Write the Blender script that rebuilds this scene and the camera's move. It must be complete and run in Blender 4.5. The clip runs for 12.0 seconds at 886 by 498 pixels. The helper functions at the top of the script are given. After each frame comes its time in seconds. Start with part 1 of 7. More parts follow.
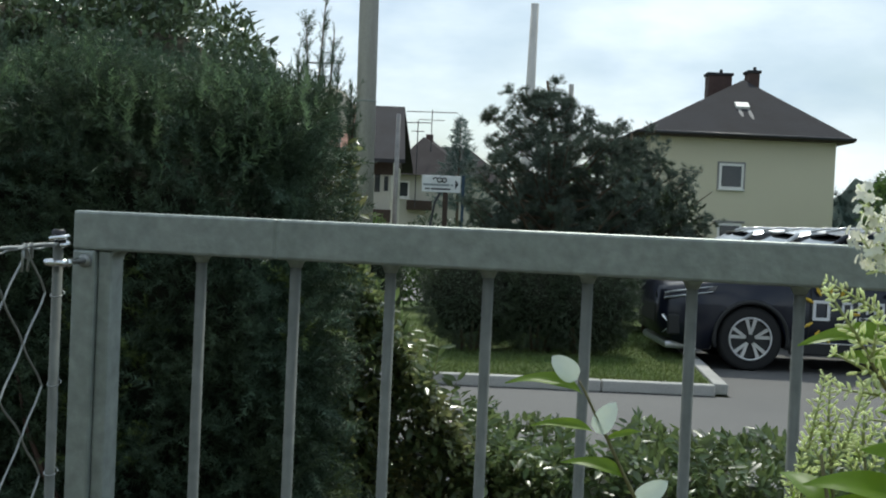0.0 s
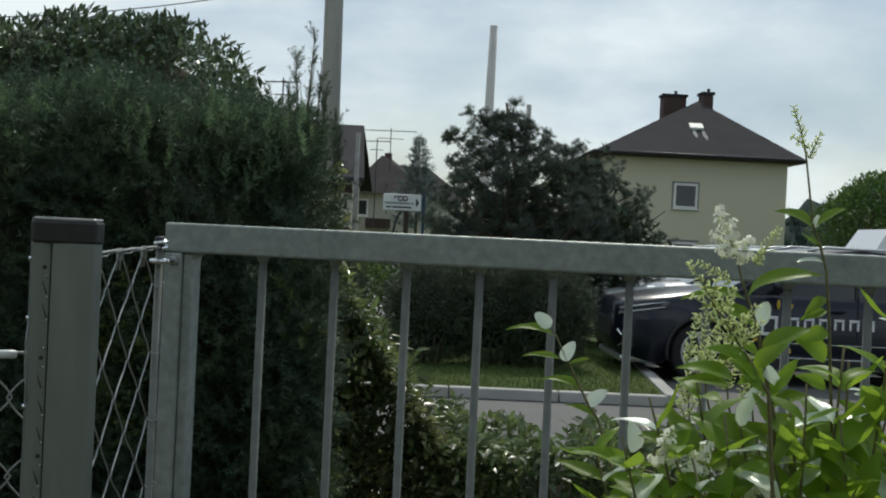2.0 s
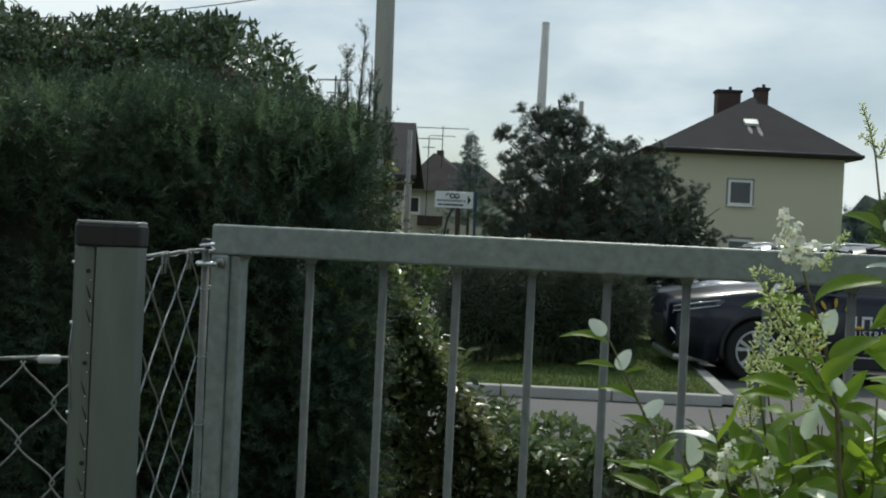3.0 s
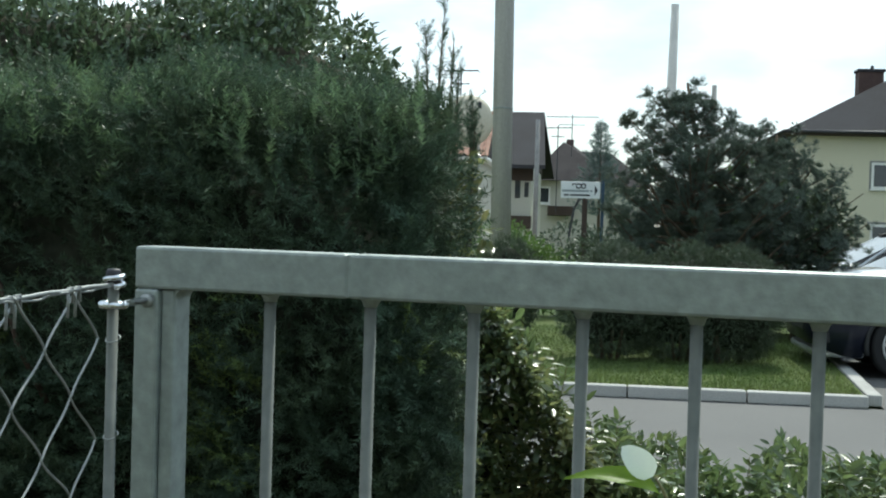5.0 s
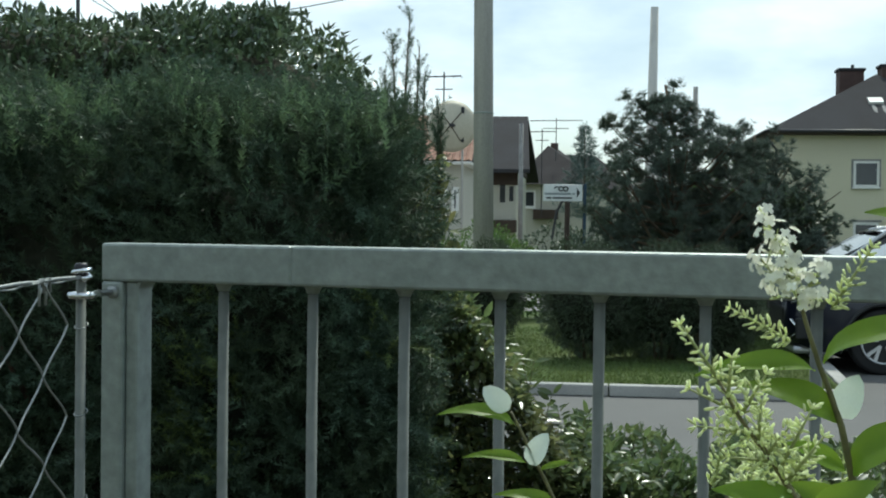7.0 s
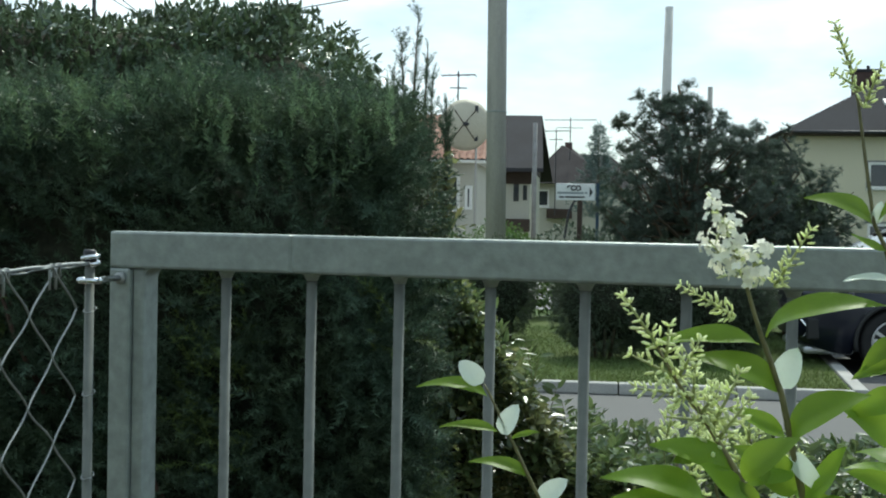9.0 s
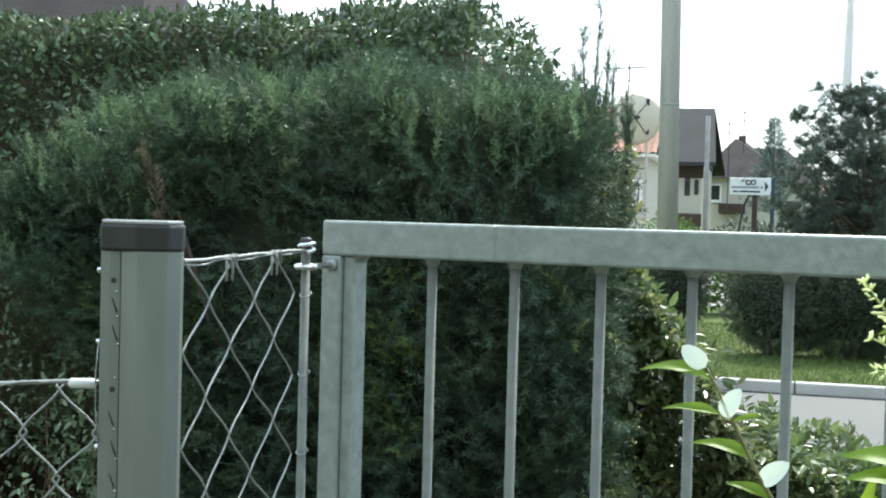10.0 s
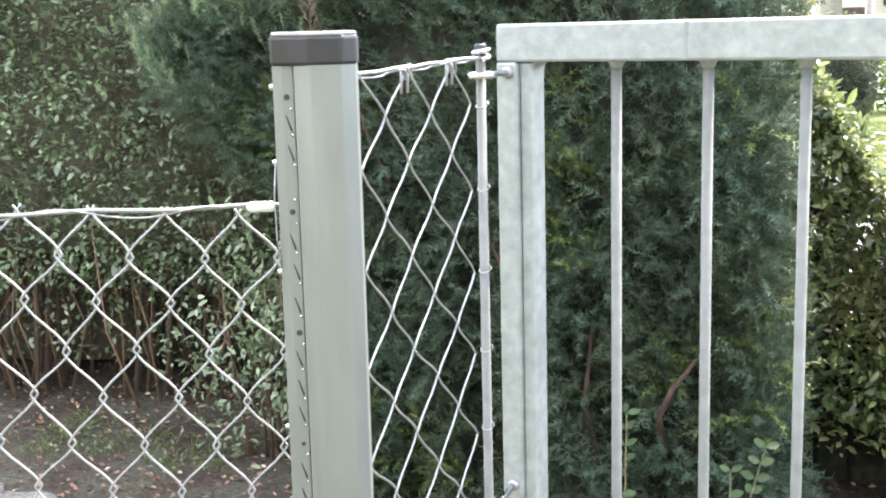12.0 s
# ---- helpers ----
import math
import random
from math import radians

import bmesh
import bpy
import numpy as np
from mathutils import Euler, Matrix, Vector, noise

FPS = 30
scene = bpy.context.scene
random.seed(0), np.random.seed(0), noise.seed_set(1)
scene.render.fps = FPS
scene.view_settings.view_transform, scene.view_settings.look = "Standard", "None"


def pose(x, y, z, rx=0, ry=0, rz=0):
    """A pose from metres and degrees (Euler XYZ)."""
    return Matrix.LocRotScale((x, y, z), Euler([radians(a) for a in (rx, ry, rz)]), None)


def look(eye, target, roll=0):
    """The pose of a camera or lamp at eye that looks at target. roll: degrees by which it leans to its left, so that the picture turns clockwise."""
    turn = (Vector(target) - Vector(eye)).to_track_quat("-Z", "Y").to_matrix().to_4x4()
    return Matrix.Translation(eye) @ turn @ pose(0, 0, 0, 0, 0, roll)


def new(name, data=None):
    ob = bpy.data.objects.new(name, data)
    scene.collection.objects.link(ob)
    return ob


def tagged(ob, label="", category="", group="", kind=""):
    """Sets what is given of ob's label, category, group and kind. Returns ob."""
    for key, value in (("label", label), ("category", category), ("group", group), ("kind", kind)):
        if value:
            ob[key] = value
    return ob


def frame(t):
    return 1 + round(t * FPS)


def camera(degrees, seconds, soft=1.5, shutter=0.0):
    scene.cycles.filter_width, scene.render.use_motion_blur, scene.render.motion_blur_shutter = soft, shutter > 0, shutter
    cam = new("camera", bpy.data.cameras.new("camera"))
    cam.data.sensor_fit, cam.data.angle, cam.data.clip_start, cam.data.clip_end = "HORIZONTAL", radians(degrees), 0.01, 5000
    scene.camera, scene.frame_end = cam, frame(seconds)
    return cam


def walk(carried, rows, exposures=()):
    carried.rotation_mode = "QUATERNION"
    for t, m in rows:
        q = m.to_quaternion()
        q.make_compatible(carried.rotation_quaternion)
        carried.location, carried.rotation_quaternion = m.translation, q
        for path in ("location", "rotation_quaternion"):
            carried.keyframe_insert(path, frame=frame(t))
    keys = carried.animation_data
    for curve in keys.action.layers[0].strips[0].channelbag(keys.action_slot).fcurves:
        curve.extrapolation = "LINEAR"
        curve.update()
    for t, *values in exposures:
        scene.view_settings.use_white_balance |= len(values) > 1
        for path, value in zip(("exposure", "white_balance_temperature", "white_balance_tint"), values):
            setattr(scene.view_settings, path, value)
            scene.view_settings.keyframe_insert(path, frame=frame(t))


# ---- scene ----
# A garden gate seen from the garden: galvanised gate and wire fence, hedges, street and houses beyond.
FOV = 39.22
cam = camera(FOV, 12.0, soft=2.0)


def eye(x, y, z, yaw, pitch, roll):
    return pose(x, y, z, 90 + pitch, 0, yaw) @ pose(0, 0, 0, 0, 0, roll)


# seconds, x, y, z, yaw, pitch, roll
PATH = [
    (0.0, 0.631, -1.163, 1.426, 11.88, -1.32, 2.54),
    (0.5, 0.639, -1.278, 1.422, 11.01, -1.15, 2.83),
    (1.0, 0.655, -1.503, 1.412, 10.83, -1.45, 2.76),
    (1.5, 0.654, -1.541, 1.411, 10.61, -0.91, 3.00),
    (2.0, 0.659, -1.584, 1.413, 9.95, -0.39, 2.73),
    (2.5, 0.657, -1.587, 1.417, 11.13, -0.40, 2.92),
    (4.5, 0.647, -1.136, 1.435, 16.44, -1.47, 1.38),
    (5.0, 0.648, -1.023, 1.452, 18.44, -1.29, 1.71),
    (5.5, 0.680, -1.018, 1.450, 17.49, -0.72, 1.94),
    (6.0, 0.695, -1.011, 1.453, 18.27, -1.07, 0.82),
    (6.5, 0.715, -1.030, 1.452, 17.13, -0.65, 0.51),
    (7.0, 0.740, -1.129, 1.441, 17.87, -1.02, 0.71),
    (9.0, 0.775, -1.170, 1.433, 18.50, -1.09, 1.12),
    (9.5, 0.763, -1.217, 1.430, 23.30, -1.17, 2.03),
    (10.0, 0.755, -1.220, 1.429, 26.18, -1.55, 1.50),
    (10.5, 0.747, -1.205, 1.433, 30.60, -4.08, -1.27),
    (11.0, 0.729, -1.210, 1.433, 34.59, -5.87, -1.59),
    (11.5, 0.703, -1.176, 1.417, 33.91, -10.97, -0.50),
    (12.0, 0.689, -1.169, 1.419, 33.13, -10.13, -1.45),
]
walk(cam, [(r[0], eye(*r[1:])) for r in PATH],
     exposures=[(0.0, 0.12, 6400, 4), (0.5, 0.12, 6400, 5), (1.0, -0.02, 6450, 6), (1.5, -0.16, 6600, 5), (2.7, -0.26, 6600, 4), (4.4, 0.35, 6300, -4),
                (5.0, 0.55, 6350, 0), (5.4, 0.25, 6300, -4), (6.0, 0.25, 6300, -3), (7.2, 0.20, 6300, -2), (9.0, 0.38, 6300, -2),
                (9.5, 0.80, 6400, 1), (10.0, 1.42, 6400, 2), (10.5, 2.36, 6450, 7), (11.0, 2.92, 6600, 15), (11.5, 2.90, 6800, 18), (12.0, 3.08, 6880, 22)])

# ---- the street's own frame: sx along the kerb, sy away from the garden ----
TH = radians(11.6)
STREET = Matrix.Translation((0.65, -1.26, 0)) @ Matrix.Rotation(TH, 4, "Z")


def S(sx, sy, z=0.0):
    return STREET @ Vector((sx, sy, z))


def spot(sx, sy, z=0.0, turn=0.0):
    """A pose in the street's frame, turned about the upright by degrees."""
    return STREET @ pose(sx, sy, z, 0, 0, turn)


# ---- world, sun ----
sun_dir = (STREET.to_3x3() @ Vector((0.12, 0.95, 1.25))).normalized()
world = bpy.data.worlds.new("world")
scene.world = world
world.use_nodes = True
wn, wl = world.node_tree.nodes, world.node_tree.links
wn.clear()
w_out = wn.new("ShaderNodeOutputWorld")
w_sky = wn.new("ShaderNodeTexSky")
w_sky.sky_type = "NISHITA"
w_sky.sun_disc = False
w_sky.sun_elevation = math.asin(sun_dir.z)
w_sky.sun_rotation = math.atan2(sun_dir.x, sun_dir.y)
w_b1 = wn.new("ShaderNodeBackground")
w_b1.inputs[1].default_value = 0.09
w_b2 = wn.new("ShaderNodeBackground")
w_b2.inputs[1].default_value = 1.0
w_tone = wn.new("ShaderNodeTexNoise")
w_tone.inputs["Scale"].default_value = 3.4
w_tone.inputs["Detail"].default_value = 6
w_tone_ramp = wn.new("ShaderNodeValToRGB")
w_tone_ramp.color_ramp.elements[0].position = 0.36
w_tone_ramp.color_ramp.elements[0].color = (0.47, 0.60, 0.78, 1)
w_tone_ramp.color_ramp.elements[1].position = 0.58
w_tone_ramp.color_ramp.elements[1].color = (1.0, 1.08, 1.15, 1)
w_mix = wn.new("ShaderNodeMixShader")
w_tc = wn.new("ShaderNodeTexCoord")
w_map = wn.new("ShaderNodeMapping")
w_map.inputs["Scale"].default_value = (1.0, 1.0, 2.6)
w_map.inputs["Location"].default_value = (0.35, 0.1, 0.2)
w_noise = wn.new("ShaderNodeTexNoise")
w_noise.inputs["Scale"].default_value = 2.1
w_noise.inputs["Detail"].default_value = 7
w_noise.inputs["Roughness"].default_value = 0.52
w_ramp = wn.new("ShaderNodeValToRGB")
w_ramp.color_ramp.elements[0].position = 0.40
w_ramp.color_ramp.elements[0].color = (0.12, 0.12, 0.12, 1)
w_ramp.color_ramp.elements[1].position = 0.60
w_ramp.color_ramp.elements[1].color = (1, 1, 1, 1)
wl.new(w_tc.outputs["Generated"], w_map.inputs[0])
wl.new(w_map.outputs[0], w_noise.inputs["Vector"])
wl.new(w_noise.outputs["Fac"], w_ramp.inputs[0])
wl.new(w_map.outputs[0], w_tone.inputs["Vector"])
wl.new(w_tone.outputs["Fac"], w_tone_ramp.inputs[0])
wl.new(w_tone_ramp.outputs[0], w_b2.inputs[0])
wl.new(w_ramp.outputs[0], w_mix.inputs[0])
wl.new(w_sky.outputs[0], w_b1.inputs[0])
wl.new(w_b1.outputs[0], w_mix.inputs[1])
wl.new(w_b2.outputs[0], w_mix.inputs[2])
wl.new(w_mix.outputs[0], w_out.inputs[0])

sun_data = bpy.data.lights.new("sun", "SUN")
sun_data.energy = 2.6
sun_data.angle = radians(1.5)
sun_data.color = (1.0, 0.95, 0.86)
sun = new("sun", sun_data)
sun.matrix_world = look(sun_dir * 60, (0, 0, 0))


# ---- materials ----
def mat(name, color, rough=0.6, metal=0.0, var=0.15, scale=8.0, fine=60.0, bump=0.0, spec=0.5,
        translucent=0.0, island=0.0, rand=0.0, color2=None, coat=0.0, stretch=None):
    """Principled surface whose colour wanders at two scales; leaves may let light through."""
    m = bpy.data.materials.new(name)
    m.use_nodes = True
    n, l = m.node_tree.nodes, m.node_tree.links
    n.clear()
    out = n.new("ShaderNodeOutputMaterial")
    b = n.new("ShaderNodeBsdfPrincipled")
    b.inputs["Roughness"].default_value = rough
    b.inputs["Metallic"].default_value = metal
    b.inputs["Specular IOR Level"].default_value = spec
    b.inputs["Coat Weight"].default_value = coat
    b.inputs["Coat Roughness"].default_value = 0.06
    tc = n.new("ShaderNodeTexCoord")
    vec = tc.outputs["Object"]
    if stretch:
        mp = n.new("ShaderNodeMapping")
        mp.inputs["Scale"].default_value = stretch
        l.new(vec, mp.inputs[0])
        vec = mp.outputs[0]
    big = n.new("ShaderNodeTexNoise")
    big.inputs["Scale"].default_value = scale
    big.inputs["Detail"].default_value = 4
    small = n.new("ShaderNodeTexNoise")
    small.inputs["Scale"].default_value = fine
    small.inputs["Detail"].default_value = 3
    l.new(vec, big.inputs["Vector"])
    l.new(vec, small.inputs["Vector"])
    c2 = color2 or tuple(c * 0.55 for c in color)
    mix1 = n.new("ShaderNodeMix")
    mix1.data_type = "RGBA"
    mix1.inputs["A"].default_value = (*color, 1)
    mix1.inputs["B"].default_value = (*c2, 1)
    ramp = n.new("ShaderNodeMapRange")
    ramp.inputs["From Min"].default_value = 0.35
    ramp.inputs["From Max"].default_value = 0.68
    ramp.inputs["To Max"].default_value = min(1.0, var * 2.2)
    l.new(big.outputs["Fac"], ramp.inputs["Value"])
    l.new(ramp.outputs[0], mix1.inputs["Factor"])
    hsv = n.new("ShaderNodeHueSaturation")
    mul = n.new("ShaderNodeMapRange")
    mul.inputs["From Min"].default_value = 0.25
    mul.inputs["From Max"].default_value = 0.75
    mul.inputs["To Min"].default_value = 1 - var
    mul.inputs["To Max"].default_value = 1 + var
    l.new(small.outputs["Fac"], mul.inputs["Value"])
    val = mul.outputs[0]
    src = None
    if island > 0:
        g = n.new("ShaderNodeNewGeometry")
        src, amount = g.outputs["Random Per Island"], island
    elif rand > 0:
        g = n.new("ShaderNodeObjectInfo")
        src, amount = g.outputs["Random"], rand
    if src is not None:
        mr = n.new("ShaderNodeMapRange")
        mr.inputs["To Min"].default_value = 1 - amount
        mr.inputs["To Max"].default_value = 1 + amount
        l.new(src, mr.inputs["Value"])
        mm = n.new("ShaderNodeMath")
        mm.operation = "MULTIPLY"
        l.new(val, mm.inputs[0])
        l.new(mr.outputs[0], mm.inputs[1])
        val = mm.outputs[0]
    l.new(val, hsv.inputs["Value"])
    l.new(mix1.outputs["Result"], hsv.inputs["Color"])
    l.new(hsv.outputs[0], b.inputs["Base Color"])
    if bump > 0:
        bp = n.new("ShaderNodeBump")
        bp.inputs["Strength"].default_value = bump
        bp.inputs["Distance"].default_value = 0.01
        l.new(small.outputs["Fac"], bp.inputs["Height"])
        l.new(bp.outputs[0], b.inputs["Normal"])
    last = b.outputs[0]
    if translucent > 0:
        tr = n.new("ShaderNodeBsdfTranslucent")
        h2 = n.new("ShaderNodeHueSaturation")
        h2.inputs["Value"].default_value = 1.5
        h2.inputs["Hue"].default_value = 0.485
        l.new(hsv.outputs[0], h2.inputs["Color"])
        l.new(h2.outputs[0], tr.inputs["Color"])
        ms = n.new("ShaderNodeMixShader")
        ms.inputs[0].default_value = translucent
        l.new(last, ms.inputs[1])
        l.new(tr.outputs[0], ms.inputs[2])
        last = ms.outputs[0]
    l.new(last, out.inputs["Surface"])
    return m


M_GALV = mat("galvanised_steel", (0.30, 0.335, 0.32), 0.5, 0.3, 0.20, 16, 70, 0.12, color2=(0.20, 0.235, 0.222))
# Darker copy of the gate steel, shade on rods and bar put into the colour.
M_ROD = mat("shaded_gate_steel", (0.175, 0.186, 0.170), 0.7, 0.1, 0.16, 12, 60, 0.05, spec=0.3, color2=(0.125, 0.134, 0.122))
M_GALV_POST = mat("bright_galvanised_sheet", (0.195, 0.216, 0.198), 0.45, 0.35, 0.12, 5, 40, 0.04,
                  color2=(0.152, 0.172, 0.156), stretch=(1, 1, 0.2))
M_WIRE = mat("zinc_wire", (0.33, 0.345, 0.335), 0.45, 0.5, 0.15, 20, 200)
M_BLACK = mat("black_plastic", (0.015, 0.016, 0.017), 0.45, 0, 0.1, 10, 100)
M_YEW = mat("yew_needles", (0.060, 0.098, 0.066), 0.55, 0, 0.3, 5, 30, spec=0.18, translucent=0.2, island=0.4,
            color2=(0.066, 0.092, 0.046))
M_YEW_LIGHT = mat("yellowish_yew_needles", (0.112, 0.160, 0.052), 0.5, 0, 0.3, 3, 30, spec=0.2, translucent=0.25, island=0.35)
M_YEW_TIP = mat("young_yew_needles", (0.130, 0.205, 0.108), 0.42, 0, 0.3, 3, 30, spec=0.4, translucent=0.3, island=0.35,
                color2=(0.085, 0.140, 0.074))
M_YEW_BARK = mat("dark_yew_bark", (0.070, 0.042, 0.030), 0.9, 0, 0.35, 12, 60, 0.5, stretch=(1, 1, 0.25))
# Dark fill for solid cores: shade between leaves put into the colour.
M_CORE = mat("foliage_core_shade", (0.036, 0.040, 0.028), 0.95, 0, 0.4, 6, 40, spec=0.1)
M_HEDGE_CORE = mat("hedge_inside", (0.105, 0.098, 0.072), 0.95, 0, 0.4, 6, 40, spec=0.1)
M_LAUREL = mat("glossy_hedge_leaves", (0.145, 0.205, 0.105), 0.33, 0, 0.3, 2.5, 25, spec=0.6, translucent=0.10, island=0.45,
               color2=(0.115, 0.160, 0.09))
M_LAUREL_TOP = mat("long_glossy_hedge_leaves", (0.070, 0.108, 0.064), 0.22, 0, 0.3, 2.5, 25, spec=0.8, translucent=0.15, island=0.45,
                   color2=(0.080, 0.104, 0.058))
M_SEEDLING = mat("seedling_leaf", (0.055, 0.095, 0.038), 0.5, 0, 0.25, 20, 120, spec=0.3, translucent=0.25, rand=0.2)
M_PRIVET = mat("privet_leaves", (0.105, 0.16, 0.062), 0.33, 0, 0.25, 3, 25, spec=0.65, translucent=0.35, island=0.4,
               color2=(0.115, 0.145, 0.058))
# Privet leaves again, glossier and brighter: sunlit glints put into the colour.
M_PRIVET_SUNLIT = mat("sunlit_privet_leaves", (0.17, 0.22, 0.09), 0.24, 0, 0.3, 3, 25, spec=0.8, translucent=0.38, island=0.45,
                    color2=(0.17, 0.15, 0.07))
M_SHRUB_LEAF = mat("fresh_privet_leaf", (0.17, 0.28, 0.03), 0.40, 0, 0.18, 30, 160, 0.08, spec=0.35, translucent=0.55,
                   rand=0.2, color2=(0.17, 0.29, 0.03))
M_BUD = mat("green_flower_bud", (0.72, 0.77, 0.50), 0.5, 0, 0.12, 80, 400, translucent=0.4, island=0.15,
            color2=(0.62, 0.69, 0.38))
M_FLOWER = mat("white_flower", (0.86, 0.86, 0.76), 0.5, 0, 0.1, 60, 300, translucent=0.3, island=0.12,
               color2=(0.66, 0.68, 0.45))
# Pale leaf undersides, whitened further: reflected sky put into the colour.
M_PALE_LEAF = mat("sky_lit_underside", (0.66, 0.74, 0.66), 0.25, 0, 0.12, 30, 160, 0.05, translucent=0.25, rand=0.1,
                  color2=(0.55, 0.66, 0.55))
M_STEM = mat("green_brown_stem", (0.17, 0.155, 0.065), 0.6, 0, 0.3, 40, 200)
M_BUD_STEM = mat("pale_green_stalk", (0.40, 0.45, 0.19), 0.6, 0, 0.2, 40, 200, translucent=0.2)
M_BARK = mat("bark", (0.12, 0.085, 0.055), 0.9, 0, 0.35, 12, 60, 0.5, stretch=(1, 1, 0.25))
M_DRY = mat("dry_twig", (0.20, 0.13, 0.075), 0.8, 0, 0.3, 12, 60)
M_SOIL = mat("garden_soil", (0.052, 0.039, 0.030), 0.95, 0, 0.5, 5, 60, 1.0, spec=0.2, color2=(0.080, 0.082, 0.058))
M_GRAVEL = mat("sandy_gravel", (0.24, 0.235, 0.21), 0.95, 0, 0.45, 7, 55, 1.0, spec=0.2, color2=(0.14, 0.138, 0.115))
M_GRASS = mat("lawn", (0.062, 0.100, 0.026), 0.9, 0, 0.3, 0.7, 40, 0.6, spec=0.2, color2=(0.12, 0.14, 0.045))
M_BLADE = mat("grass_blades", (0.070, 0.118, 0.027), 0.6, 0, 0.3, 0.8, 30, translucent=0.3, island=0.4,
              color2=(0.13, 0.16, 0.05))
M_ASPHALT = mat("asphalt", (0.128, 0.126, 0.122), 0.85, 0, 0.22, 0.6, 120, 0.3, color2=(0.090, 0.089, 0.088))
M_KERB = mat("kerb_concrete", (0.42, 0.41, 0.385), 0.85, 0, 0.15, 3, 70, 0.3, rand=0.06)
M_PAVE = mat("paving", (0.27, 0.26, 0.25), 0.9, 0, 0.2, 2, 60, 0.3)
M_POLE = mat("weathered_pole", (0.43, 0.41, 0.375), 0.85, 0, 0.2, 3, 60, 0.3, stretch=(4, 4, 0.4))
M_CONCRETE = mat("grey_concrete", (0.58, 0.56, 0.52), 0.85, 0, 0.15, 2, 60, 0.2)
M_CREAM = mat("cream_render", (0.60, 0.56, 0.42), 0.9, 0, 0.06, 0.5, 30, 0.1, color2=(0.55, 0.50, 0.35))
M_WHITE_RENDER = mat("pale_render", (0.48, 0.46, 0.39), 0.9, 0, 0.10, 0.6, 30, 0.1, color2=(0.41, 0.39, 0.33))
# Grey of the added wall, set by how much light it throws back.
M_BLOCKER = mat("blocker_grey", (0.24, 0.235, 0.21), 0.9, 0, 0.12, 0.6, 30, 0.1, color2=(0.19, 0.185, 0.165))
M_ROOF = mat("dark_roof_slate", (0.048, 0.047, 0.052), 0.9, 0, 0.2, 0.8, 25, 0.3, spec=0.1, color2=(0.035, 0.032, 0.032))
M_ROOF_BROWN = mat("brown_roof", (0.046, 0.041, 0.043), 0.9, 0, 0.25, 1.0, 25, 0.3, spec=0.1)
M_TILE = mat("red_roof_tile", (0.36, 0.19, 0.135), 0.8, 0, 0.2, 2, 30, 0.2, island=0.15)
M_BRICK = mat("chimney_brick", (0.09, 0.055, 0.048), 0.9, 0, 0.25, 4, 40, 0.3)
M_WOOD = mat("dark_timber", (0.055, 0.035, 0.025), 0.8, 0, 0.3, 3, 30, 0.2)
M_FRAME = mat("white_window_frame", (0.75, 0.74, 0.70), 0.4, 0, 0.04, 5, 60)
M_PANE = mat("window_glass", (0.03, 0.035, 0.04), 0.06, 0, 0.1, 1, 10, spec=0.6)
M_METAL_DARK = mat("dark_metal", (0.05, 0.05, 0.055), 0.5, 0.6, 0.1, 4, 50)
M_STREAK = mat("pale_streak", (0.30, 0.29, 0.28), 0.8, 0, 0.3, 4, 40)
M_SIGN = mat("white_sign", (0.74, 0.75, 0.75), 0.4, 0, 0.05, 4, 50)
M_INK = mat("black_print", (0.02, 0.02, 0.022), 0.5, 0, 0.1, 10, 60)
M_INK_GREY = mat("grey_print", (0.28, 0.31, 0.32), 0.5, 0, 0.1, 10, 60)
M_BLUE_POST = mat("dark_blue_paint", (0.02, 0.05, 0.09), 0.4, 0, 0.1, 6, 60)
M_DISH = mat("dish_paint", (0.50, 0.46, 0.36), 0.6, 0, 0.1, 2, 30)
M_PINE = mat("pine_needles", (0.080, 0.110, 0.092), 0.55, 0, 0.3, 1.5, 20, translucent=0.12, island=0.4,
             color2=(0.07, 0.095, 0.05))
M_DARK_SHRUB = mat("dark_shrub_leaves", (0.058, 0.086, 0.050), 0.5, 0, 0.3, 2, 20, translucent=0.12, island=0.45,
                   color2=(0.04, 0.055, 0.02))
M_TREE = mat("tree_leaves", (0.065, 0.13, 0.03), 0.5, 0, 0.3, 0.8, 15, translucent=0.3, island=0.4,
             color2=(0.09, 0.14, 0.035))
M_SPRUCE = mat("spruce_needles", (0.11, 0.165, 0.15), 0.6, 0, 0.3, 1, 15, translucent=0.2, island=0.3)
M_FOREST = mat("far_forest", (0.030, 0.058, 0.045), 0.9, 0, 0.35, 0.08, 0.6, island=0.3, color2=(0.05, 0.075, 0.06))
M_NAVY = mat("navy_car_paint", (0.007, 0.009, 0.020), 0.32, 0.0, 0.05, 3, 200, spec=0.35, coat=0.35)
M_WHITE_CAR = mat("white_car_paint", (0.70, 0.71, 0.72), 0.3, 0, 0.03, 3, 200, coat=1.0)
M_SILVER = mat("silver_car_paint", (0.42, 0.44, 0.46), 0.3, 0.5, 0.05, 3, 200, coat=1.0)
M_GREY_CAR = mat("grey_car_paint", (0.07, 0.08, 0.09), 0.3, 0.3, 0.05, 3, 200, coat=1.0)
M_CARGLASS = mat("car_glass", (0.012, 0.014, 0.016), 0.05, 0, 0.05, 2, 30, spec=0.7)
M_TYRE = mat("tyre_rubber", (0.014, 0.014, 0.015), 0.8, 0, 0.15, 10, 80)
M_TRIM = mat("black_trim", (0.014, 0.015, 0.016), 0.55, 0, 0.1, 8, 80)
M_ALLOY = mat("alloy", (0.62, 0.63, 0.64), 0.3, 0.7, 0.05, 8, 80)
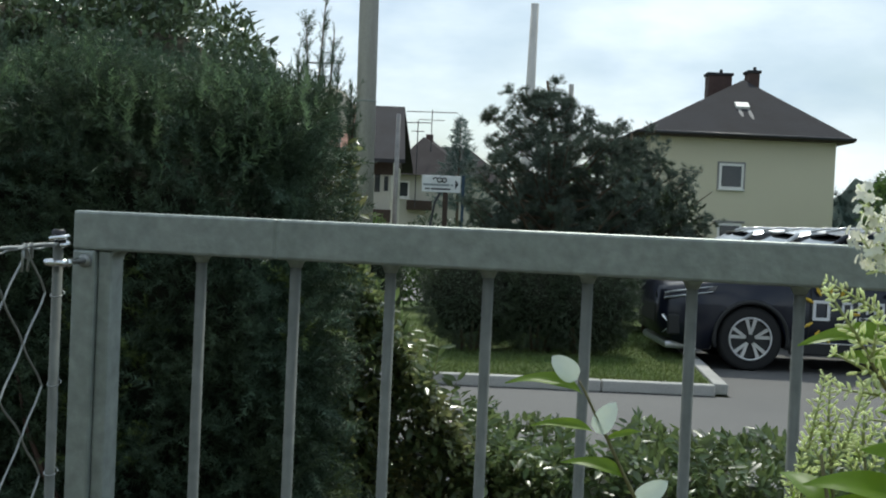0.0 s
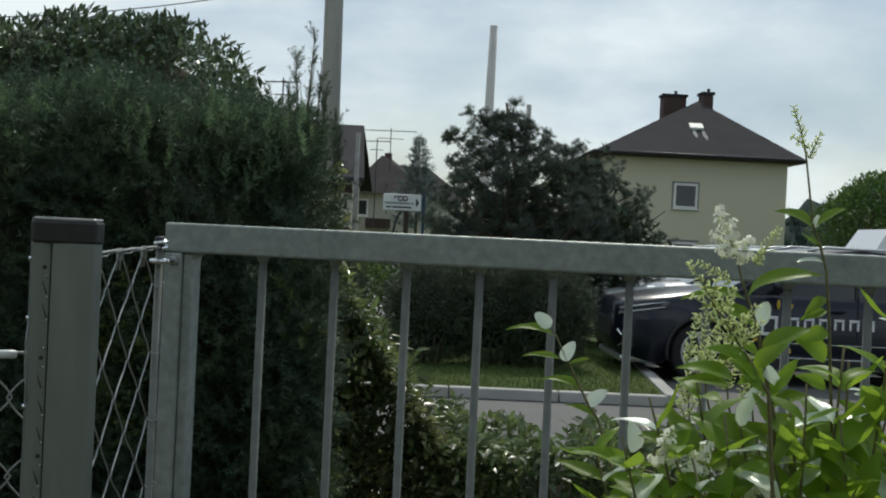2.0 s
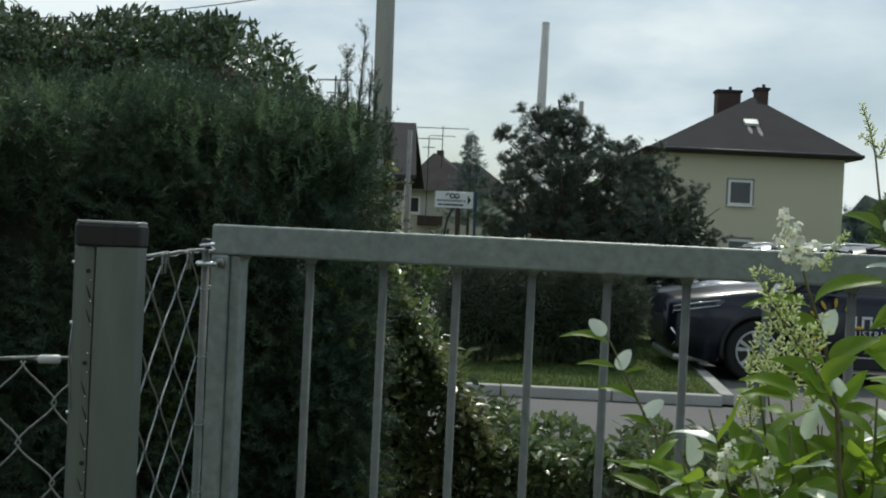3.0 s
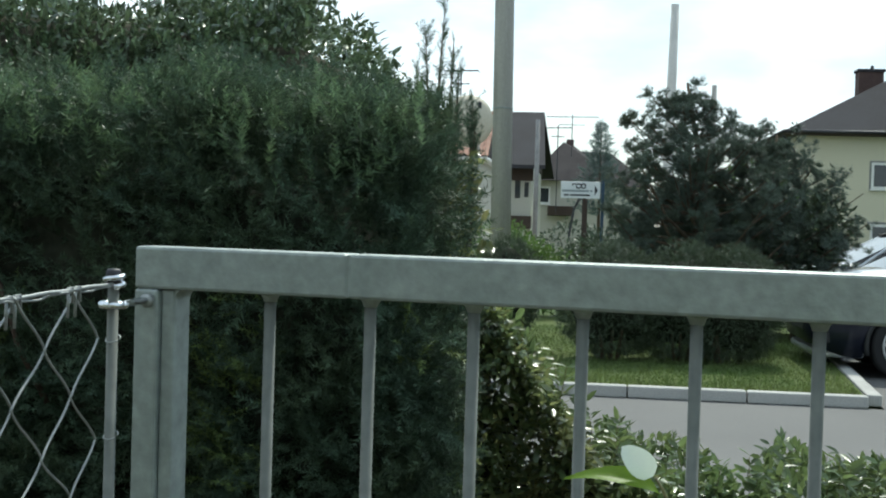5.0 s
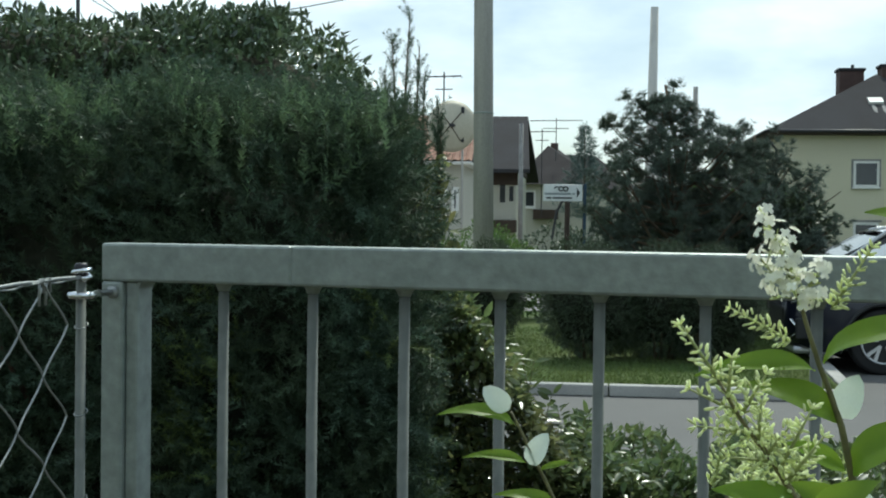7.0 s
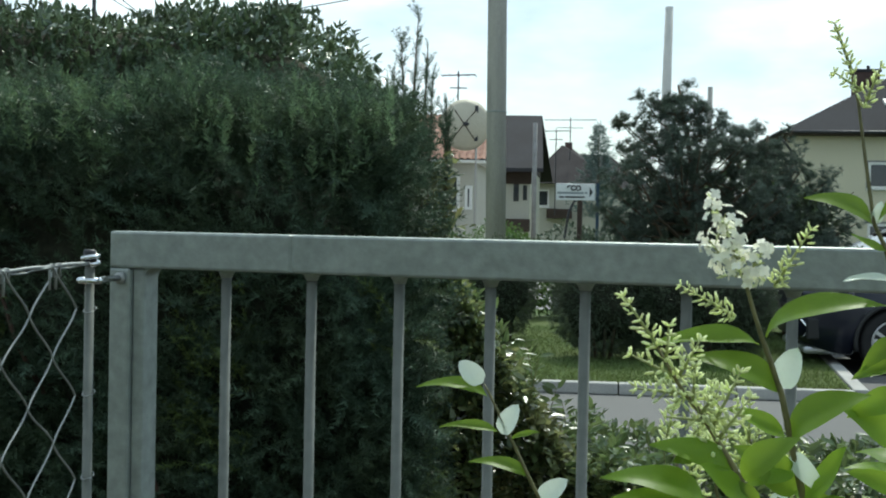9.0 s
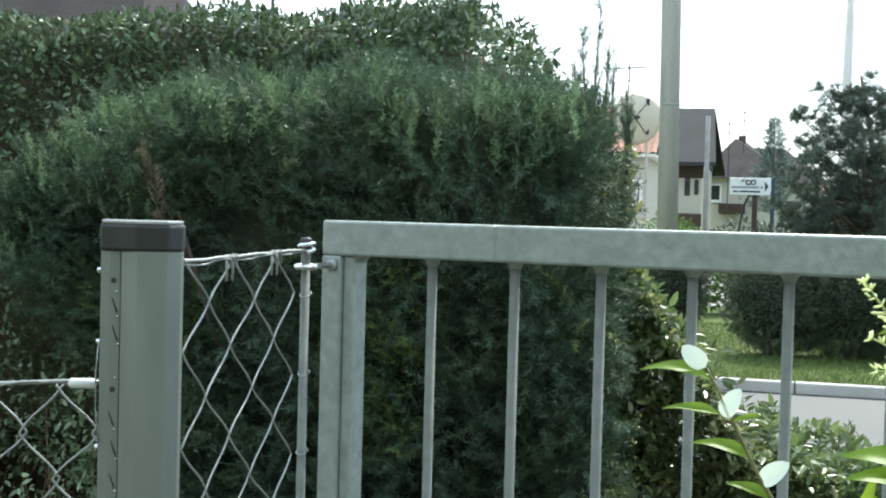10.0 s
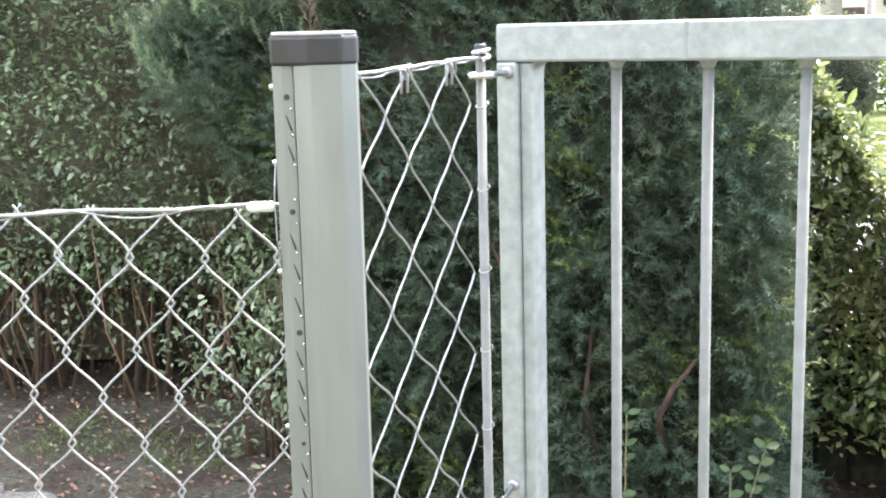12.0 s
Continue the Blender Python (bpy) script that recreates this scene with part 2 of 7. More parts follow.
M_LAMP = mat("lamp_glass", (0.55, 0.58, 0.60), 0.1, 0.3, 0.05, 8, 80)
M_CHROME = mat("chrome", (0.7, 0.72, 0.74), 0.15, 1.0, 0.03, 8, 80)
M_DECAL_WHITE = mat("white_decal", (0.72, 0.73, 0.74), 0.4, 0, 0.03, 8, 80)
M_DECAL_YELLOW = mat("yellow_decal", (0.62, 0.42, 0.04), 0.4, 0, 0.05, 8, 80)


# ---- builders ----
def mesh_of(name, verts, faces, m=None, smooth=False):
    me = bpy.data.meshes.new(name)
    me.from_pydata([tuple(v) for v in verts], [], [tuple(f) for f in faces])
    if m:
        me.materials.append(m)
    if smooth:
        me.polygons.foreach_set("use_smooth", [True] * len(me.polygons))
    me.update()
    return me


def mesh_np(name, verts, faces, m=None, smooth=False):
    """A mesh out of arrays: verts (n, 3), faces (k, 3 or 4)."""
    me = bpy.data.meshes.new(name)
    k, w = faces.shape
    me.vertices.add(len(verts))
    me.vertices.foreach_set("co", np.asarray(verts, dtype=np.float32).ravel())
    me.loops.add(k * w)
    me.loops.foreach_set("vertex_index", np.asarray(faces, dtype=np.int32).ravel())
    me.polygons.add(k)
    me.polygons.foreach_set("loop_start", np.arange(0, k * w, w, dtype=np.int32))
    if smooth:
        me.polygons.foreach_set("use_smooth", np.ones(k, dtype=bool))
    if m:
        me.materials.append(m)
    me.update(calc_edges=True)
    me.validate()
    return me


def thing(name, m, label="", category="", group="", kind=""):
    """An empty at the base of a thing, to carry its parts."""
    ob = new(name)
    ob.empty_display_size = 0.1
    ob.matrix_world = m
    return tagged(ob, label, category, group, kind)


def child(name, me, parent, label="", m=None, kind=""):
    ob = new(name, me)
    ob.parent = parent
    if m is not None:
        ob.matrix_basis = m
    return tagged(ob, label, kind=kind)


def part(name, bm, material, parent, label="", m=None, smooth=False):
    me = bpy.data.meshes.new(name)
    bm.to_mesh(me)
    bm.free()
    me.materials.append(material)
    if smooth:
        me.polygons.foreach_set("use_smooth", [True] * len(me.polygons))
    return child(name, me, parent, label, m)


def box(x0, x1, y0, y1, z0, z1, bevel=0.0, seg=2):
    bm = bmesh.new()
    bmesh.ops.create_cube(bm, size=1)
    for v in bm.verts:
        v.co = ((x0 + x1) / 2 + v.co.x * (x1 - x0), (y0 + y1) / 2 + v.co.y * (y1 - y0),
                (z0 + z1) / 2 + v.co.z * (z1 - z0))
    if bevel:
        bmesh.ops.bevel(bm, geom=bm.edges[:], offset=bevel, segments=seg, affect="EDGES", profile=0.5)
    return bm


def tube(pts, radii, sides=8, closed_ends=True):
    """A tube along points, its radius given for each point."""
    bm = bmesh.new()
    pts = [Vector(p) for p in pts]
    if isinstance(radii, (int, float)):
        radii = [radii] * len(pts)
    rings = []
    side = None
    for i, p in enumerate(pts):
        d = (pts[min(i + 1, len(pts) - 1)] - pts[max(i - 1, 0)]).normalized()
        if side is None:
            side = d.orthogonal().normalized()
        side = (side - d * side.dot(d)).normalized()
        up = d.cross(side)
        rings.append([bm.verts.new(p + radii[i] * (math.cos(a) * side + math.sin(a) * up))
                      for a in (2 * math.pi * k / sides for k in range(sides))])
    for a, b in zip(rings, rings[1:]):
        for k in range(sides):
            bm.faces.new((a[k], a[(k + 1) % sides], b[(k + 1) % sides], b[k]))
    if closed_ends:
        bm.faces.new(rings[0][::-1])
        bm.faces.new(rings[-1])
    return bm


def prism(outline, z0, z1, bevel=0.0):
    """An upright prism over an outline of (x, y)."""
    bm = bmesh.new()
    low = [bm.verts.new((x, y, z0)) for x, y in outline]
    high = [bm.verts.new((x, y, z1)) for x, y in outline]
    n = len(outline)
    bm.faces.new(low[::-1])
    bm.faces.new(high)
    for i in range(n):
        bm.faces.new((low[i], low[(i + 1) % n], high[(i + 1) % n], high[i]))
    bmesh.ops.recalc_face_normals(bm, faces=bm.faces[:])
    if bevel:
        bmesh.ops.bevel(bm, geom=bm.edges[:], offset=bevel, segments=2, affect="EDGES", profile=0.5)
    return bm


def hull(verts, faces):
    bm = bmesh.new()
    vs = [bm.verts.new(v) for v in verts]
    for f in faces:
        bm.faces.new([vs[i] for i in f])
    bmesh.ops.recalc_face_normals(bm, faces=bm.faces[:])
    return bm


rng = np.random.default_rng(7)


def unit(a):
    return a / np.maximum(np.linalg.norm(a, axis=1, keepdims=True), 1e-9)


# templates: axis along x, across y, face up z, length 1
LEAF_V = np.array([(0, 0, 0), (0.30, 0.20, 0.05), (0.30, -0.20, 0.05), (0.68, 0.17, 0.03), (0.68, -0.17, 0.03),
                   (1, 0, -0.06), (0.45, 0, 0.0)])
LEAF_F = np.array([(0, 2, 6), (0, 6, 1), (1, 6, 3), (2, 4, 6), (6, 4, 5), (6, 5, 3)])


def sprig_template(count=26, length=0.34, width=0.021):
    """A twig with two loose ranks of needles."""
    r = random.Random(3)
    v, f = [], []
    for i in range(count):
        x = 0.03 + 0.93 * (i + r.uniform(-0.9, 0.9)) / count
        a = (math.pi / 2 if i % 2 else -math.pi / 2) + r.uniform(-1.0, 1.0)
        d = Vector((r.uniform(0.45, 1.1), math.sin(a), math.cos(a) * 0.8)).normalized()
        n = d.cross(Vector((r.uniform(-1, 1), 0.3, 1))).normalized()
        ln = length * (1 - 0.45 * (i / count)) * r.uniform(0.8, 1.2)
        b = len(v)
        v += [Vector((x, 0, 0)) + n * width, Vector((x, 0, 0)) - n * width, Vector((x, 0, 0)) + d * ln]
        f.append((b, b + 1, b + 2))
    b = len(v)
    v += [Vector((0, 0, 0.012)), Vector((0, 0, -0.012)), Vector((1, 0, 0))]
    f.append((b, b + 1, b + 2))
    return np.array(v), np.array(f)


SPRIG_V, SPRIG_F = sprig_template()
TIP_V, TIP_F = sprig_template(20, 0.32, 0.028)
SMALL_V = np.array([(0, 0, 0), (0.5, 0.27, 0.06), (0.5, -0.27, 0.06), (1, 0, -0.05), (0.5, 0, 0)])
SMALL_F = np.array([(0, 2, 4), (0, 4, 1), (4, 2, 3), (4, 3, 1)])


def branchlets(P, N, per, reach, lift=0.35):
    """Sprigs gathered into fans: per points P with outward normals N, each fan growing from one point."""
    n = len(P)
    d = unit(N + np.array([0, 0, lift]) + 0.45 * rng.normal(size=(n, 3)))
    side = unit(np.cross(d, np.array([0, 0, 1.0]) + 0.5 * rng.normal(size=(n, 3))))
    Q, D = [], []
    for k in range(per):
        f = k / max(1, per - 1)
        s = (1 if k % 2 else -1) * (1 - f) * rng.uniform(0.6, 1.2, n)
        Q.append(P + d * (reach * (f - 0.55)))
        D.append(d + side * s[:, None] * 0.95)
    return np.concatenate(Q), np.concatenate(D)


def tuft_template(count=34, width=0.024):
    r = random.Random(5)
    v, f = [], []
    for i in range(count):
        d = Vector((r.uniform(0.1, 1), r.uniform(-1, 1), r.uniform(-1, 1))).normalized() * r.uniform(0.7, 1)
        n = d.orthogonal().normalized() * width
        b = len(v)
        v += [n, -n, d]
        f.append((b, b + 1, b + 2))
    return np.array(v), np.array(f)


TUFT_V, TUFT_F = tuft_template()


def scatter(name, P, D, size, TV, TF, m, parent, tilt=0.5, up=None, label="", kind="stuff"):
    """One mesh of many copies of a template, each at a point of P with its axis near D."""
    n = len(P)
    a = unit(D + tilt * rng.normal(size=(n, 3)))
    u = rng.normal(size=(n, 3)) if up is None else np.asarray(up)[None, :] + 0.55 * rng.normal(size=(n, 3))
    b = unit(np.cross(u, a))
    c = np.cross(a, b)
    s = (size * rng.uniform(0.7, 1.25, size=n))[:, None, None]
    V = (TV[None, :, 0:1] * a[:, None, :] + TV[None, :, 1:2] * b[:, None, :] + TV[None, :, 2:3] * c[:, None, :]) * s
    V = (V + P[:, None, :]).reshape(-1, 3)
    F = (TF[None] + (np.arange(n) * len(TV))[:, None, None]).reshape(-1, TF.shape[1])
    return child(name, mesh_np(name, V, F, m), parent, label, kind=kind)


def wobble(P, freq, seed=0.0):
    """Slow noise for an array of points."""
    k = np.array([[1.0, 0.7, 0.4], [-0.6, 1.1, 0.8], [0.9, -0.5, 1.2], [0.3, 1.6, -1.1], [1.9, 0.4, 0.9]]) * freq
    ph = np.array([0.3, 1.7, 4.1, 2.2, 5.0]) + seed
    return np.sin(P @ k.T + ph).sum(axis=1) / 5


def rounded_block(n, half, power=5.0, faces="fbtlr", deep=0.08, rough=0.05, freq=4.0, seed=0.0):
    """Points on, and just inside, a block with rounded edges centred at the origin; with their outward normals."""
    hx, hy, hz = half
    area = {"f": hx * hz, "b": hx * hz, "t": hx * hy, "l": hy * hz, "r": hy * hz}
    w = np.array([area[c] for c in faces])
    pick = rng.choice(len(faces), size=n, p=w / w.sum())
    P = rng.uniform(-1, 1, size=(n, 3))
    for i, c in enumerate(faces):
        k = pick == i
        axis, sign = {"f": (1, -1), "b": (1, 1), "t": (2, 1), "l": (0, -1), "r": (0, 1)}[c]
        P[k, axis] = sign
    N = np.sign(P) * np.abs(P) ** (power - 1) / np.array(half)
    N = unit(N)
    Q = np.abs(P)
    Q[:, 2] = np.where(P[:, 2] > 0, Q[:, 2], 0)
    k = (Q ** power).sum(axis=1) ** (-1 / power)
    k = np.minimum(k, 1.0)
    P = P * k[:, None] * np.array(half)
    off = rough * (wobble(P, freq, seed) + 0.6 * wobble(P, freq * 2.7, seed + 2)) - deep * rng.random(n) ** 2
    return P + N * off[:, None], N


def block_core(half, inset, m, parent, name="core", rough=0.04, freq=4.0, seed=0.0, z0=None):
    """The inside of a hedge: a solid lumpy block in place of shaded twigs."""
    bm = bmesh.new()
    bmesh.ops.create_cube(bm, size=2)
    bmesh.ops.subdivide_edges(bm, edges=bm.edges[:], cuts=7, use_grid_fill=True)
    h = [max(0.02, a - inset) for a in half]
    for v in bm.verts:
        q = Vector((abs(v.co.x), abs(v.co.y), max(v.co.z, 0)))
        k = min(1.0, (q.x ** 5 + q.y ** 5 + q.z ** 5 + 1e-9) ** -0.2)
        p = np.array([[v.co.x * h[0] * k, v.co.y * h[1] * k, v.co.z * h[2] * (k if v.co.z > 0 else 1)]])
        p = p * (1 + 0.0) + unit(p) * (rough * wobble(p, freq, seed))[:, None]
        v.co = p[0]
        if z0 is not None and v.co.z < z0:
            v.co.z = z0
    return part(name, bm, m, parent, smooth=True)


# ---- ground, road, kerb ----
def sheet(name, sx0, sx1, sy0, sy1, z, m, label, category, skew=0.0):
    me = mesh_of(name, [S(sx0, sy0, z), S(sx1, sy0, z), S(sx1 + skew, sy1, z), S(sx0, sy1, z)], [(0, 1, 2, 3)], m)
    return tagged(new(name, me), label, category, kind="structure")


# how far the lawn's side edge runs off to the right for each metre away from the street
SIDE = 0.084
ground = sheet("ground", -1500, 1500, -300, 2500, -0.02, M_GRASS, "grassy ground that runs out to the horizon", "ground")
soil = tagged(new("soil_bed", mesh_of("soil_bed", [(-9, -3, -0.008), (4.8, -3, -0.008), (4.8, 3.7, -0.008), (-9, 6.0, -0.008)],
                                      [(0, 1, 2, 3)], M_SOIL)),
              "bare brown garden soil with leaf litter under the hedges", "soil", kind="structure")
gravel = bmesh.new()
edge = [(-4.4, -0.6), (-4.4, 1.42)] + [(-4.4 + 2.42 * f, 1.40 - 0.21 * f + 0.030 * math.sin(31 * f) + 0.022 * math.sin(77 * f + 1)) for f in np.linspace(0.02, 1, 44)]
edge += [(-1.90 + 0.016 * math.sin(40 * f), 1.12 - 1.7 * f) for f in np.linspace(0, 1, 24)]
gravel.faces.new([gravel.verts.new((x, y, 0.012)) for x, y in edge])
rim_in = bmesh.ops.extrude_face_region(gravel, geom=gravel.faces[:])
for v in rim_in["geom"]:
    if isinstance(v, bmesh.types.BMVert):
        v.co.z = -0.006
bmesh.ops.recalc_face_normals(gravel, faces=gravel.faces[:])
gravel_me = bpy.data.meshes.new("garden_path")
gravel.to_mesh(gravel_me)
gravel.free()
gravel_me.materials.append(M_GRAVEL)
tagged(new("garden_path", gravel_me), "pale sandy gravel path with a crumbling edge on the soil", "path", kind="structure")
road = sheet("road", -60, 60, 5.2, 10.86, 0.0, M_ASPHALT, "grey asphalt street behind the garden hedge", "road")
parking = sheet("parking_lot", 2.50, 60, 10.865, 33, 0.0, M_ASPHALT, "grey asphalt parking area beside the lawn", "parking lot")
lawn = sheet("lawn", -60, 2.36, 10.98, 20.5, 0.085, M_GRASS, "mown lawn strip with shade under the bushes", "lawn", SIDE * 9.52)
yard = sheet("yard", -60, 2.4, 20.5, 46, 0.02, M_PAVE, "grey paved yard behind the lawn", "yard")

kerb = thing("kerb", spot(0, 0), "pale concrete kerb edging the lawn along the street", "kerb", kind="structure")
stone = box(0, 0.985, 0, 0.125, 0, 0.10, 0.012)
stone_me = bpy.data.meshes.new("kerb_stone")
stone.to_mesh(stone_me)
stone.free()
stone_me.materials.append(M_KERB)
for i in range(14):
    child("kerb_stone", stone_me, kerb, m=pose(1.38 - i * 0.995, 10.86, 0.0))
for i in range(8):
    child("kerb_stone", stone_me, kerb, m=pose(2.50 + SIDE * i * 0.995, 10.992 + i * 0.995, 0.0, 0, 0, 90 - math.degrees(math.atan(SIDE))))

# thin grass over the lawn
nb = 26000
gx = rng.uniform(-2.2, 2.33, nb)
gy = 11.00 + rng.random(nb) ** 1.4 * 6.0
gx = gx + SIDE * (gy - 11.0) * (gx + 2.2) / 4.53
gp = np.array([S(a, b, 0.085) for a, b in zip(gx, gy)])
blade_v = np.array([(0, 0.05, 0), (0, -0.05, 0), (0.6, 0.03, 0.1), (1, 0, 0.3)])
blade_f = np.array([(0, 1, 2), (0, 2, 3)])
grass_ob = thing("grass", Matrix.Identity(4), "short green lawn grass behind the kerb", "grass", kind="stuff")
scatter("turf", gp, np.tile((0, 0, 1.0), (nb, 1)), 0.055, blade_v, blade_f, M_BLADE, grass_ob, 0.5)

# leaf litter on the soil
nl = 14000
lx, ly = rng.uniform(-6, 1.2, nl), rng.uniform(-0.3, 3.6, nl)
lp = np.stack([lx, ly, np.full(nl, 0.004)], 1)
litter = thing("leaf_litter", Matrix.Identity(4), "dry brown fallen leaves scattered on the soil", "leaf litter", kind="stuff")
pale_n = 700
scatter("pale_litter", np.stack([rng.uniform(-5, 0.5, pale_n), rng.uniform(0.5, 2.6, pale_n), np.full(pale_n, 0.008)], 1), np.tile((1.0, 0, 0), (pale_n, 1)) * rng.choice([-1, 1], pale_n)[:, None], 0.022,
        SMALL_V, SMALL_F, mat("pale_fallen_leaf", (0.42, 0.33, 0.22), 0.7, 0, 0.2, 5, 40, island=0.4), litter, 0.4, (0, 0, 1))
scatter("litter_layer", lp, np.tile((1.0, 0, 0), (nl, 1)) * rng.choice([-1, 1], nl)[:, None], 0.024, SMALL_V, SMALL_F,
        mat("fallen_leaf", (0.19, 0.11, 0.065), 0.8, 0, 0.3, 5, 40, island=0.6), litter, 0.3, (0, 0, 1))
nw = 5200
wp = np.stack([rng.uniform(-4.5, 0.0, nw), 0.6 + 1.3 * rng.random(nw), np.full(nw, 0.0)], 1)
wp = wp[wobble(wp, 5.0, 1) > 0.05]
weeds = thing("weed_tufts", Matrix.Identity(4), "small green weeds and grass tufts on the soil", "weeds", kind="stuff")
scatter("weed_layer", wp, np.tile((0, 0, 1.0), (len(wp), 1)), 0.05, blade_v, blade_f, M_BLADE, weeds, 0.7)
scatter("weed_layer", wp + np.array([0.02, 0.01, 0.012]), np.tile((0, 0, 0.5), (len(wp), 1)), 0.022, SMALL_V, SMALL_F, M_PRIVET, weeds, 0.9, (0, 0, 1))
# ---- garden gate ----
TOP = 1.42
gate = thing("garden_gate", pose(0, 0, 0), "galvanised steel garden gate with round upright rods", "gate")
part("top_rail", box(0, 0.2176, 0, 0.036, TOP - 0.040, TOP, 0.003), M_GALV, gate)
part("top_rail", box(0.2182, 1.16, 0, 0.036, TOP - 0.040, TOP, 0.003), M_GALV, gate)
part("weld_seam", box(0.2166, 0.2192, 0.0012, 0.0348, TOP - 0.0390, TOP - 0.0010, 0.0004), M_GALV, gate)
stile = part("stile", box(0, 0.0255, 0.0, 0.036, 0.10, TOP - 0.040, 0.003), M_GALV, gate)
part("stop_lip", box(0.0257, 0.040, 0.0065, 0.036, 0.10, TOP - 0.0405, 0.002), M_GALV, stile, "set-back lip along the stile")
fil = bmesh.new()
for yy in (0.007, 0.0355):
    ring_ = [fil.verts.new((0.0402, yy, TOP - 0.0402))] + [fil.verts.new((0.0402 + 0.009 * (1 - math.cos(a)), yy, TOP - 0.0402 - 0.009 * (1 - math.sin(a))))
                                                     for a in np.linspace(0, math.pi / 2, 7)]
fil.verts.ensure_lookup_table()
for k in range(1, 7):
    fil.faces.new((fil.verts[0], fil.verts[k], fil.verts[k + 1]))
    fil.faces.new((fil.verts[8], fil.verts[8 + k + 1], fil.verts[8 + k]))
    fil.faces.new((fil.verts[k], fil.verts[8 + k], fil.verts[8 + k + 1], fil.verts[k + 1]))
part("weld_fillet", fil, M_GALV, gate)
part("stile", box(1.12, 1.16, 0.0, 0.036, 0.10, TOP - 0.040, 0.003), M_GALV, gate)
part("bottom_rail", box(0.040, 1.12, 0.0, 0.036, 0.14, 0.18, 0.003), M_GALV, gate)
OFF = (0, 0.0023, 0.0025, 0.0020, 0.0002, 0.0, -0.0007, 0, 0, 0)
for i in range(10):
    x = 0.134 + 0.0975 * i + OFF[i]
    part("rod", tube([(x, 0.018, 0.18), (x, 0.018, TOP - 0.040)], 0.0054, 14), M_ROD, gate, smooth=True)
    part("weld_bead", tube([(x, 0.018, TOP - 0.0475), (x, 0.018, TOP - 0.043), (x, 0.018, TOP - 0.0395)],
                           [0.0060, 0.0078, 0.0105], 14), M_GALV, gate, smooth=True)
for z in (TOP - 0.051, TOP - 0.516):
    part("bolt_head", tube([(0.0155, 0.001, z), (0.0155, -0.004, z), (0.0155, -0.006, z)], [0.0068, 0.0068, 0.0045], 10), M_WIRE,
         gate, "zinc bolt head", smooth=True)

# ---- end bar of the wire strip, and its clamps ----
bar = thing("tension_bar", pose(0.024, -0.071, 0), "grey steel bar that stretches the wire mesh beside the gate", "fence bar")
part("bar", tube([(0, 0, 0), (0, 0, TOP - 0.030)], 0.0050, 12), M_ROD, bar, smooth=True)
part("cap", tube([(0, 0, TOP - 0.034), (0, 0, TOP - 0.021), (0, 0, TOP - 0.019)], [0.0068, 0.0068, 0.005], 12), M_METAL_DARK,
     bar, "dark end cap", smooth=True)
for z, dz in ((TOP - 0.051, 0.0), (TOP - 0.516, 0.015)):
    ring = [(0.0105 * math.cos(a), 0.0105 * math.sin(a), z - dz) for a in np.linspace(0.4, 2 * math.pi - 0.4, 12)]
    part("clamp", tube([(-0.0085, 0.066, z), (-0.004, 0.03, z - dz * 0.6)] + ring[::-1] + [(0.010, 0.0, z - dz)], 0.0036, 8),
         M_CHROME, bar, "shiny zinc hook", smooth=True)

# ---- fence post ----
PR, PF = Vector((0.834, 0.552, 0)), Vector((-0.552, 0.834, 0))
PC = Vector((0.0455, -0.368, 0))
post_turn = math.degrees(math.atan2(PR.y, PR.x))
post = thing("fence_post", Matrix.Translation(PC) @ pose(0, 0, 0, 0, 0, post_turn),
             "galvanised folded steel fence post with a black plastic cap", "fence post")
profile = [(-0.0160, 0.026), (-0.0155, -0.014), (0.0000, -0.0280), (0.0247, -0.0285), (0.0345, -0.015), (0.035, 0.012), (0.023, 0.028)]
outer = [(-0.034, 0.020), (-0.034, -0.006), (-0.020, -0.014), (-0.0005, -0.0283), (0.0247, -0.0288), (0.0347, -0.015), (0.035, 0.012), (0.023, 0.028), (-0.020, 0.027)]
flange = part("flange", prism([(-0.034, 0.022), (-0.034, -0.003), (-0.0258, -0.0085), (-0.0163, -0.0095), (-0.0163, 0.022)], 0.0, TOP - 0.028, 0.0007),
              M_GALV_POST, post, "punched mounting flange")
part("body", prism(profile, 0.0, TOP - 0.026, 0.0012), M_GALV_POST, post)
capo = [(x * 1.035, y * 1.035) for x, y in outer]
part("cap", prism(capo, TOP - 0.029, TOP - 0.005, 0.003), M_BLACK, post, "black plastic cap")
# top of the black cap: sky reflection painted on as grey
part("cap_top", prism([(x * 0.99, y * 0.99) for x, y in outer], TOP - 0.0055, TOP - 0.002, 0.0015),
     mat("cap_top_grey", (0.35, 0.35, 0.35), 0.25, 0, 0.1, 20, 80), post, "top face coloured grey for the sky reflected on it")
for i in range(50):
    r = random.Random(700 + i)
    z = TOP - 0.052 - i * 0.0245 + r.uniform(-0.003, 0.003)
    x = -0.0215 + r.uniform(-0.0012, 0.0012)
    y = -0.0093
    if i % 4 == 0:
        part("hole", tube([(x, y + 0.001, z), (x, y - 0.0002, z)], r.uniform(0.0018, 0.0027), 9), M_METAL_DARK, flange, "round punched hole")
    elif i % 4 == 2 or r.random() < 0.6:
        part("slot", tube([(x - 0.0022, y + 0.0003, z + 0.0065), (x + 0.0022, y, z - 0.0065)], [0.0004, 0.0010], 6), M_METAL_DARK, flange, "slanting punched slot")
    part("dimple", tube([(x + 0.0028, y + 0.0006, z - 0.0085), (x + 0.0030, y - 0.0006, z - 0.0105)], 0.0009, 6), M_CHROME, flange, "bright punched burr", smooth=True)
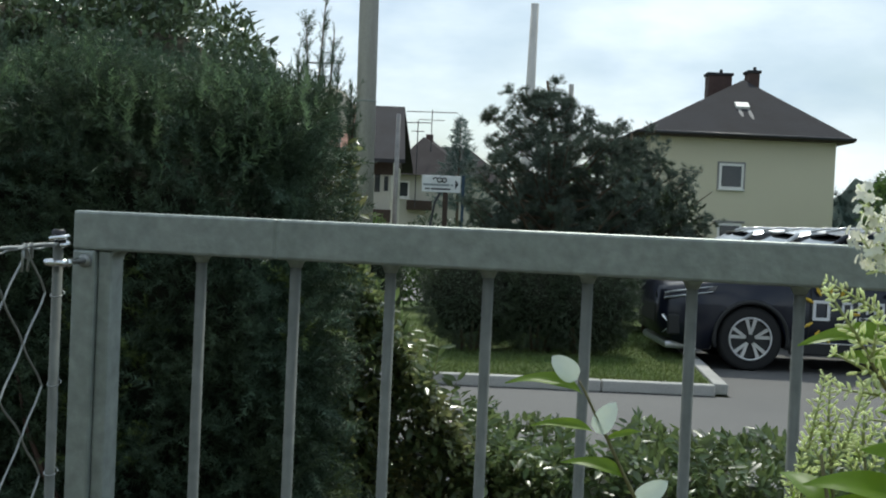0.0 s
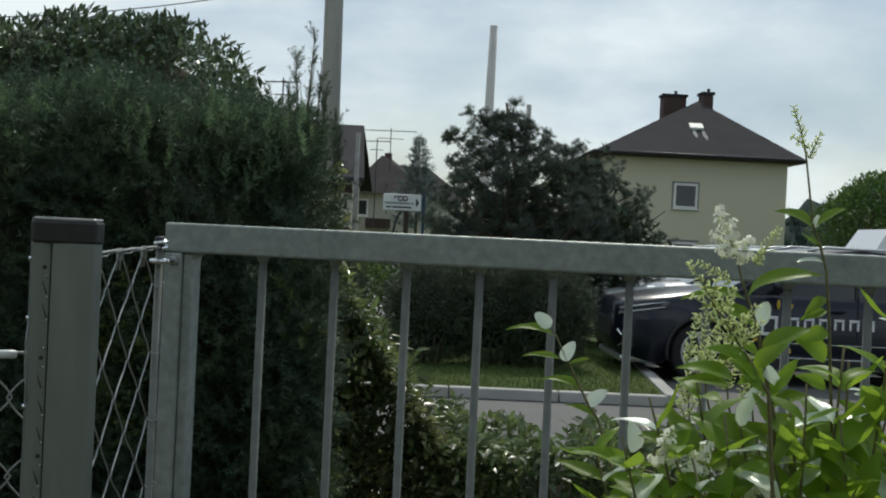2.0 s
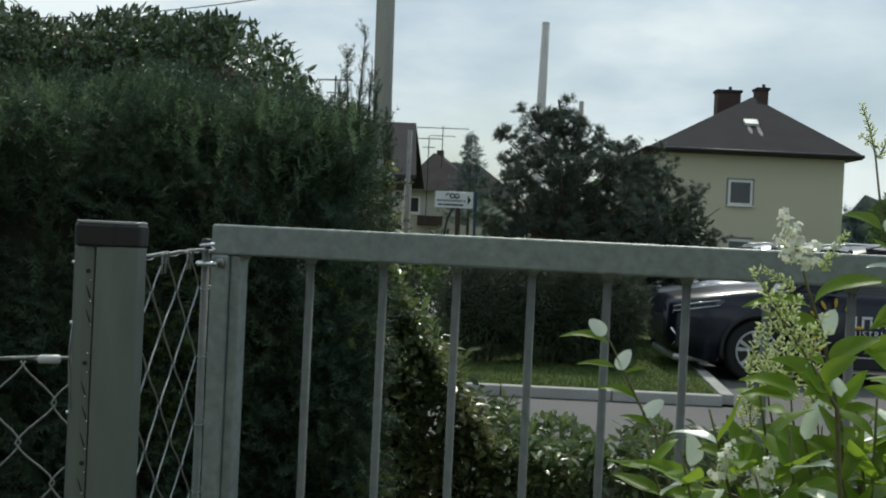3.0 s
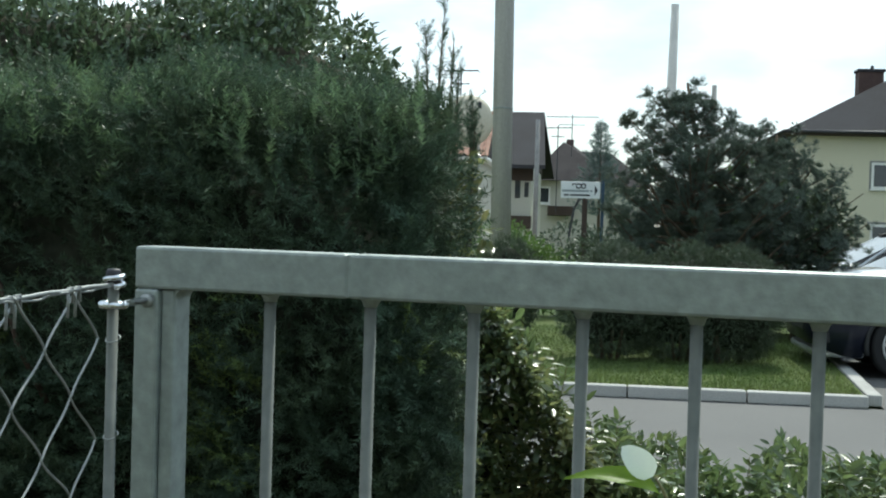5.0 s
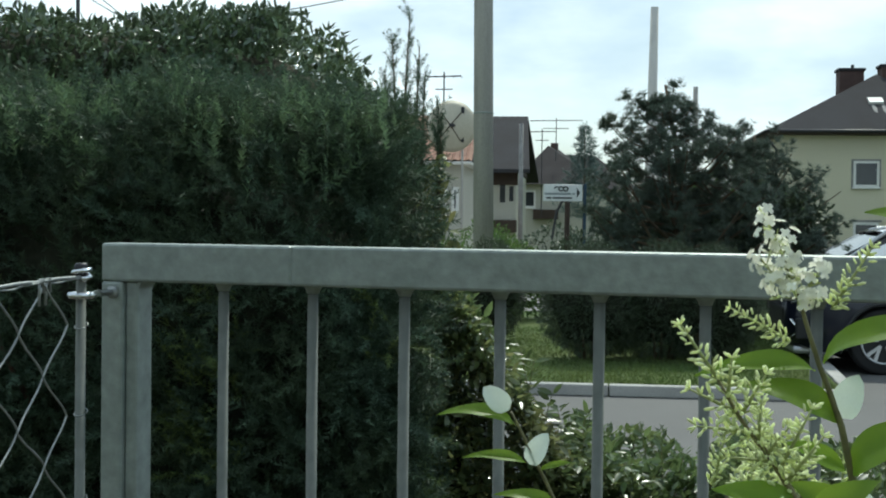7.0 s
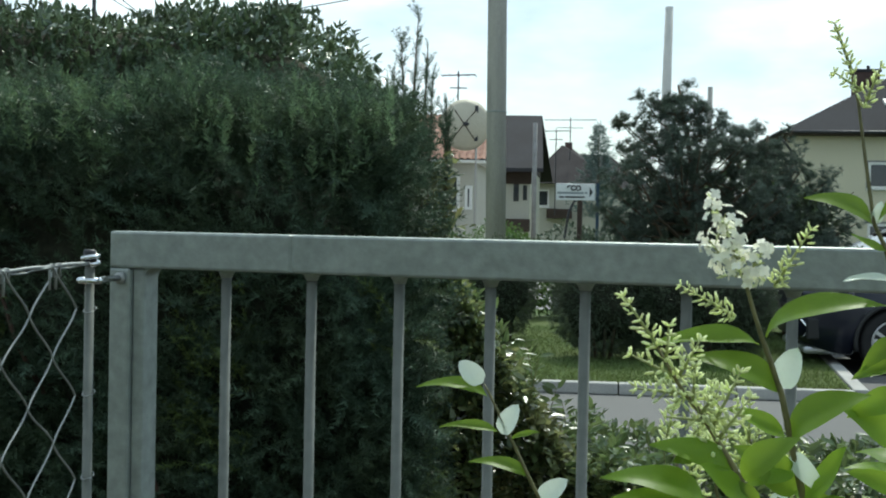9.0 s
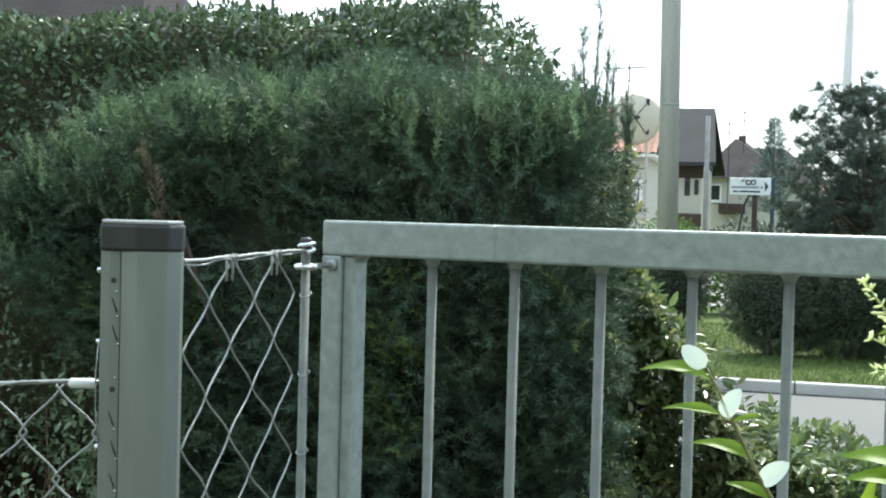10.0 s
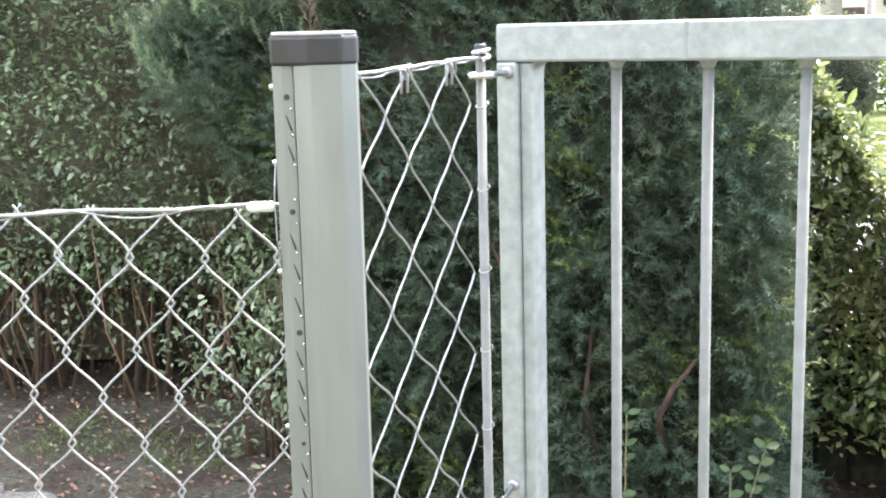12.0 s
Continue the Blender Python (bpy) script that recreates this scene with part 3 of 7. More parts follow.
for i, z in enumerate((TOP - 0.046, TOP - 0.108, TOP - 0.20, TOP - 0.335, TOP - 0.49)):
    part("screw", tube([(-0.0375, 0.002, z), (-0.033, 0.002, z)], 0.0024, 8), M_CHROME, post, smooth=True)
part("loose_wire", tube([(-0.0350, -0.001, TOP - 0.108), (-0.0372, -0.002, TOP - 0.135), (-0.0365, -0.003, TOP - 0.17), (-0.0335, -0.0045, TOP - 0.195)], 0.0007, 5), M_WIRE, post,
     "thin loose wire end", smooth=True)


# ---- chain-link mesh ----
def chain_link(owner, origin, along, width, z_low, z_high, pitch_x, pitch_z, r=0.0014, seed=1, bow=0.05, slope=0.0, hook=0.0028):
    """Woven zigzag wires hung side by side, hooked into one another at their bends."""
    rd = random.Random(seed)
    along = Vector(along).normalized()
    across = Vector((-along.y, along.x, 0))
    count = int(round(width / (pitch_x / 2)))
    rows = int((z_high - z_low) / (pitch_z / 2))
    knots = {}

    def knot(i, j):
        if (i, j) not in knots:
            k = 0.0 if j == 0 else 1.0
            knots[i, j] = (rd.uniform(-0.0022, 0.0022) * k, rd.uniform(-0.0025, 0.0025) * k)
        return knots[i, j]

    for i in range(count):
        pts = []
        for j in range(rows + 1):
            bend = i + ((i + j) % 2)
            jx, jz = knot(bend, j)
            sgn = 1 if bend > i else -1
            x = bend * pitch_x / 2 + jx + sgn * hook
            z = z_high - j * pitch_z / 2 + jz + slope * x
            pts.append((x, z, sgn))
        line = []
        for (xa, za, sa), (xb, zb, sb) in zip(pts, pts[1:]):
            for f in (0.0, 0.05, 0.11, 0.2, 0.34, 0.5, 0.66, 0.8, 0.89, 0.95):
                s = f - bow * math.sin(2 * math.pi * f)
                x, z = xa + (xb - xa) * s, za + (zb - za) * f
                y = 0.0020 * (sa * (1 - f) + sb * f)
                line.append(Vector(origin) + along * x + across * y + Vector((0, 0, z)))
        part("wire", tube(line, r, 6), M_WIRE, owner, smooth=True)


mesh_l = thing("wire_fence", pose(0, 0, 0), "galvanised chain-link fence with a stretched top wire", "wire fence")
LX, LY, LZ = 0.002, -0.355, TOP - 0.151
FD = Vector((-0.837, -0.547, 0))
chain_link(mesh_l, (0.0, -0.3233, 0), FD, 2.0, 0.05, LZ - 0.006, 0.0648, 0.0872, 0.00112, 3, slope=0.045)
wire_pts = [(LX + 2.0 * FD.x * f, LY + 2.0 * FD.y * f, LZ + 0.003 - 0.006 * math.sin(math.pi * min(1, f * 1.1)) + 0.0012 * math.sin(f * 90)) for f in np.linspace(0, 1, 60)]
part("top_wire", tube(wire_pts, 0.0019, 8), M_WIRE, mesh_l, "stretched top wire", smooth=True)
wrap = [(LX + FD.x * (0.03 + 0.9 * f), LY + FD.y * (0.03 + 0.9 * f) + 0.003 * math.cos(f * 60), LZ - 0.001 + 0.0045 * math.sin(f * 42)) for f in np.linspace(0, 1, 120)]
part("binding_wire", tube(wrap, 0.0009, 6), M_WIRE, mesh_l, "thin binding wire", smooth=True)
part("wire_clamp", tube([(LX - 0.030, LY - 0.020, LZ + 0.002), (LX - 0.028, LY - 0.019, LZ + 0.002), (LX - 0.012, LY - 0.009, LZ + 0.002), (LX - 0.010, LY - 0.008, LZ + 0.002)],
                        [0.003, 0.0046, 0.0046, 0.003], 10), M_DECAL_WHITE, mesh_l, "pale wire clamp sleeve", smooth=True)
part("eye_bolt", tube([(LX - 0.004, LY, LZ + 0.002), (LX + 0.020, LY - 0.008, LZ + 0.002)], 0.0022, 8), M_CHROME, mesh_l, smooth=True)

strip = thing("wire_strip", pose(0, 0, 0), "narrow strip of chain-link mesh between post and gate", "wire fence")
A, B = Vector((0.056, -0.338, 0)), Vector((0.026, -0.073, 0))
chain_link(strip, A.lerp(B, 0.0655), B - A, 0.225, 0.10, TOP - 0.036, 0.0887, 0.0866, 0.00108, 5, 0.034, hook=0.0040)
tw = [A.lerp(B, f) + Vector((0, 0, TOP - 0.039 + 0.007 * f + 0.0004 * math.sin(f * 25))) for f in np.linspace(0, 1, 24)]
part("top_wire", tube(tw, 0.0017, 8), M_WIRE, strip, smooth=True)
tw2 = [A.lerp(B, f) + Vector((0.002 * math.sin(f * 40), 0, TOP - 0.040 + 0.007 * f - 0.004 * abs(math.sin(f * 9.4)) * (1 - f * 0.6))) for f in np.linspace(0, 1, 60)]
part("binding_wire", tube(tw2, 0.0010, 6), M_WIRE, strip, smooth=True)
part("end_loop", tube([B + Vector((0.0085 * math.cos(a), 0.0085 * math.sin(a), TOP - 0.033 + 0.0012 * a)) for a in np.linspace(-1.0, 6.6, 20)], 0.0024, 7), M_CHROME, strip,
     "wire end looped round the bar", smooth=True)
for f in (0.365, 0.41, 0.71, 0.755):
    h = A.lerp(B, f) + Vector((0, 0, TOP - 0.040 + 0.007 * f))
    part("hook", tube([h + Vector((0, -0.003, -0.022)), h + Vector((0.001, -0.004, -0.008)), h + Vector((0.0, -0.003, 0.003)), h + Vector((0, 0.003, 0.003)), h + Vector((0, 0.004, -0.010))],
                      0.0013, 6), M_WIRE, strip, smooth=True)
for i in range(8):
    z = TOP - 0.0808 - i * 0.0857
    lp_ = [B + Vector((0.0064 * math.cos(a), 0.0064 * math.sin(a), z + 0.003 * math.sin(a))) for a in np.linspace(0, 6.0, 12)]
    part("tie", tube(lp_, 0.0008, 5), M_WIRE, strip, smooth=True)

# ---- yew hedge ----
yew = thing("yew_hedge", pose(-1.315, 2.11, 0), "dark green clipped yew hedge with pale young shoots on top", "hedge")
YH = (1.09, 0.45, 1.80)


def slump(P):
    """The hedge is lower and rounder towards its far left end, and its side falls away from the gate."""
    f = np.clip((-P[:, 0] - 0.07) / 1.02, 0, 1)
    P = P.copy()
    P[:, 2] = P[:, 2] * (1 - 0.24 * f ** 1.5)
    width = 1.02 + 0.72 * np.clip((P[:, 2] - 0.78) / 0.68, 0, 1)
    P[:, 0] = 1.09 - (1.09 - P[:, 0]) * width / 1.6 - 0.33 * (P[:, 1] + 0.45) + 0.03 * np.clip(1.3 - P[:, 2], 0, 1.3)
    return P


# solid core under the sprigs, dark to stand for the shade inside
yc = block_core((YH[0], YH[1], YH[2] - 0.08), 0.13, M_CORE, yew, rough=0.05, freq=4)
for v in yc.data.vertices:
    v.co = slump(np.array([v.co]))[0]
# where a yellowish younger patch grows, in the hedge's own x and z
PATCH = (0.525, 1.02)
yp, yn = rounded_block(6000, YH, 10.0, "ftrl", 0.16, 0.10, 4.0)
keep = yp[:, 2] > 0.06
yp, yn = slump(yp[keep]), yn[keep]
yq, yd = branchlets(yp - yn * 0.03, yn, 8, 0.17, 0.45)
scatter("foliage", yq, yd, 0.080, SPRIG_V, SPRIG_F, M_YEW, yew, 0.36, (0, -0.3, 1))
tp, tn = rounded_block(9000, YH, 10.0, "ft", 0.05, 0.09, 4.0)
high = tp[:, 2] > YH[2] - 0.10 - 0.22 * rng.random(len(tp)) ** 2
tp = slump(tp[high])
scatter("young_growth", tp + np.array([0, 0, -0.03]), np.tile((0, -0.15, 1.0), (len(tp), 1)), 0.085, TIP_V, TIP_F, M_YEW_TIP, yew, 0.55,
        label="pale green upright shoots")
near_stile = np.hypot((yp[:, 0] - PATCH[0]) / 0.10, (yp[:, 2] - PATCH[1]) / 0.22) < 1.0 + 0.3 * rng.normal(size=len(yp))
lit = ((rng.random(len(yp)) < 0.40) & (wobble(yp, 4.5, 2.0) > 0.20) & (yp[:, 2] < 1.3)) | (near_stile & (yn[:, 1] < -0.5))
lq, ld = branchlets(yp[lit] + yn[lit] * 0.02, yn[lit], 5, 0.11, 0.6)
scatter("light_foliage", lq, ld, 0.066, TIP_V, TIP_F, M_YEW_LIGHT, yew, 0.34, (0, -0.3, 1), "yellow-green younger shoots")
# upright fishbone shoots that catch the light near the top
bone_p, bone_d = [], []
for i in range(15):
    r = random.Random(620 + i)
    x, z = r.uniform(-1.0, 1.02), YH[2] - r.uniform(0.02, 0.34) ** 1.2
    for k in range(5):
        bone_p.append((x + r.gauss(0, 0.006), -0.47 + r.uniform(-0.02, 0.04), z - 0.028 * k))
        bone_d.append((r.uniform(-0.12, 0.12), -0.30, 1.0))
bone = slump(np.array(bone_p))
scatter("fishbone_shoot", bone, np.array(bone_d), 0.050, TIP_V * np.array([1, 1.15, 0.6]), TIP_F, M_YEW_TIP, yew, 0.07, (0, -1.0, 0.25), "upright pale shoots with ranked needles")
for pts_, r_ in (([(0.46, -0.47, 0.62), (0.39, -0.50, 0.76), (0.33, -0.49, 0.87), (0.27, -0.44, 1.00)], 0.009),
                 ([(0.80, -0.41, 0.33), (0.81, -0.48, 0.44), (0.85, -0.49, 0.52), (0.90, -0.43, 0.60)], 0.010),
                 ([(-0.02, -0.40, 0.95), (-0.06, -0.47, 1.10), (-0.11, -0.48, 1.25), (-0.20, -0.45, 1.42)], 0.008),
                 ([(0.62, -0.42, 0.25), (0.60, -0.47, 0.45), (0.62, -0.46, 0.66)], 0.009)):
    part("branch", tube(pts_, [r_ * (1 - 0.6 * i / (len(pts_) - 1)) for i in range(len(pts_))], 8), M_YEW_BARK, yew, "bare brown branch", smooth=True)

dsp, dsd = [], []
for i in range(16):
    r = random.Random(60 + i)
    f = i / 15
    dsp.append((-0.29 + 0.09 * (1 - f) + r.uniform(-0.016, 0.016), -0.485, 1.565 - 0.23 * (1 - f)))
    dsd.append((r.uniform(-0.6, 0.4), -0.3, 0.9))
scatter("dead_shoot", np.array(dsp), np.array(dsd), 0.060, SPRIG_V, SPRIG_F, mat("dead_needles", (0.23, 0.175, 0.115), 0.7, 0, 0.2, 10, 60), yew, 0.25,
        label="dried tan shoot")
part("dead_twig", tube([(-0.12, -0.41, 1.19), (-0.19, -0.45, 1.34), (-0.29, -0.48, 1.565)], [0.004, 0.003, 0.0014], 6), M_YEW_BARK, yew, smooth=True)

# broadleaf seedlings at the foot of the yew
def seedling(m, height, lean, seed):
    ob = thing("seedling", m, "small broadleaf seedling growing at the foot of the yew", "seedling", "seedlings in the hedge")
    r = random.Random(seed)
    top = Vector((lean, -0.02, height))
    part("stem", tube([(0, 0, 0), top * 0.55 + Vector((0.01, 0, 0.02)), top], [0.003, 0.002, 0.001], 6), M_STEM, ob, smooth=True)
    for k in range(7):
        f = 0.45 + 0.55 * k / 6
        for sg in (1, -1):
            if r.random() < 0.3:
                continue
            bm = bmesh.new()
            ln = r.uniform(0.040, 0.055) * (1.1 - 0.4 * f)
            rows_ = [[bm.verts.new((x * ln, y * w * ln, 0.06 * ln * abs(y) - 0.1 * ln * x * x)) for y in (-1, 0, 1)] for x, w in ((0, 0.02), (0.3, 0.24), (0.6, 0.25), (0.85, 0.14), (1.0, 0.01))]
            for ra, rb in zip(rows_, rows_[1:]):
                for q in range(2):
                    bm.faces.new((ra[q], rb[q], rb[q + 1], ra[q + 1]))
            part("leaf", bm, M_SEEDLING, ob, m=Matrix.Translation(top * f) @ pose(0, 0, 0, r.uniform(35, 75), 0, r.uniform(-30, 30)) @ pose(0, 0, 0, 0, 0, 90 - sg * r.uniform(35, 75)), smooth=True)


seedling(pose(-0.59, 1.56, 0), 0.47, 0.04, 1)
seedling(pose(-0.33, 1.56, 0), 0.44, 0.13, 2)
seedling(pose(-0.32, 1.58, 0), 0.36, 0.03, 3)

# bare shoots that stand above the hedge's end
spikes = thing("conifer_sapling", pose(-0.45, 2.35, 1.56), "dark feathery conifer shoots standing above the hedge", "conifer shoots")
sp, sd = [], []
for i in range(8):
    r = random.Random(40 + i)
    bx, by, top = -0.13 + 0.027 * i, r.uniform(-0.06, 0.06), (0.24, 0.33, 0.43, 0.50, 0.41, 0.31, 0.24, 0.17)[i]
    lean = r.uniform(-0.03, 0.05)
    part("shoot", tube([(bx, by, -0.18), (bx + lean * 0.5, by, top * 0.5), (bx + lean, by, top)], [0.005, 0.0036, 0.0014], 5), M_BARK, spikes)
    for k in range(90):
        f = r.uniform(0.0, 1.0)
        sp.append((bx + lean * f, by, -0.18 + (top + 0.18) * f))
        sd.append((r.uniform(-1, 1), r.uniform(-1, 1), 1.3))
scatter("foliage", np.array(sp), np.array(sd), 0.044, SPRIG_V, SPRIG_F, M_YEW, spikes, 0.2)

# ---- tall clipped hedge behind ----
HD = math.degrees(math.atan(0.45))
tall = thing("tall_hedge", pose(-3.55, 2.30, 1.36, 0, 0, HD), "tall clipped broadleaf hedge with glossy leaves and bare stems below", "hedge")
TH_ = (2.86, 0.55, 0.90)


def dip(x):
    """How far the hedge top drops along its length."""
    return 0.10 * np.clip((2.35 - x) / 0.5, 0, 1) + 0.02 * np.clip(1.2 - x, 0, 4)


block_core(TH_, 0.11, M_HEDGE_CORE, tall, rough=0.08, freq=2.5, seed=1)
hp, hn = rounded_block(84000, TH_, 4.2, "ftr", 0.14, 0.10, 2.6, 1)
hp[:, 2] -= dip(hp[:, 0]) * np.clip(hp[:, 2] / 0.9, 0, 1)
hp = hp + hn * (0.035 * wobble(hp, 16.0, 3))[:, None]
scatter("foliage", hp, hn + np.array([0, 0, 0.15]), 0.029, SMALL_V, SMALL_F, M_LAUREL, tall, 0.9, (0, -0.4, 1))
hb, hbn = rounded_block(12000, TH_, 4.2, "ftr", 0.05, 0.10, 2.6, 1)
hb[:, 2] -= dip(hb[:, 0]) * np.clip(hb[:, 2] / 0.9, 0, 1)
scatter("foliage", hb, hbn + np.array([0, 0, 0.25]), 0.048, LEAF_V, LEAF_F, M_LAUREL, tall, 0.7, (0, -0.2, 1))
he, hen = rounded_block(26000, TH_, 4.2, "ftr", 0.04, 0.12, 2.6, 1)
he[:, 2] -= dip(he[:, 0]) * np.clip(he[:, 2] / 0.9, 0, 1)
crest = (he[:, 2] > 0.50 + 0.35 * rng.random(len(he))) | ((he[:, 0] > 2.6) & (rng.random(len(he)) < 0.4))
he, hen = he[crest], hen[crest]
scatter("crest_foliage", he + hen * 0.03, hen * 0.6 + np.array([0.2, -0.5, 0.05]), 0.041, LEAF_V * np.array([1, 0.85, 1]), LEAF_F, M_LAUREL_TOP, tall, 0.7, (0, -0.15, 1),
        "long glossy leaves on the crest")
for i in range(54):
    r = random.Random(100 + i)
    x, y = r.uniform(-2.95, 2.9), r.uniform(-0.42, 0.3)
    part("stem", tube([(x, y, -1.37), (x + r.uniform(-0.05, 0.05), y, -0.9), (x + r.uniform(-0.12, 0.12), y + r.uniform(-0.08, 0.05), -0.35)],
                      [r.uniform(0.010, 0.02), 0.011, 0.007], 6), M_BARK, tall, smooth=True)
part("core", box(-3.0, 2.6, 0.10, 0.45, -1.36, -0.6, 0.05), M_HEDGE_CORE, tall)
for i in range(120):
    r = random.Random(900 + i)
    x, y = r.uniform(-1.5, 2.95), r.uniform(-0.52, 0.1)
    part("branch", tube([(x, y, -1.36), (x + r.uniform(-0.12, 0.12), y - 0.02, -1.05), (x + r.uniform(-0.25, 0.25), y + r.uniform(-0.1, 0.05), -0.62)],
                        [r.uniform(0.004, 0.009), 0.005, 0.0025], 5), M_DRY if i % 3 else M_BARK, tall, smooth=True)
cn = 9000
cp_ = np.stack([1.5 + 1.55 * rng.random(cn) ** 0.6, rng.uniform(-0.62, -0.1, cn), -1.33 + 0.9 * rng.random(cn) ** 0.8], 1)
cp_ = cp_[wobble(cp_, 9.0, 5) > -0.15]
scatter("low_foliage", cp_, np.tile((0, -0.6, 0.1), (len(cp_), 1)), 0.030, SMALL_V, SMALL_F, M_LAUREL, tall, 0.9, (0, -0.4, 1))
low_n = 9000
lowp = np.stack([rng.uniform(-2.9, 2.9, low_n), rng.uniform(-0.5, 0.2, low_n), -0.85 - 0.35 * rng.random(low_n) ** 2], 1)
scatter("low_foliage", lowp, np.tile((0, -0.6, -0.1), (low_n, 1)), 0.032, SMALL_V, SMALL_F, M_LAUREL, tall, 0.9, (0, -0.4, 1))

# ---- young bush between the hedges ----
bush = thing("young_bush", pose(-2.0, 1.88, 0), "small loose leafy bush on thin stems under the tall hedge", "bush")
bn = 3600
bq = rng.normal(size=(bn, 3)) * np.array([0.17, 0.12, 0.22]) + np.array([0.05, 0, 0.42])
bq = bq[(bq[:, 2] > 0.04) & (wobble(bq, 11.0, 4) > -0.12)]
scatter("foliage", bq, np.tile((0.1, -0.6, 0.3), (len(bq), 1)), 0.032, LEAF_V, LEAF_F, M_LAUREL, bush, 0.8, (0, -0.5, 1))
for i in range(14):
    r = random.Random(1300 + i)
    x = r.uniform(-0.15, 0.2)
    part("stem", tube([(x, r.uniform(-0.06, 0.06), 0), (x * 1.4, r.uniform(-0.06, 0.0), 0.28), (x * 2.2 + r.uniform(-0.08, 0.08), r.uniform(-0.1, 0.05), r.uniform(0.5, 0.85))], [0.006, 0.004, 0.002], 5),
         M_DRY if i % 2 else M_BARK, bush, smooth=True)

# ---- privet hedge along the street ----
privet = thing("privet_hedge", pose(0, 0, 0), "green privet hedge, low along the street and taller beside the yew", "hedge")


def privet_top(x):
    return np.where(x < -0.43, 1.34, np.where(x < 0.0, 1.34 - (x + 0.43) / 0.43 * 0.60, 0.74))


pv_n = 26000
px = rng.uniform(-0.62, 4.5, pv_n)
py = 2.36 + 0.80 * rng.random(pv_n)
ptop = privet_top(px) + 0.045 * np.sin(px * 6.5) * np.cos(py * 8) + 0.025 * np.sin(px * 17) + 0.02 * np.sin(px * 41 + py * 13)
ptop = ptop - 0.9 * np.maximum(0, np.abs(py - 2.78) - 0.28) ** 1.3
front = rng.random(pv_n) < 0.5
pz = np.where(front, ptop * (1 - 0.75 * rng.random(pv_n) ** 1.2), ptop - 0.09 * rng.random(pv_n) ** 2)
py = np.where(front, 2.34 + 0.10 * rng.random(pv_n), py)
py = np.where(px < 0.05, 2.34 + (py - 2.34) * 0.3, py)
px = px - 0.3 * (py - 2.34) * (px < 0.4)
pp = np.stack([px, py, pz], 1)
pd = np.where(front[:, None], np.array([[0.1, -0.9, 0.15]]), np.array([[0, -0.5, 0.7]]))
scatter("foliage", pp, pd, 0.050, LEAF_V * np.array([1, 0.9, 1]), LEAF_F, M_PRIVET, privet, 0.75, (0, -0.25, 1))
# loose twigs with leaf pairs that stand out of the clipped top
tw_p, tw_d = [], []
for i in range(150):
    r = random.Random(200 + i)
    x = r.uniform(-0.2, 4.2)
    y = r.uniform(2.36, 2.7)
    z0 = float(privet_top(np.array([x]))[0])
    ln, lean = r.uniform(0.02, 0.10), r.uniform(-0.05, 0.05)
    part("shoot", tube([(x, y, z0 - 0.10), (x + lean, y - 0.01, z0 + ln)], [0.0022, 0.001], 4), M_STEM, privet)
    for k in range(6):
        f = k / 5
        for sg in (-1, 1):
            tw_p.append((x + lean * f, y, z0 - 0.04 + (ln + 0.04) * f))
            tw_d.append((sg * 0.9 * r.uniform(0.6, 1.1), -0.4 * r.random(), 0.45))
scatter("shoot_leaf", np.array(tw_p), np.array(tw_d), 0.045, LEAF_V * np.array([1, 0.85, 1]), LEAF_F, M_PRIVET, privet, 0.25, (0, -0.3, 1))
sx_n = 4200
qz = 0.1 + 1.30 * rng.random(sx_n)
qy = 2.30 + 0.30 * rng.random(sx_n)
qx = np.where(qz > 0.74, -0.43 + (1.37 - qz) / 0.63 * 0.43, 0.0) - 0.06 * rng.random(sx_n) ** 2 - 0.3 * (qy - 2.34)
qp = np.stack([qx, qy, qz], 1) + 0.012 * rng.normal(size=(sx_n, 3))
scatter("foliage", qp, np.tile((0.6, -0.55, 0.05), (sx_n, 1)), 0.036, LEAF_V, LEAF_F, M_PRIVET_SUNLIT, privet, 0.6, (0.15, -0.15, 1))
dn = 5200
dx = rng.uniform(-0.47, 0.25, dn)
dz = privet_top(dx) * (0.15 + 0.85 * rng.random(dn) ** 0.7) + 0.02 * rng.normal(size=dn)
dp = np.stack([dx, 2.31 + 0.20 * rng.random(dn), dz], 1)
scatter("foliage", dp, np.tile((0.25, -0.8, 0.05), (dn, 1)), 0.037, LEAF_V, LEAF_F, M_PRIVET_SUNLIT, privet, 0.65, (0.1, -0.2, 1))
# a few leaves that reach past the yew's edge above the rail
en = 130
ez_ = rng.uniform(1.3, 1.66, en)
scatter("foliage", np.stack([-0.40 + 0.05 * rng.normal(size=en) * (1.75 - ez_) * 2, 2.28 + 0.08 * rng.random(en), ez_], 1), np.tile((0.7, -0.6, 0.2), (en, 1)), 0.042, LEAF_V, LEAF_F, M_PRIVET_SUNLIT, privet,
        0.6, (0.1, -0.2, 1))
# dark solid filler behind the privet leaves, in place of inner shade
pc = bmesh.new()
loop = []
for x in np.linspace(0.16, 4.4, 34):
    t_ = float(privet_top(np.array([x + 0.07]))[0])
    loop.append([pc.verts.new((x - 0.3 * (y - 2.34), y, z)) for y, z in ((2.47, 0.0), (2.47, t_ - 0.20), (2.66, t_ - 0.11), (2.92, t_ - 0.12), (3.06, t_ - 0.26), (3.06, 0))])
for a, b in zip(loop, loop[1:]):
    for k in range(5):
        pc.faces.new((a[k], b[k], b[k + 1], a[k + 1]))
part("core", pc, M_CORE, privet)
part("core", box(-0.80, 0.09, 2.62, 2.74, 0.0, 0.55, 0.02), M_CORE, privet)
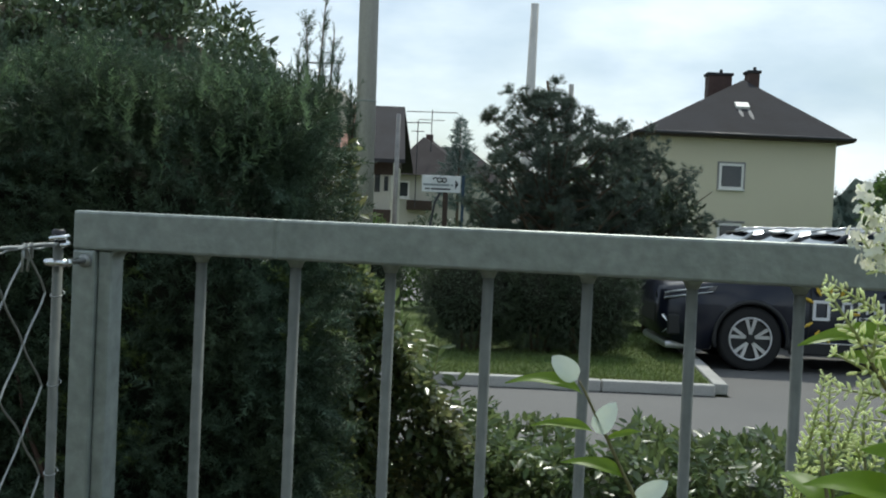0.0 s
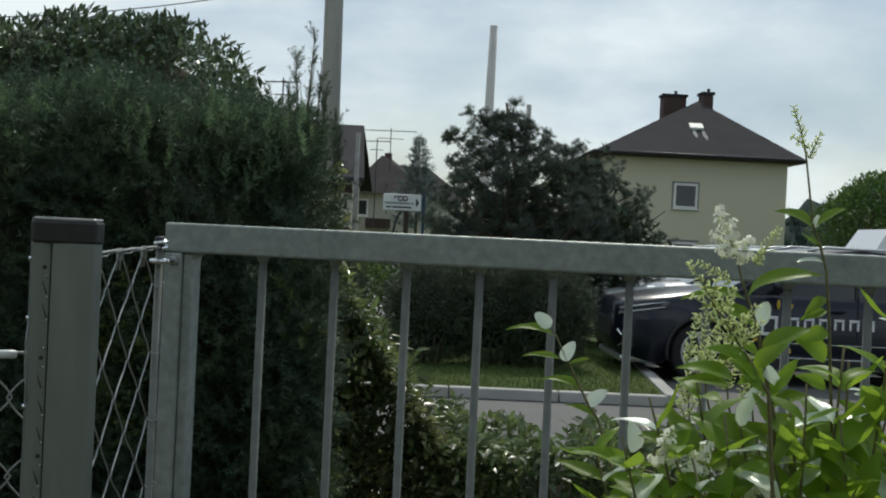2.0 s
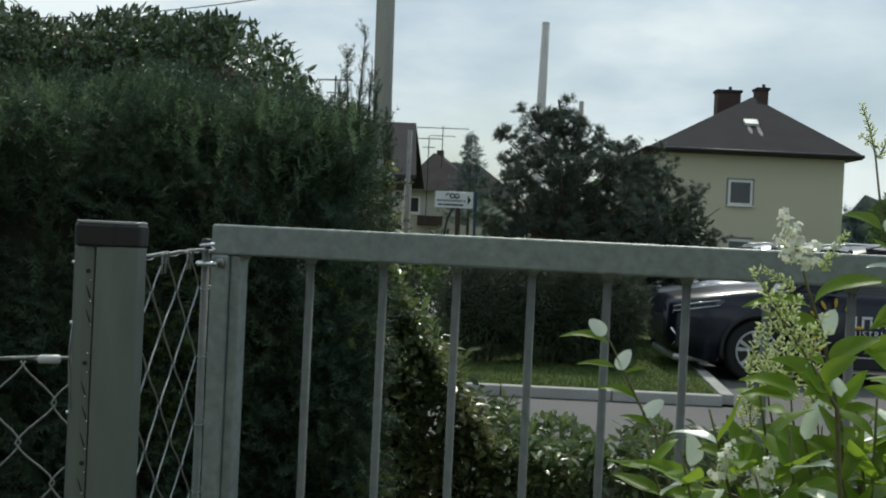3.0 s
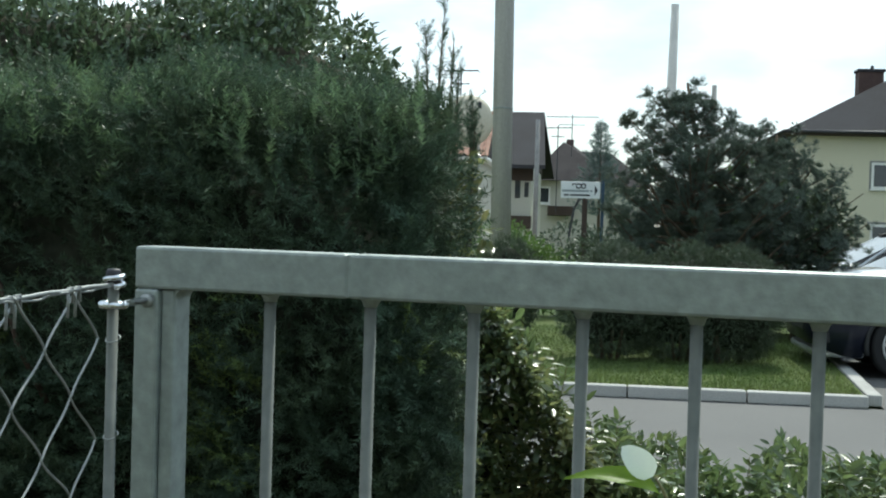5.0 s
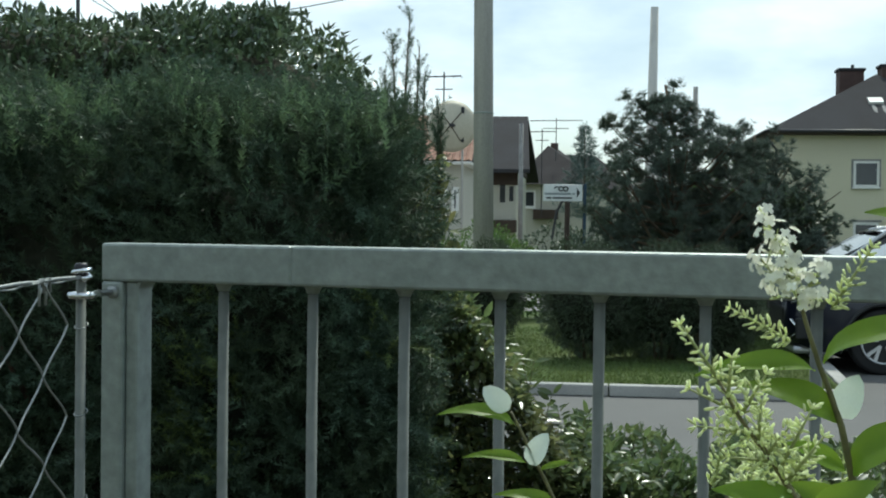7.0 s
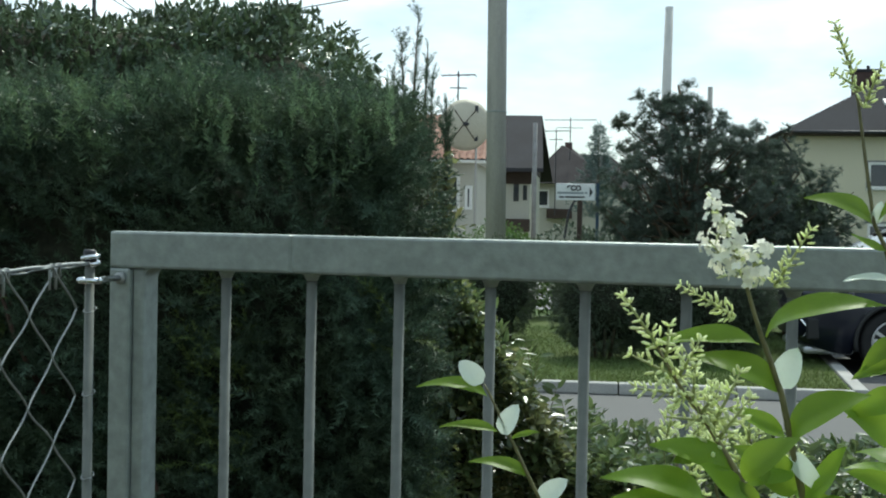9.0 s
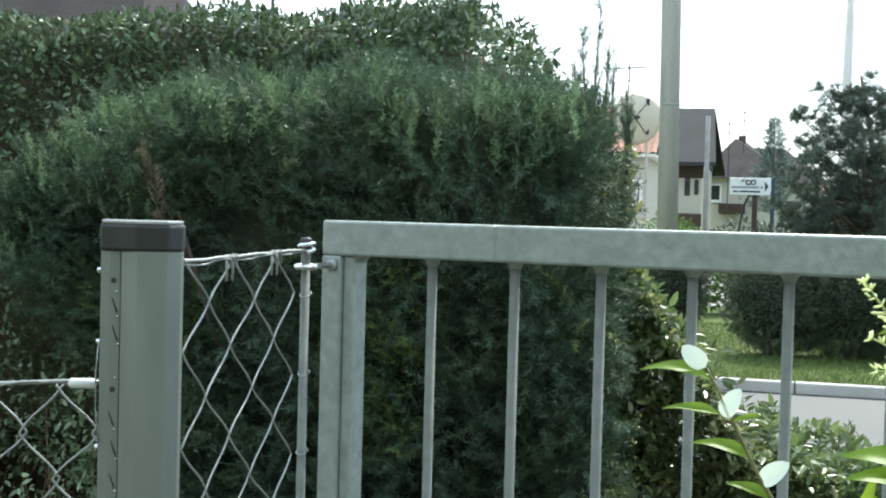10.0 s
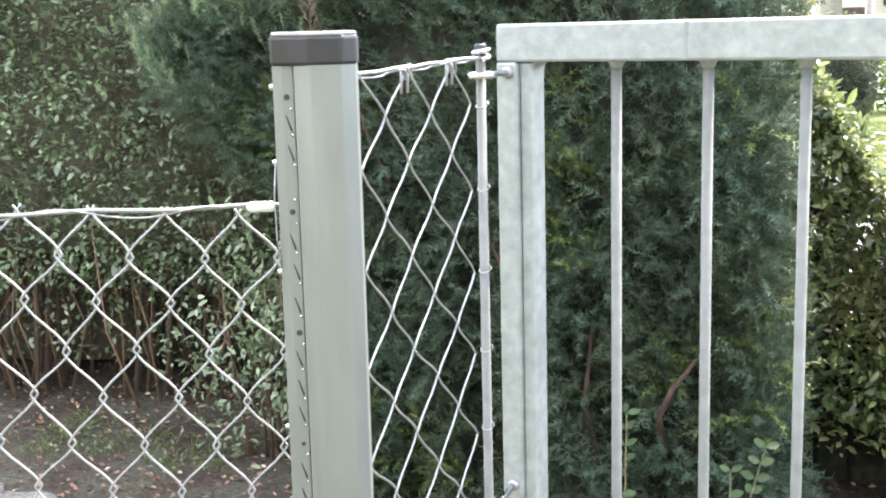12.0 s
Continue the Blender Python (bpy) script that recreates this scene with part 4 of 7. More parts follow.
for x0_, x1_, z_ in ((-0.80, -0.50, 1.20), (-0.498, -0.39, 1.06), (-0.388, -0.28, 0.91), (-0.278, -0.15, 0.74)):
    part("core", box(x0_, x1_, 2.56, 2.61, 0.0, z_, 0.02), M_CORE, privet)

# ---- added unseen wall behind the garden: blocks sky light on hedge and gate ----
back = thing("sky_blocker", pose(0, -9.0, 0), "added unseen grey wall that holds back sky light behind the garden", "house", kind="structure")
part("wall", box(-12, 12, -0.3, 0.0, 0, 5.2), M_BLOCKER, back)
part("plinth", box(-12, 12, 0.0, 0.03, 0, 0.5, 0.01), M_CONCRETE, back, "grey strip along the added wall's foot")


# ---- poles and cables ----
def round_pole(name, sx, sy, h, r0, r1, m, label, lean=0.0):
    ob = thing(name, spot(sx, sy), label, "utility pole")
    part("shaft", tube([(0, 0, 0), (lean * h * 0.5, 0, h * 0.5), (lean * h, 0, h)], [r0, (r0 + r1) / 2, r1], 20), m, ob, smooth=True)
    return ob


big_pole = round_pole("utility_pole", -1.175, 17.0, 9.5, 0.142, 0.115, M_POLE, "thick weathered grey utility pole beside the lawn", -0.012)
part("band", tube([(-0.035, 0, 2.98), (-0.035, 0, 3.0)], 0.138, 20), M_GALV, big_pole, "thin metal band", smooth=True)
part("bracket", box(-0.5, -0.1, -0.02, 0.02, 4.93, 4.96, 0.004), M_METAL_DARK, big_pole)
round_pole("utility_pole", 1.72, 30.0, 6.7, 0.15, 0.095, M_CONCRETE, "tapered pale concrete pole behind the pine", 0.012)
round_pole("utility_pole", 3.68, 40.0, 5.95, 0.10, 0.08, M_POLE, "thin dark pole behind the pine")
round_pole("utility_pole", 4.6, 42.0, 4.75, 0.09, 0.075, M_CONCRETE, "short grey pole among the trees")
round_pole("utility_pole", -1.98, 44.0, 5.1, 0.09, 0.075, M_STREAK, "grey concrete pole before the gabled house")
round_pole("utility_pole", -10.3, 25.0, 7.2, 0.05, 0.04, M_METAL_DARK, "thin dark mast behind the tall hedge")


def cable(a, b, sag, r=0.012, label="thin dark overhead cable"):
    a, b = Vector(a), Vector(b)
    ob = thing("overhead_cable", Matrix.Identity(4), label, "cable")
    pts = [a.lerp(b, f) - Vector((0, 0, sag * 4 * f * (1 - f))) for f in np.linspace(0, 1, 16)]
    part("strand", tube(pts, r, 5), M_METAL_DARK, ob)


cable(S(-1.35, 17, 4.95), S(-6.6, 18.5, 4.42), 0.12, 0.008)
cable(S(-6.6, 18.5, 4.42), S(-11.5, 21, 7.4), 0.1, 0.008)
cable(S(-6.6, 18.5, 4.42), S(-9.0, 19, 6.4), 0.1, 0.008)

# ---- company sign ----
sign = thing("road_sign", spot(-0.18, 21.0, -0.05), "white arrow-shaped company sign on a slanted post", "sign")
part("board", box(-0.325, 0.325, -0.015, 0.0, 1.945, 2.225, 0.006), M_SIGN, sign)
part("post", box(0.345, 0.395, 0.0, 0.05, 0.0, 2.24, 0.006), M_BLUE_POST, sign, "dark blue steel post")
part("brace", tube([(-0.17, 0.02, 1.30), (-0.10, 0.02, 1.76), (0.0, 0.01, 1.96)], 0.02, 8), M_METAL_DARK, sign, "slanted dark brace")
part("back_post", tube([(0.08, 0.03, 0.0), (0.08, 0.03, 1.96)], 0.045, 10), M_WOOD, sign, "brown wooden post")
part("arrow", hull([(0.235, -0.019, 2.17), (0.235, -0.019, 2.00), (0.29, -0.019, 2.085), (0.235, -0.015, 2.17), (0.235, -0.015, 2.00), (0.29, -0.015, 2.085)],
                   [(0, 1, 2), (3, 4, 5), (0, 1, 4, 3), (1, 2, 5, 4), (2, 0, 3, 5)]), M_INK, sign, "black arrow")


def ring_mark(cx, cz, r, a0, a1, owner, y=-0.018, w=0.011, m=None):
    pts = [(cx + r * math.cos(a), y, cz + r * math.sin(a)) for a in np.linspace(a0, a1, 14)]
    part("logo_stroke", tube(pts, w, 6), m or M_INK, owner, "black logo stroke")


ring_mark(-0.10, 2.150, 0.036, math.pi, math.pi * 0.3, sign)
ring_mark(-0.03, 2.150, 0.037, 0.5, 2 * math.pi - 0.5, sign)
ring_mark(0.05, 2.150, 0.037, 0, 2 * math.pi, sign)
for x0, x1, z0, z1, m in ((-0.30, 0.14, 2.050, 2.085, M_INK_GREY), (0.16, 0.20, 2.050, 2.085, M_INK_GREY), (-0.27, -0.19, 1.985, 2.012, M_INK),
                          (-0.17, 0.16, 1.985, 2.012, M_INK)):
    part("text_bar", box(x0, x1, -0.0185, -0.015, z0, z1), m, sign)


# ---- cars ----
def smoothstep(a, b, x):
    t = min(1, max(0, (x - a) / (b - a)))
    return t * t * (3 - 2 * t)


def car_body(length, half, belt, roof):
    """Body sections from nose (x=0) to tail, each a closed ring in y, z."""
    secs = []
    n = 44
    for i in range(n + 1):
        x = length * i / n
        nose = smoothstep(0, 0.42, x) ** 0.6
        tail = smoothstep(length, length - 0.30, x) ** 0.5
        top = 0.84 + (belt - 0.84) * smoothstep(0.0, 1.3, x) ** 0.6
        top = top if x < 3.9 else belt - 0.03 * smoothstep(3.9, length, x)
        w = half * (0.80 + 0.20 * min(nose, 1)) * (0.84 + 0.16 * tail)
        low = 0.21 + 0.12 * (1 - nose) + 0.16 * (1 - tail)
        secs.append((x, w, low, top))
    return secs


def car(name, m, paint, label, detailed=True):
    """A parked estate-like car, nose towards -x, its near side at y=0."""
    L, hw, belt, roof = 4.36, 0.90, 1.00, 1.48
    ob = thing(name, m, label, "car", "parked cars")
    arches = (0.92, 3.62)
    bm = bmesh.new()
    rings = []
    for x, w, low, top in car_body(L, hw, belt, roof):
        lift = low
        for ax in arches:
            d = abs(x - ax)
            if d < 0.37:
                lift = max(lift, 0.33 + math.sqrt(max(0, 0.37 ** 2 - d * d)))
        mid = (low + top) / 2
        lift = min(lift, top - 0.12)
        side = [(-w * 0.97, lift), (-w, max(lift + 0.02, mid - 0.08)), (-w * 0.985, max(lift + 0.04, mid + 0.1)), (-w * 0.955, top - 0.05), (-w * 0.90, top)]
        crown = [(-w * 0.5, top + 0.025), (0, top + 0.035)]
        ring = side + crown
        ring = ring + [(-y, z) for y, z in reversed(ring[:-1])]
        rings.append([bm.verts.new((x, hw + y, z)) for y, z in ring])
    k = len(rings[0])
    for a, b in zip(rings, rings[1:]):
        for i in range(k - 1):
            bm.faces.new((a[i], b[i], b[i + 1], a[i + 1]))
        bm.faces.new((a[k - 1], b[k - 1], b[0], a[0]))
    bm.faces.new(rings[0])
    bm.faces.new(rings[-1][::-1])
    bmesh.ops.recalc_face_normals(bm, faces=bm.faces[:])
    part("body", bm, paint, ob, smooth=True)
    # cabin: glass shell with a painted roof
    gl = bmesh.new()
    base = [(1.10, belt - 0.03), (4.18, belt - 0.04)]
    roofx = [(1.95, roof - 0.06), (2.5, roof), (3.3, roof - 0.01), (3.95, roof - 0.10)]
    low_l = [(1.05, 0.10), (1.6, 0.075), (2.6, 0.07), (3.6, 0.08), (4.20, 0.12)]
    up_l = [(1.92, 0.26), (2.15, 0.24), (2.7, 0.22), (3.4, 0.24), (3.96, 0.30)]
    zs = [roof - 0.07, roof - 0.02, roof, roof - 0.02, roof - 0.10]
    la = [gl.verts.new((x, y, belt - 0.03)) for x, y in low_l]
    ua = [gl.verts.new((x, y, z)) for (x, y), z in zip(up_l, zs)]
    lb = [gl.verts.new((x, 2 * hw - y, belt - 0.03)) for x, y in low_l]
    ub = [gl.verts.new((x, 2 * hw - y, z)) for (x, y), z in zip(up_l, zs)]
    for p, q in ((la, ua), (ub, lb)):
        for i in range(4):
            gl.faces.new((p[i], p[i + 1], q[i + 1], q[i]))
    gl.faces.new((la[0], ua[0], ub[0], lb[0]))
    gl.faces.new((ua[4], la[4], lb[4], ub[4]))
    bmesh.ops.recalc_face_normals(gl, faces=gl.faces[:])
    part("window_glass", gl, M_CARGLASS, ob, "dark tinted glass")
    rf = bmesh.new()
    rows_ = []
    for (x, y), z in zip(up_l, zs):
        rows_.append([rf.verts.new((x, yy, z + dz)) for yy, dz in ((y - 0.012, 0.0), (y + 0.05, 0.035), (hw, 0.055), (2 * hw - y - 0.05, 0.035), (2 * hw - y + 0.012, 0.0))])
    for a, b in zip(rows_, rows_[1:]):
        for i in range(4):
            rf.faces.new((a[i], a[i + 1], b[i + 1], b[i]))
    part("roof", rf, paint, ob, smooth=True)
    for y in (0.27, 2 * hw - 0.27):
        part("roof_rail", tube([(2.1, y, roof + 0.01), (2.3, y, roof + 0.055), (3.7, y, roof + 0.04), (3.9, y, roof - 0.04)], 0.016, 8), M_ALLOY, ob, "silver roof rail", smooth=True)
    for xa, xb in ((1.93, 1.25), (2.62, 2.60), (3.45, 3.55)):
        part("pillar", tube([(xb, 0.072, belt - 0.03), (xa, 0.225, roof - 0.03)], 0.028, 6), paint if xa < 2 else M_TRIM, ob)
    # wheels
    for ax in arches:
        for side in (0, 1):
            y = 0.03 if side == 0 else 2 * hw - 0.03
            wheel = part("wheel", tube([(ax, y + (0.02 if side == 0 else -0.02), 0.335), (ax, y + (0.22 if side == 0 else -0.22), 0.335)], 0.20, 24), M_TRIM, ob)
            tb = bmesh.new()
            pr_ = [(0.225, 0.012), (0.30, 0.0), (0.325, 0.012), (0.337, 0.04), (0.337, 0.18), (0.32, 0.215), (0.22, 0.215)]
            sgn = 1 if side == 0 else -1
            rr = []
            for q in range(36):
                a = 2 * math.pi * q / 36
                rr.append([tb.verts.new((ax + r_ * math.cos(a), y + sgn * d_, 0.335 + r_ * math.sin(a))) for r_, d_ in pr_])
            for q in range(36):
                a, b = rr[q], rr[(q + 1) % 36]
                for i in range(len(pr_) - 1):
                    tb.faces.new((a[i], a[i + 1], b[i + 1], b[i]))
            bmesh.ops.recalc_face_normals(tb, faces=tb.faces[:])
            part("tyre", tb, M_TYRE, wheel, "black rubber tyre", smooth=True)
            if side == 0:
                rim = bmesh.new()
                for q in range(5):
                    for off in (-0.22, 0.22):
                        a = 2 * math.pi * q / 5 + math.pi / 2
                        ca, sa = math.cos(a), math.sin(a)
                        cb, sb = math.cos(a + off), math.sin(a + off)
                        pa, pb = Vector((ax + 0.045 * ca, y + 0.006, 0.335 + 0.045 * sa)), Vector((ax + 0.215 * cb, y - 0.002, 0.335 + 0.215 * sb))
                        t_ = Vector((-sb, 0, cb))
                        vs = [rim.verts.new(p) for p in (pa - t_ * 0.013, pb - t_ * 0.019, pb + t_ * 0.019, pa + t_ * 0.013)]
                        ws = [rim.verts.new(v.co + Vector((0, 0.025, 0))) for v in vs]
                        rim.faces.new(vs)
                        for i in range(4):
                            rim.faces.new((vs[i], ws[i], ws[(i + 1) % 4], vs[(i + 1) % 4]))
                bmesh.ops.recalc_face_normals(rim, faces=rim.faces[:])
                part("wheel_rim", rim, M_ALLOY, wheel, "silver twin-spoke rim")
                edge = [(ax + 0.218 * math.cos(a), y + 0.004, 0.335 + 0.218 * math.sin(a)) for a in np.linspace(0, 2 * math.pi, 37)]
                part("rim_edge", tube(edge, 0.012, 6, False), M_ALLOY, wheel, smooth=True)
                part("hub_cap", tube([(ax, y + 0.006, 0.335), (ax, y - 0.008, 0.335)], 0.048, 16), M_TRIM, wheel)
                arch = [(ax + 0.385 * math.cos(a), 0.012, 0.335 + 0.385 * math.sin(a)) for a in np.linspace(-0.25, math.pi + 0.25, 24)]
                part("wheel_arch", tube(arch, 0.024, 8), M_TRIM, ob, "black plastic arch trim", smooth=True)
    part("sill", box(1.32, 3.22, 0.01, 0.06, 0.19, 0.34, 0.02), M_TRIM, ob, "black sill panel")
    part("sill_strip", box(1.36, 3.20, 0.000, 0.012, 0.315, 0.333, 0.003), M_CHROME, ob, "silver strip")
    part("bumper_lip", box(0.05, 0.55, 0.16, 2 * hw - 0.16, 0.19, 0.27, 0.03), M_ALLOY, ob, "silver lower lip")
    part("grille", box(-0.015, 0.1, 0.45, 2 * hw - 0.45, 0.42, 0.66, 0.03), M_TRIM, ob, "black grille")
    for y, s_ in ((0.17, 1), (2 * hw - 0.17, -1)):
        lamp = hull([(-0.012, y + s_ * 0.30, 0.71), (0.02, y - s_ * 0.015, 0.70), (0.50, y - s_ * 0.172, 0.80), (0.56, y - s_ * 0.150, 0.875), (0.05, y + s_ * 0.02, 0.80), (0.0, y + s_ * 0.30, 0.79)],
                    [(0, 1, 4, 5), (1, 2, 3, 4)])
        hl = part("headlight", lamp, M_CARGLASS, ob, "dark headlight with bright strips")
        for dz in (0.0, 0.055):
            part("light_strip", tube([(0.03, y - s_ * 0.020, 0.722 + dz), (0.25, y - s_ * 0.105, 0.765 + dz), (0.50, y - s_ * 0.178, 0.812 + dz)], [0.008, 0.010, 0.004], 6), M_LAMP, hl,
                 "bright light strip", smooth=True)
        part("side_vent", box(0.06, 0.20, min(y - s_ * 0.09, y - s_ * 0.04), max(y - s_ * 0.09, y - s_ * 0.04), 0.34, 0.56, 0.02), M_TRIM, ob, "black side vent")
        fog = tube([(0.03, y + s_ * 0.02, 0.36), (0.10, y - s_ * 0.075, 0.44), (0.02, y + s_ * 0.0, 0.54)], 0.014, 6)
        part("fog_trim", fog, M_CHROME, ob, "silver fog-lamp bracket")
    mir = bmesh.new()
    bmesh.ops.create_uvsphere(mir, u_segments=14, v_segments=8, radius=1)
    for v in mir.verts:
        v.co = (1.72 + v.co.x * 0.09, -0.08 + v.co.y * 0.12, 1.09 + v.co.z * 0.075)
    part("wing_mirror", mir, paint, ob, smooth=True)
    for x in (1.50, 2.58, 3.42):
        part("door_gap", tube([(x, -0.002, 0.36), (x + 0.02, -0.004, 0.62), (x + 0.03, 0.03, 1.0)], 0.005, 5), M_TRIM, ob)
    for x in (2.38, 3.22):
        part("door_handle", box(x - 0.10, x + 0.08, -0.022, 0.01, 0.835, 0.862, 0.008), paint, ob)
    return ob


navy = car("car", spot(2.25, 12.98), M_NAVY, "dark navy crossover car with white lettering and a yellow sun decal")
# decals on the doors of the navy car
for i in range(11):
    a = math.radians(60 + i * 30)
    cx, cz = 1.72, 0.64
    if 4 <= i <= 9 and i % 5 == 4:
        continue
    r0, r1 = 0.205, 0.305
    p0 = Vector((cx + r0 * math.cos(a), -0.012, cz + r0 * 1.0 * math.sin(a)))
    p1 = Vector((cx + r1 * math.cos(a), -0.012, cz + r1 * 1.0 * math.sin(a)))
    part("sun_ray", tube([p0, p0.lerp(p1, 0.5), p1], [0.008, 0.020, 0.011], 6), M_DECAL_YELLOW, navy, "yellow decal stroke")


def decal(x0, x1, z0, z1, m=None, name="letter_bar"):
    part(name, box(x0, x1, -0.016, 0.0, z0, z1, 0.003), m or M_DECAL_WHITE, navy, "white decal bar")


def square_o(x0, x1, z0, z1, w):
    decal(x0, x1, z1 - w, z1)
    decal(x0, x1, z0, z0 + w)
    decal(x0, x0 + w, z0 + w + 0.002, z1 - w - 0.002)
    decal(x1 - w, x1, z0 + w + 0.002, z1 - w - 0.002)


square_o(1.54, 1.72, 0.56, 0.77, 0.032)
for i in range(6):
    x = 1.84 + i * 0.165
    decal(x, x + 0.11, 0.735, 0.762)
    decal(x, x + 0.025, 0.645, 0.730)
    decal(x + 0.085, x + 0.11, 0.645, 0.730)
square_o(2.96, 3.12, 0.645, 0.762, 0.026)
txt = bpy.data.curves.new("country_name", "FONT")
txt.body = "AUSTRIA"
txt.size = 0.095
txt.extrude = 0.002
txt.space_character = 1.25
txt_ob = new("country_name", txt)
dg_me = bpy.data.meshes.new_from_object(txt_ob.evaluated_get(bpy.context.evaluated_depsgraph_get()))
bpy.data.objects.remove(txt_ob)
dg_me.materials.append(M_DECAL_WHITE)
child("lettering", dg_me, navy, "white lettering AUSTRIA", pose(1.86, -0.014, 0.545, 90, 0, 0))
part("body_strip", box(1.75, 3.1, -0.010, 0.003, 0.475, 0.487, 0.002), M_CHROME, navy, "thin bright strip")

car("car", spot(2.50, 15.7), M_WHITE_CAR, "white parked car beside the navy car")
car("car", spot(2.6, 18.5), M_SILVER, "silver parked car in the row")
car("car", spot(3.1, 21.3), M_GREY_CAR, "dark grey parked car in the row")

# ---- white van ----
van = thing("van", spot(8.95, 24.0), "white van parked behind the row of cars", "van")
vb = prism([(0.0, 0), (5.4, 0), (5.4, 2.0), (0, 2.0)], 0.42, 1.28, 0.05)
part("body", vb, M_WHITE_CAR, van)
part("cab", hull([(0.05, 0.03, 1.27), (0.05, 1.97, 1.27), (0.55, 0.14, 2.06), (0.55, 1.86, 2.06), (5.38, 0.03, 1.27), (5.38, 1.97, 1.27), (5.36, 0.14, 2.12), (5.36, 1.86, 2.12)],
                 [(0, 1, 3, 2), (2, 3, 7, 6), (0, 2, 6, 4), (1, 5, 7, 3), (4, 6, 7, 5), (0, 4, 5, 1)]), M_WHITE_CAR, van)
part("side_window", hull([(0.42, 0.055, 1.32), (1.15, 0.055, 1.32), (1.15, 0.115, 1.92), (0.66, 0.115, 1.92), (0.42, 0.075, 1.32), (1.15, 0.075, 1.32), (1.15, 0.135, 1.92), (0.66, 0.135, 1.92)],
                         [(0, 1, 2, 3), (4, 7, 6, 5), (0, 4, 5, 1), (1, 5, 6, 2), (2, 6, 7, 3), (3, 7, 4, 0)]), M_CARGLASS, van, "dark side window")
for x in (0.95, 4.3):
    part("wheel", tube([(x, 0.0, 0.34), (x, 0.25, 0.34)], 0.34, 20), M_TYRE, van)
    part("wheel", tube([(x, 1.75, 0.34), (x, 2.0, 0.34)], 0.34, 20), M_TYRE, van)


# ---- houses ----
def window(owner, x0, x1, z0, z1, y=0.0, sill=True):
    """A framed pane set into a wall that faces -y at y."""
    w = part("window", box(x0, x1, y - 0.05, y + 0.06, z0, z1, 0.01), M_FRAME, owner, "white-framed window")
    t = 0.09
    part("pane", box(x0 + t, x1 - t, y - 0.058, y - 0.04, z0 + t, z1 - t), M_PANE, w, "dark glass pane")
    if sill:
        part("sill", box(x0 - 0.05, x1 + 0.05, y - 0.12, y + 0.02, z0 - 0.06, z0 - 0.004, 0.01), M_FRAME, w)


cream = thing("house", spot(0, 47.6), "cream rendered two-storey house with a dark hipped roof", "house")
WX0, WX1, WZ = 7.50, 14.55, 5.08
part("wall", box(WX0, WX1, 0.0, 10.0, 0.0, WZ), M_CREAM, cream)
ex0, ex1, ey0, ey1, ez = WX0 - 0.55, WX1 + 0.5, -0.62, 10.6, 5.17
rx, ry0, ry1, rz = 11.80, 3.9, 6.4, 7.75
part("roof", hull([(ex0, ey0, ez), (ex1, ey0, ez), (ex1, ey1, ez), (ex0, ey1, ez), (rx, ry0, rz), (rx, ry1, rz)],
                  [(0, 1, 4), (1, 2, 5, 4), (2, 3, 5), (3, 0, 4, 5)]), M_ROOF, cream, "dark slate hipped roof")
part("eave", box(ex0, ex1, ey0, ey1, ez - 0.16, ez - 0.004, 0.01), M_WOOD, cream, "dark timber eave")
part("gutter", tube([(ex0 - 0.03, ey0 - 0.06, ez - 0.05), (ex1 + 0.03, ey0 - 0.06, ez - 0.05)], 0.065, 8), M_METAL_DARK, cream, smooth=True)
part("gutter", tube([(ex0 - 0.06, ey0 - 0.06, ez - 0.05), (ex0 - 0.06, ey1, ez - 0.05)], 0.065, 8), M_METAL_DARK, cream, smooth=True)
part("downpipe", tube([(ex0, 0.2, ez - 0.12), (WX0 - 0.1, 0.25, ez - 0.7), (WX0 - 0.1, 0.25, 0.1)], 0.05, 8), M_METAL_DARK, cream, smooth=True)
window(cream, 10.15, 11.08, 3.10, 4.07)
part("window_surround", box(10.08, 11.15, -0.02, 0.01, 3.03, 4.14, 0.008), M_STREAK, cream, "grey render surround")
window(cream, 10.17, 11.10, 0.9, 1.80)
part("lintel", box(10.06, 11.20, -0.06, 0.01, 1.81, 1.89, 0.008), M_STREAK, cream)
for x0, x1, y0, z1 in ((10.72, 11.70, 5.6, 8.22), (12.02, 12.46, 3.9, 8.16)):
    ch = part("chimney", box(x0, x1, y0, y0 + 0.8, 6.3, z1 - 0.12), M_BRICK, cream, "brick chimney")
    part("chimney_cap", box(x0 - 0.06, x1 + 0.06, y0 - 0.06, y0 + 0.86, z1 - 0.115, z1, 0.01), M_ROOF, ch)
    part("flue", tube([((x0 + x1) / 2 + 0.1, y0 + 0.4, z1), ((x0 + x1) / 2 + 0.1, y0 + 0.4, z1 + 0.18)], 0.07, 8), M_METAL_DARK, ch)
sl = Vector((0, ry0 - ey0, rz - ez)).normalized()
mid_ = Vector((11.25, ey0, ez)) + sl * (2.5)
sk = box(-0.27, 0.27, -0.22, 0.22, 0.0, 0.10, 0.01)
tilt_ = Matrix.Translation(mid_) @ pose(0, 0, 0, math.degrees(math.atan2(sl.z, sl.y)), 0, 0)
part("skylight", sk, M_FRAME, cream, "small white skylight", tilt_)
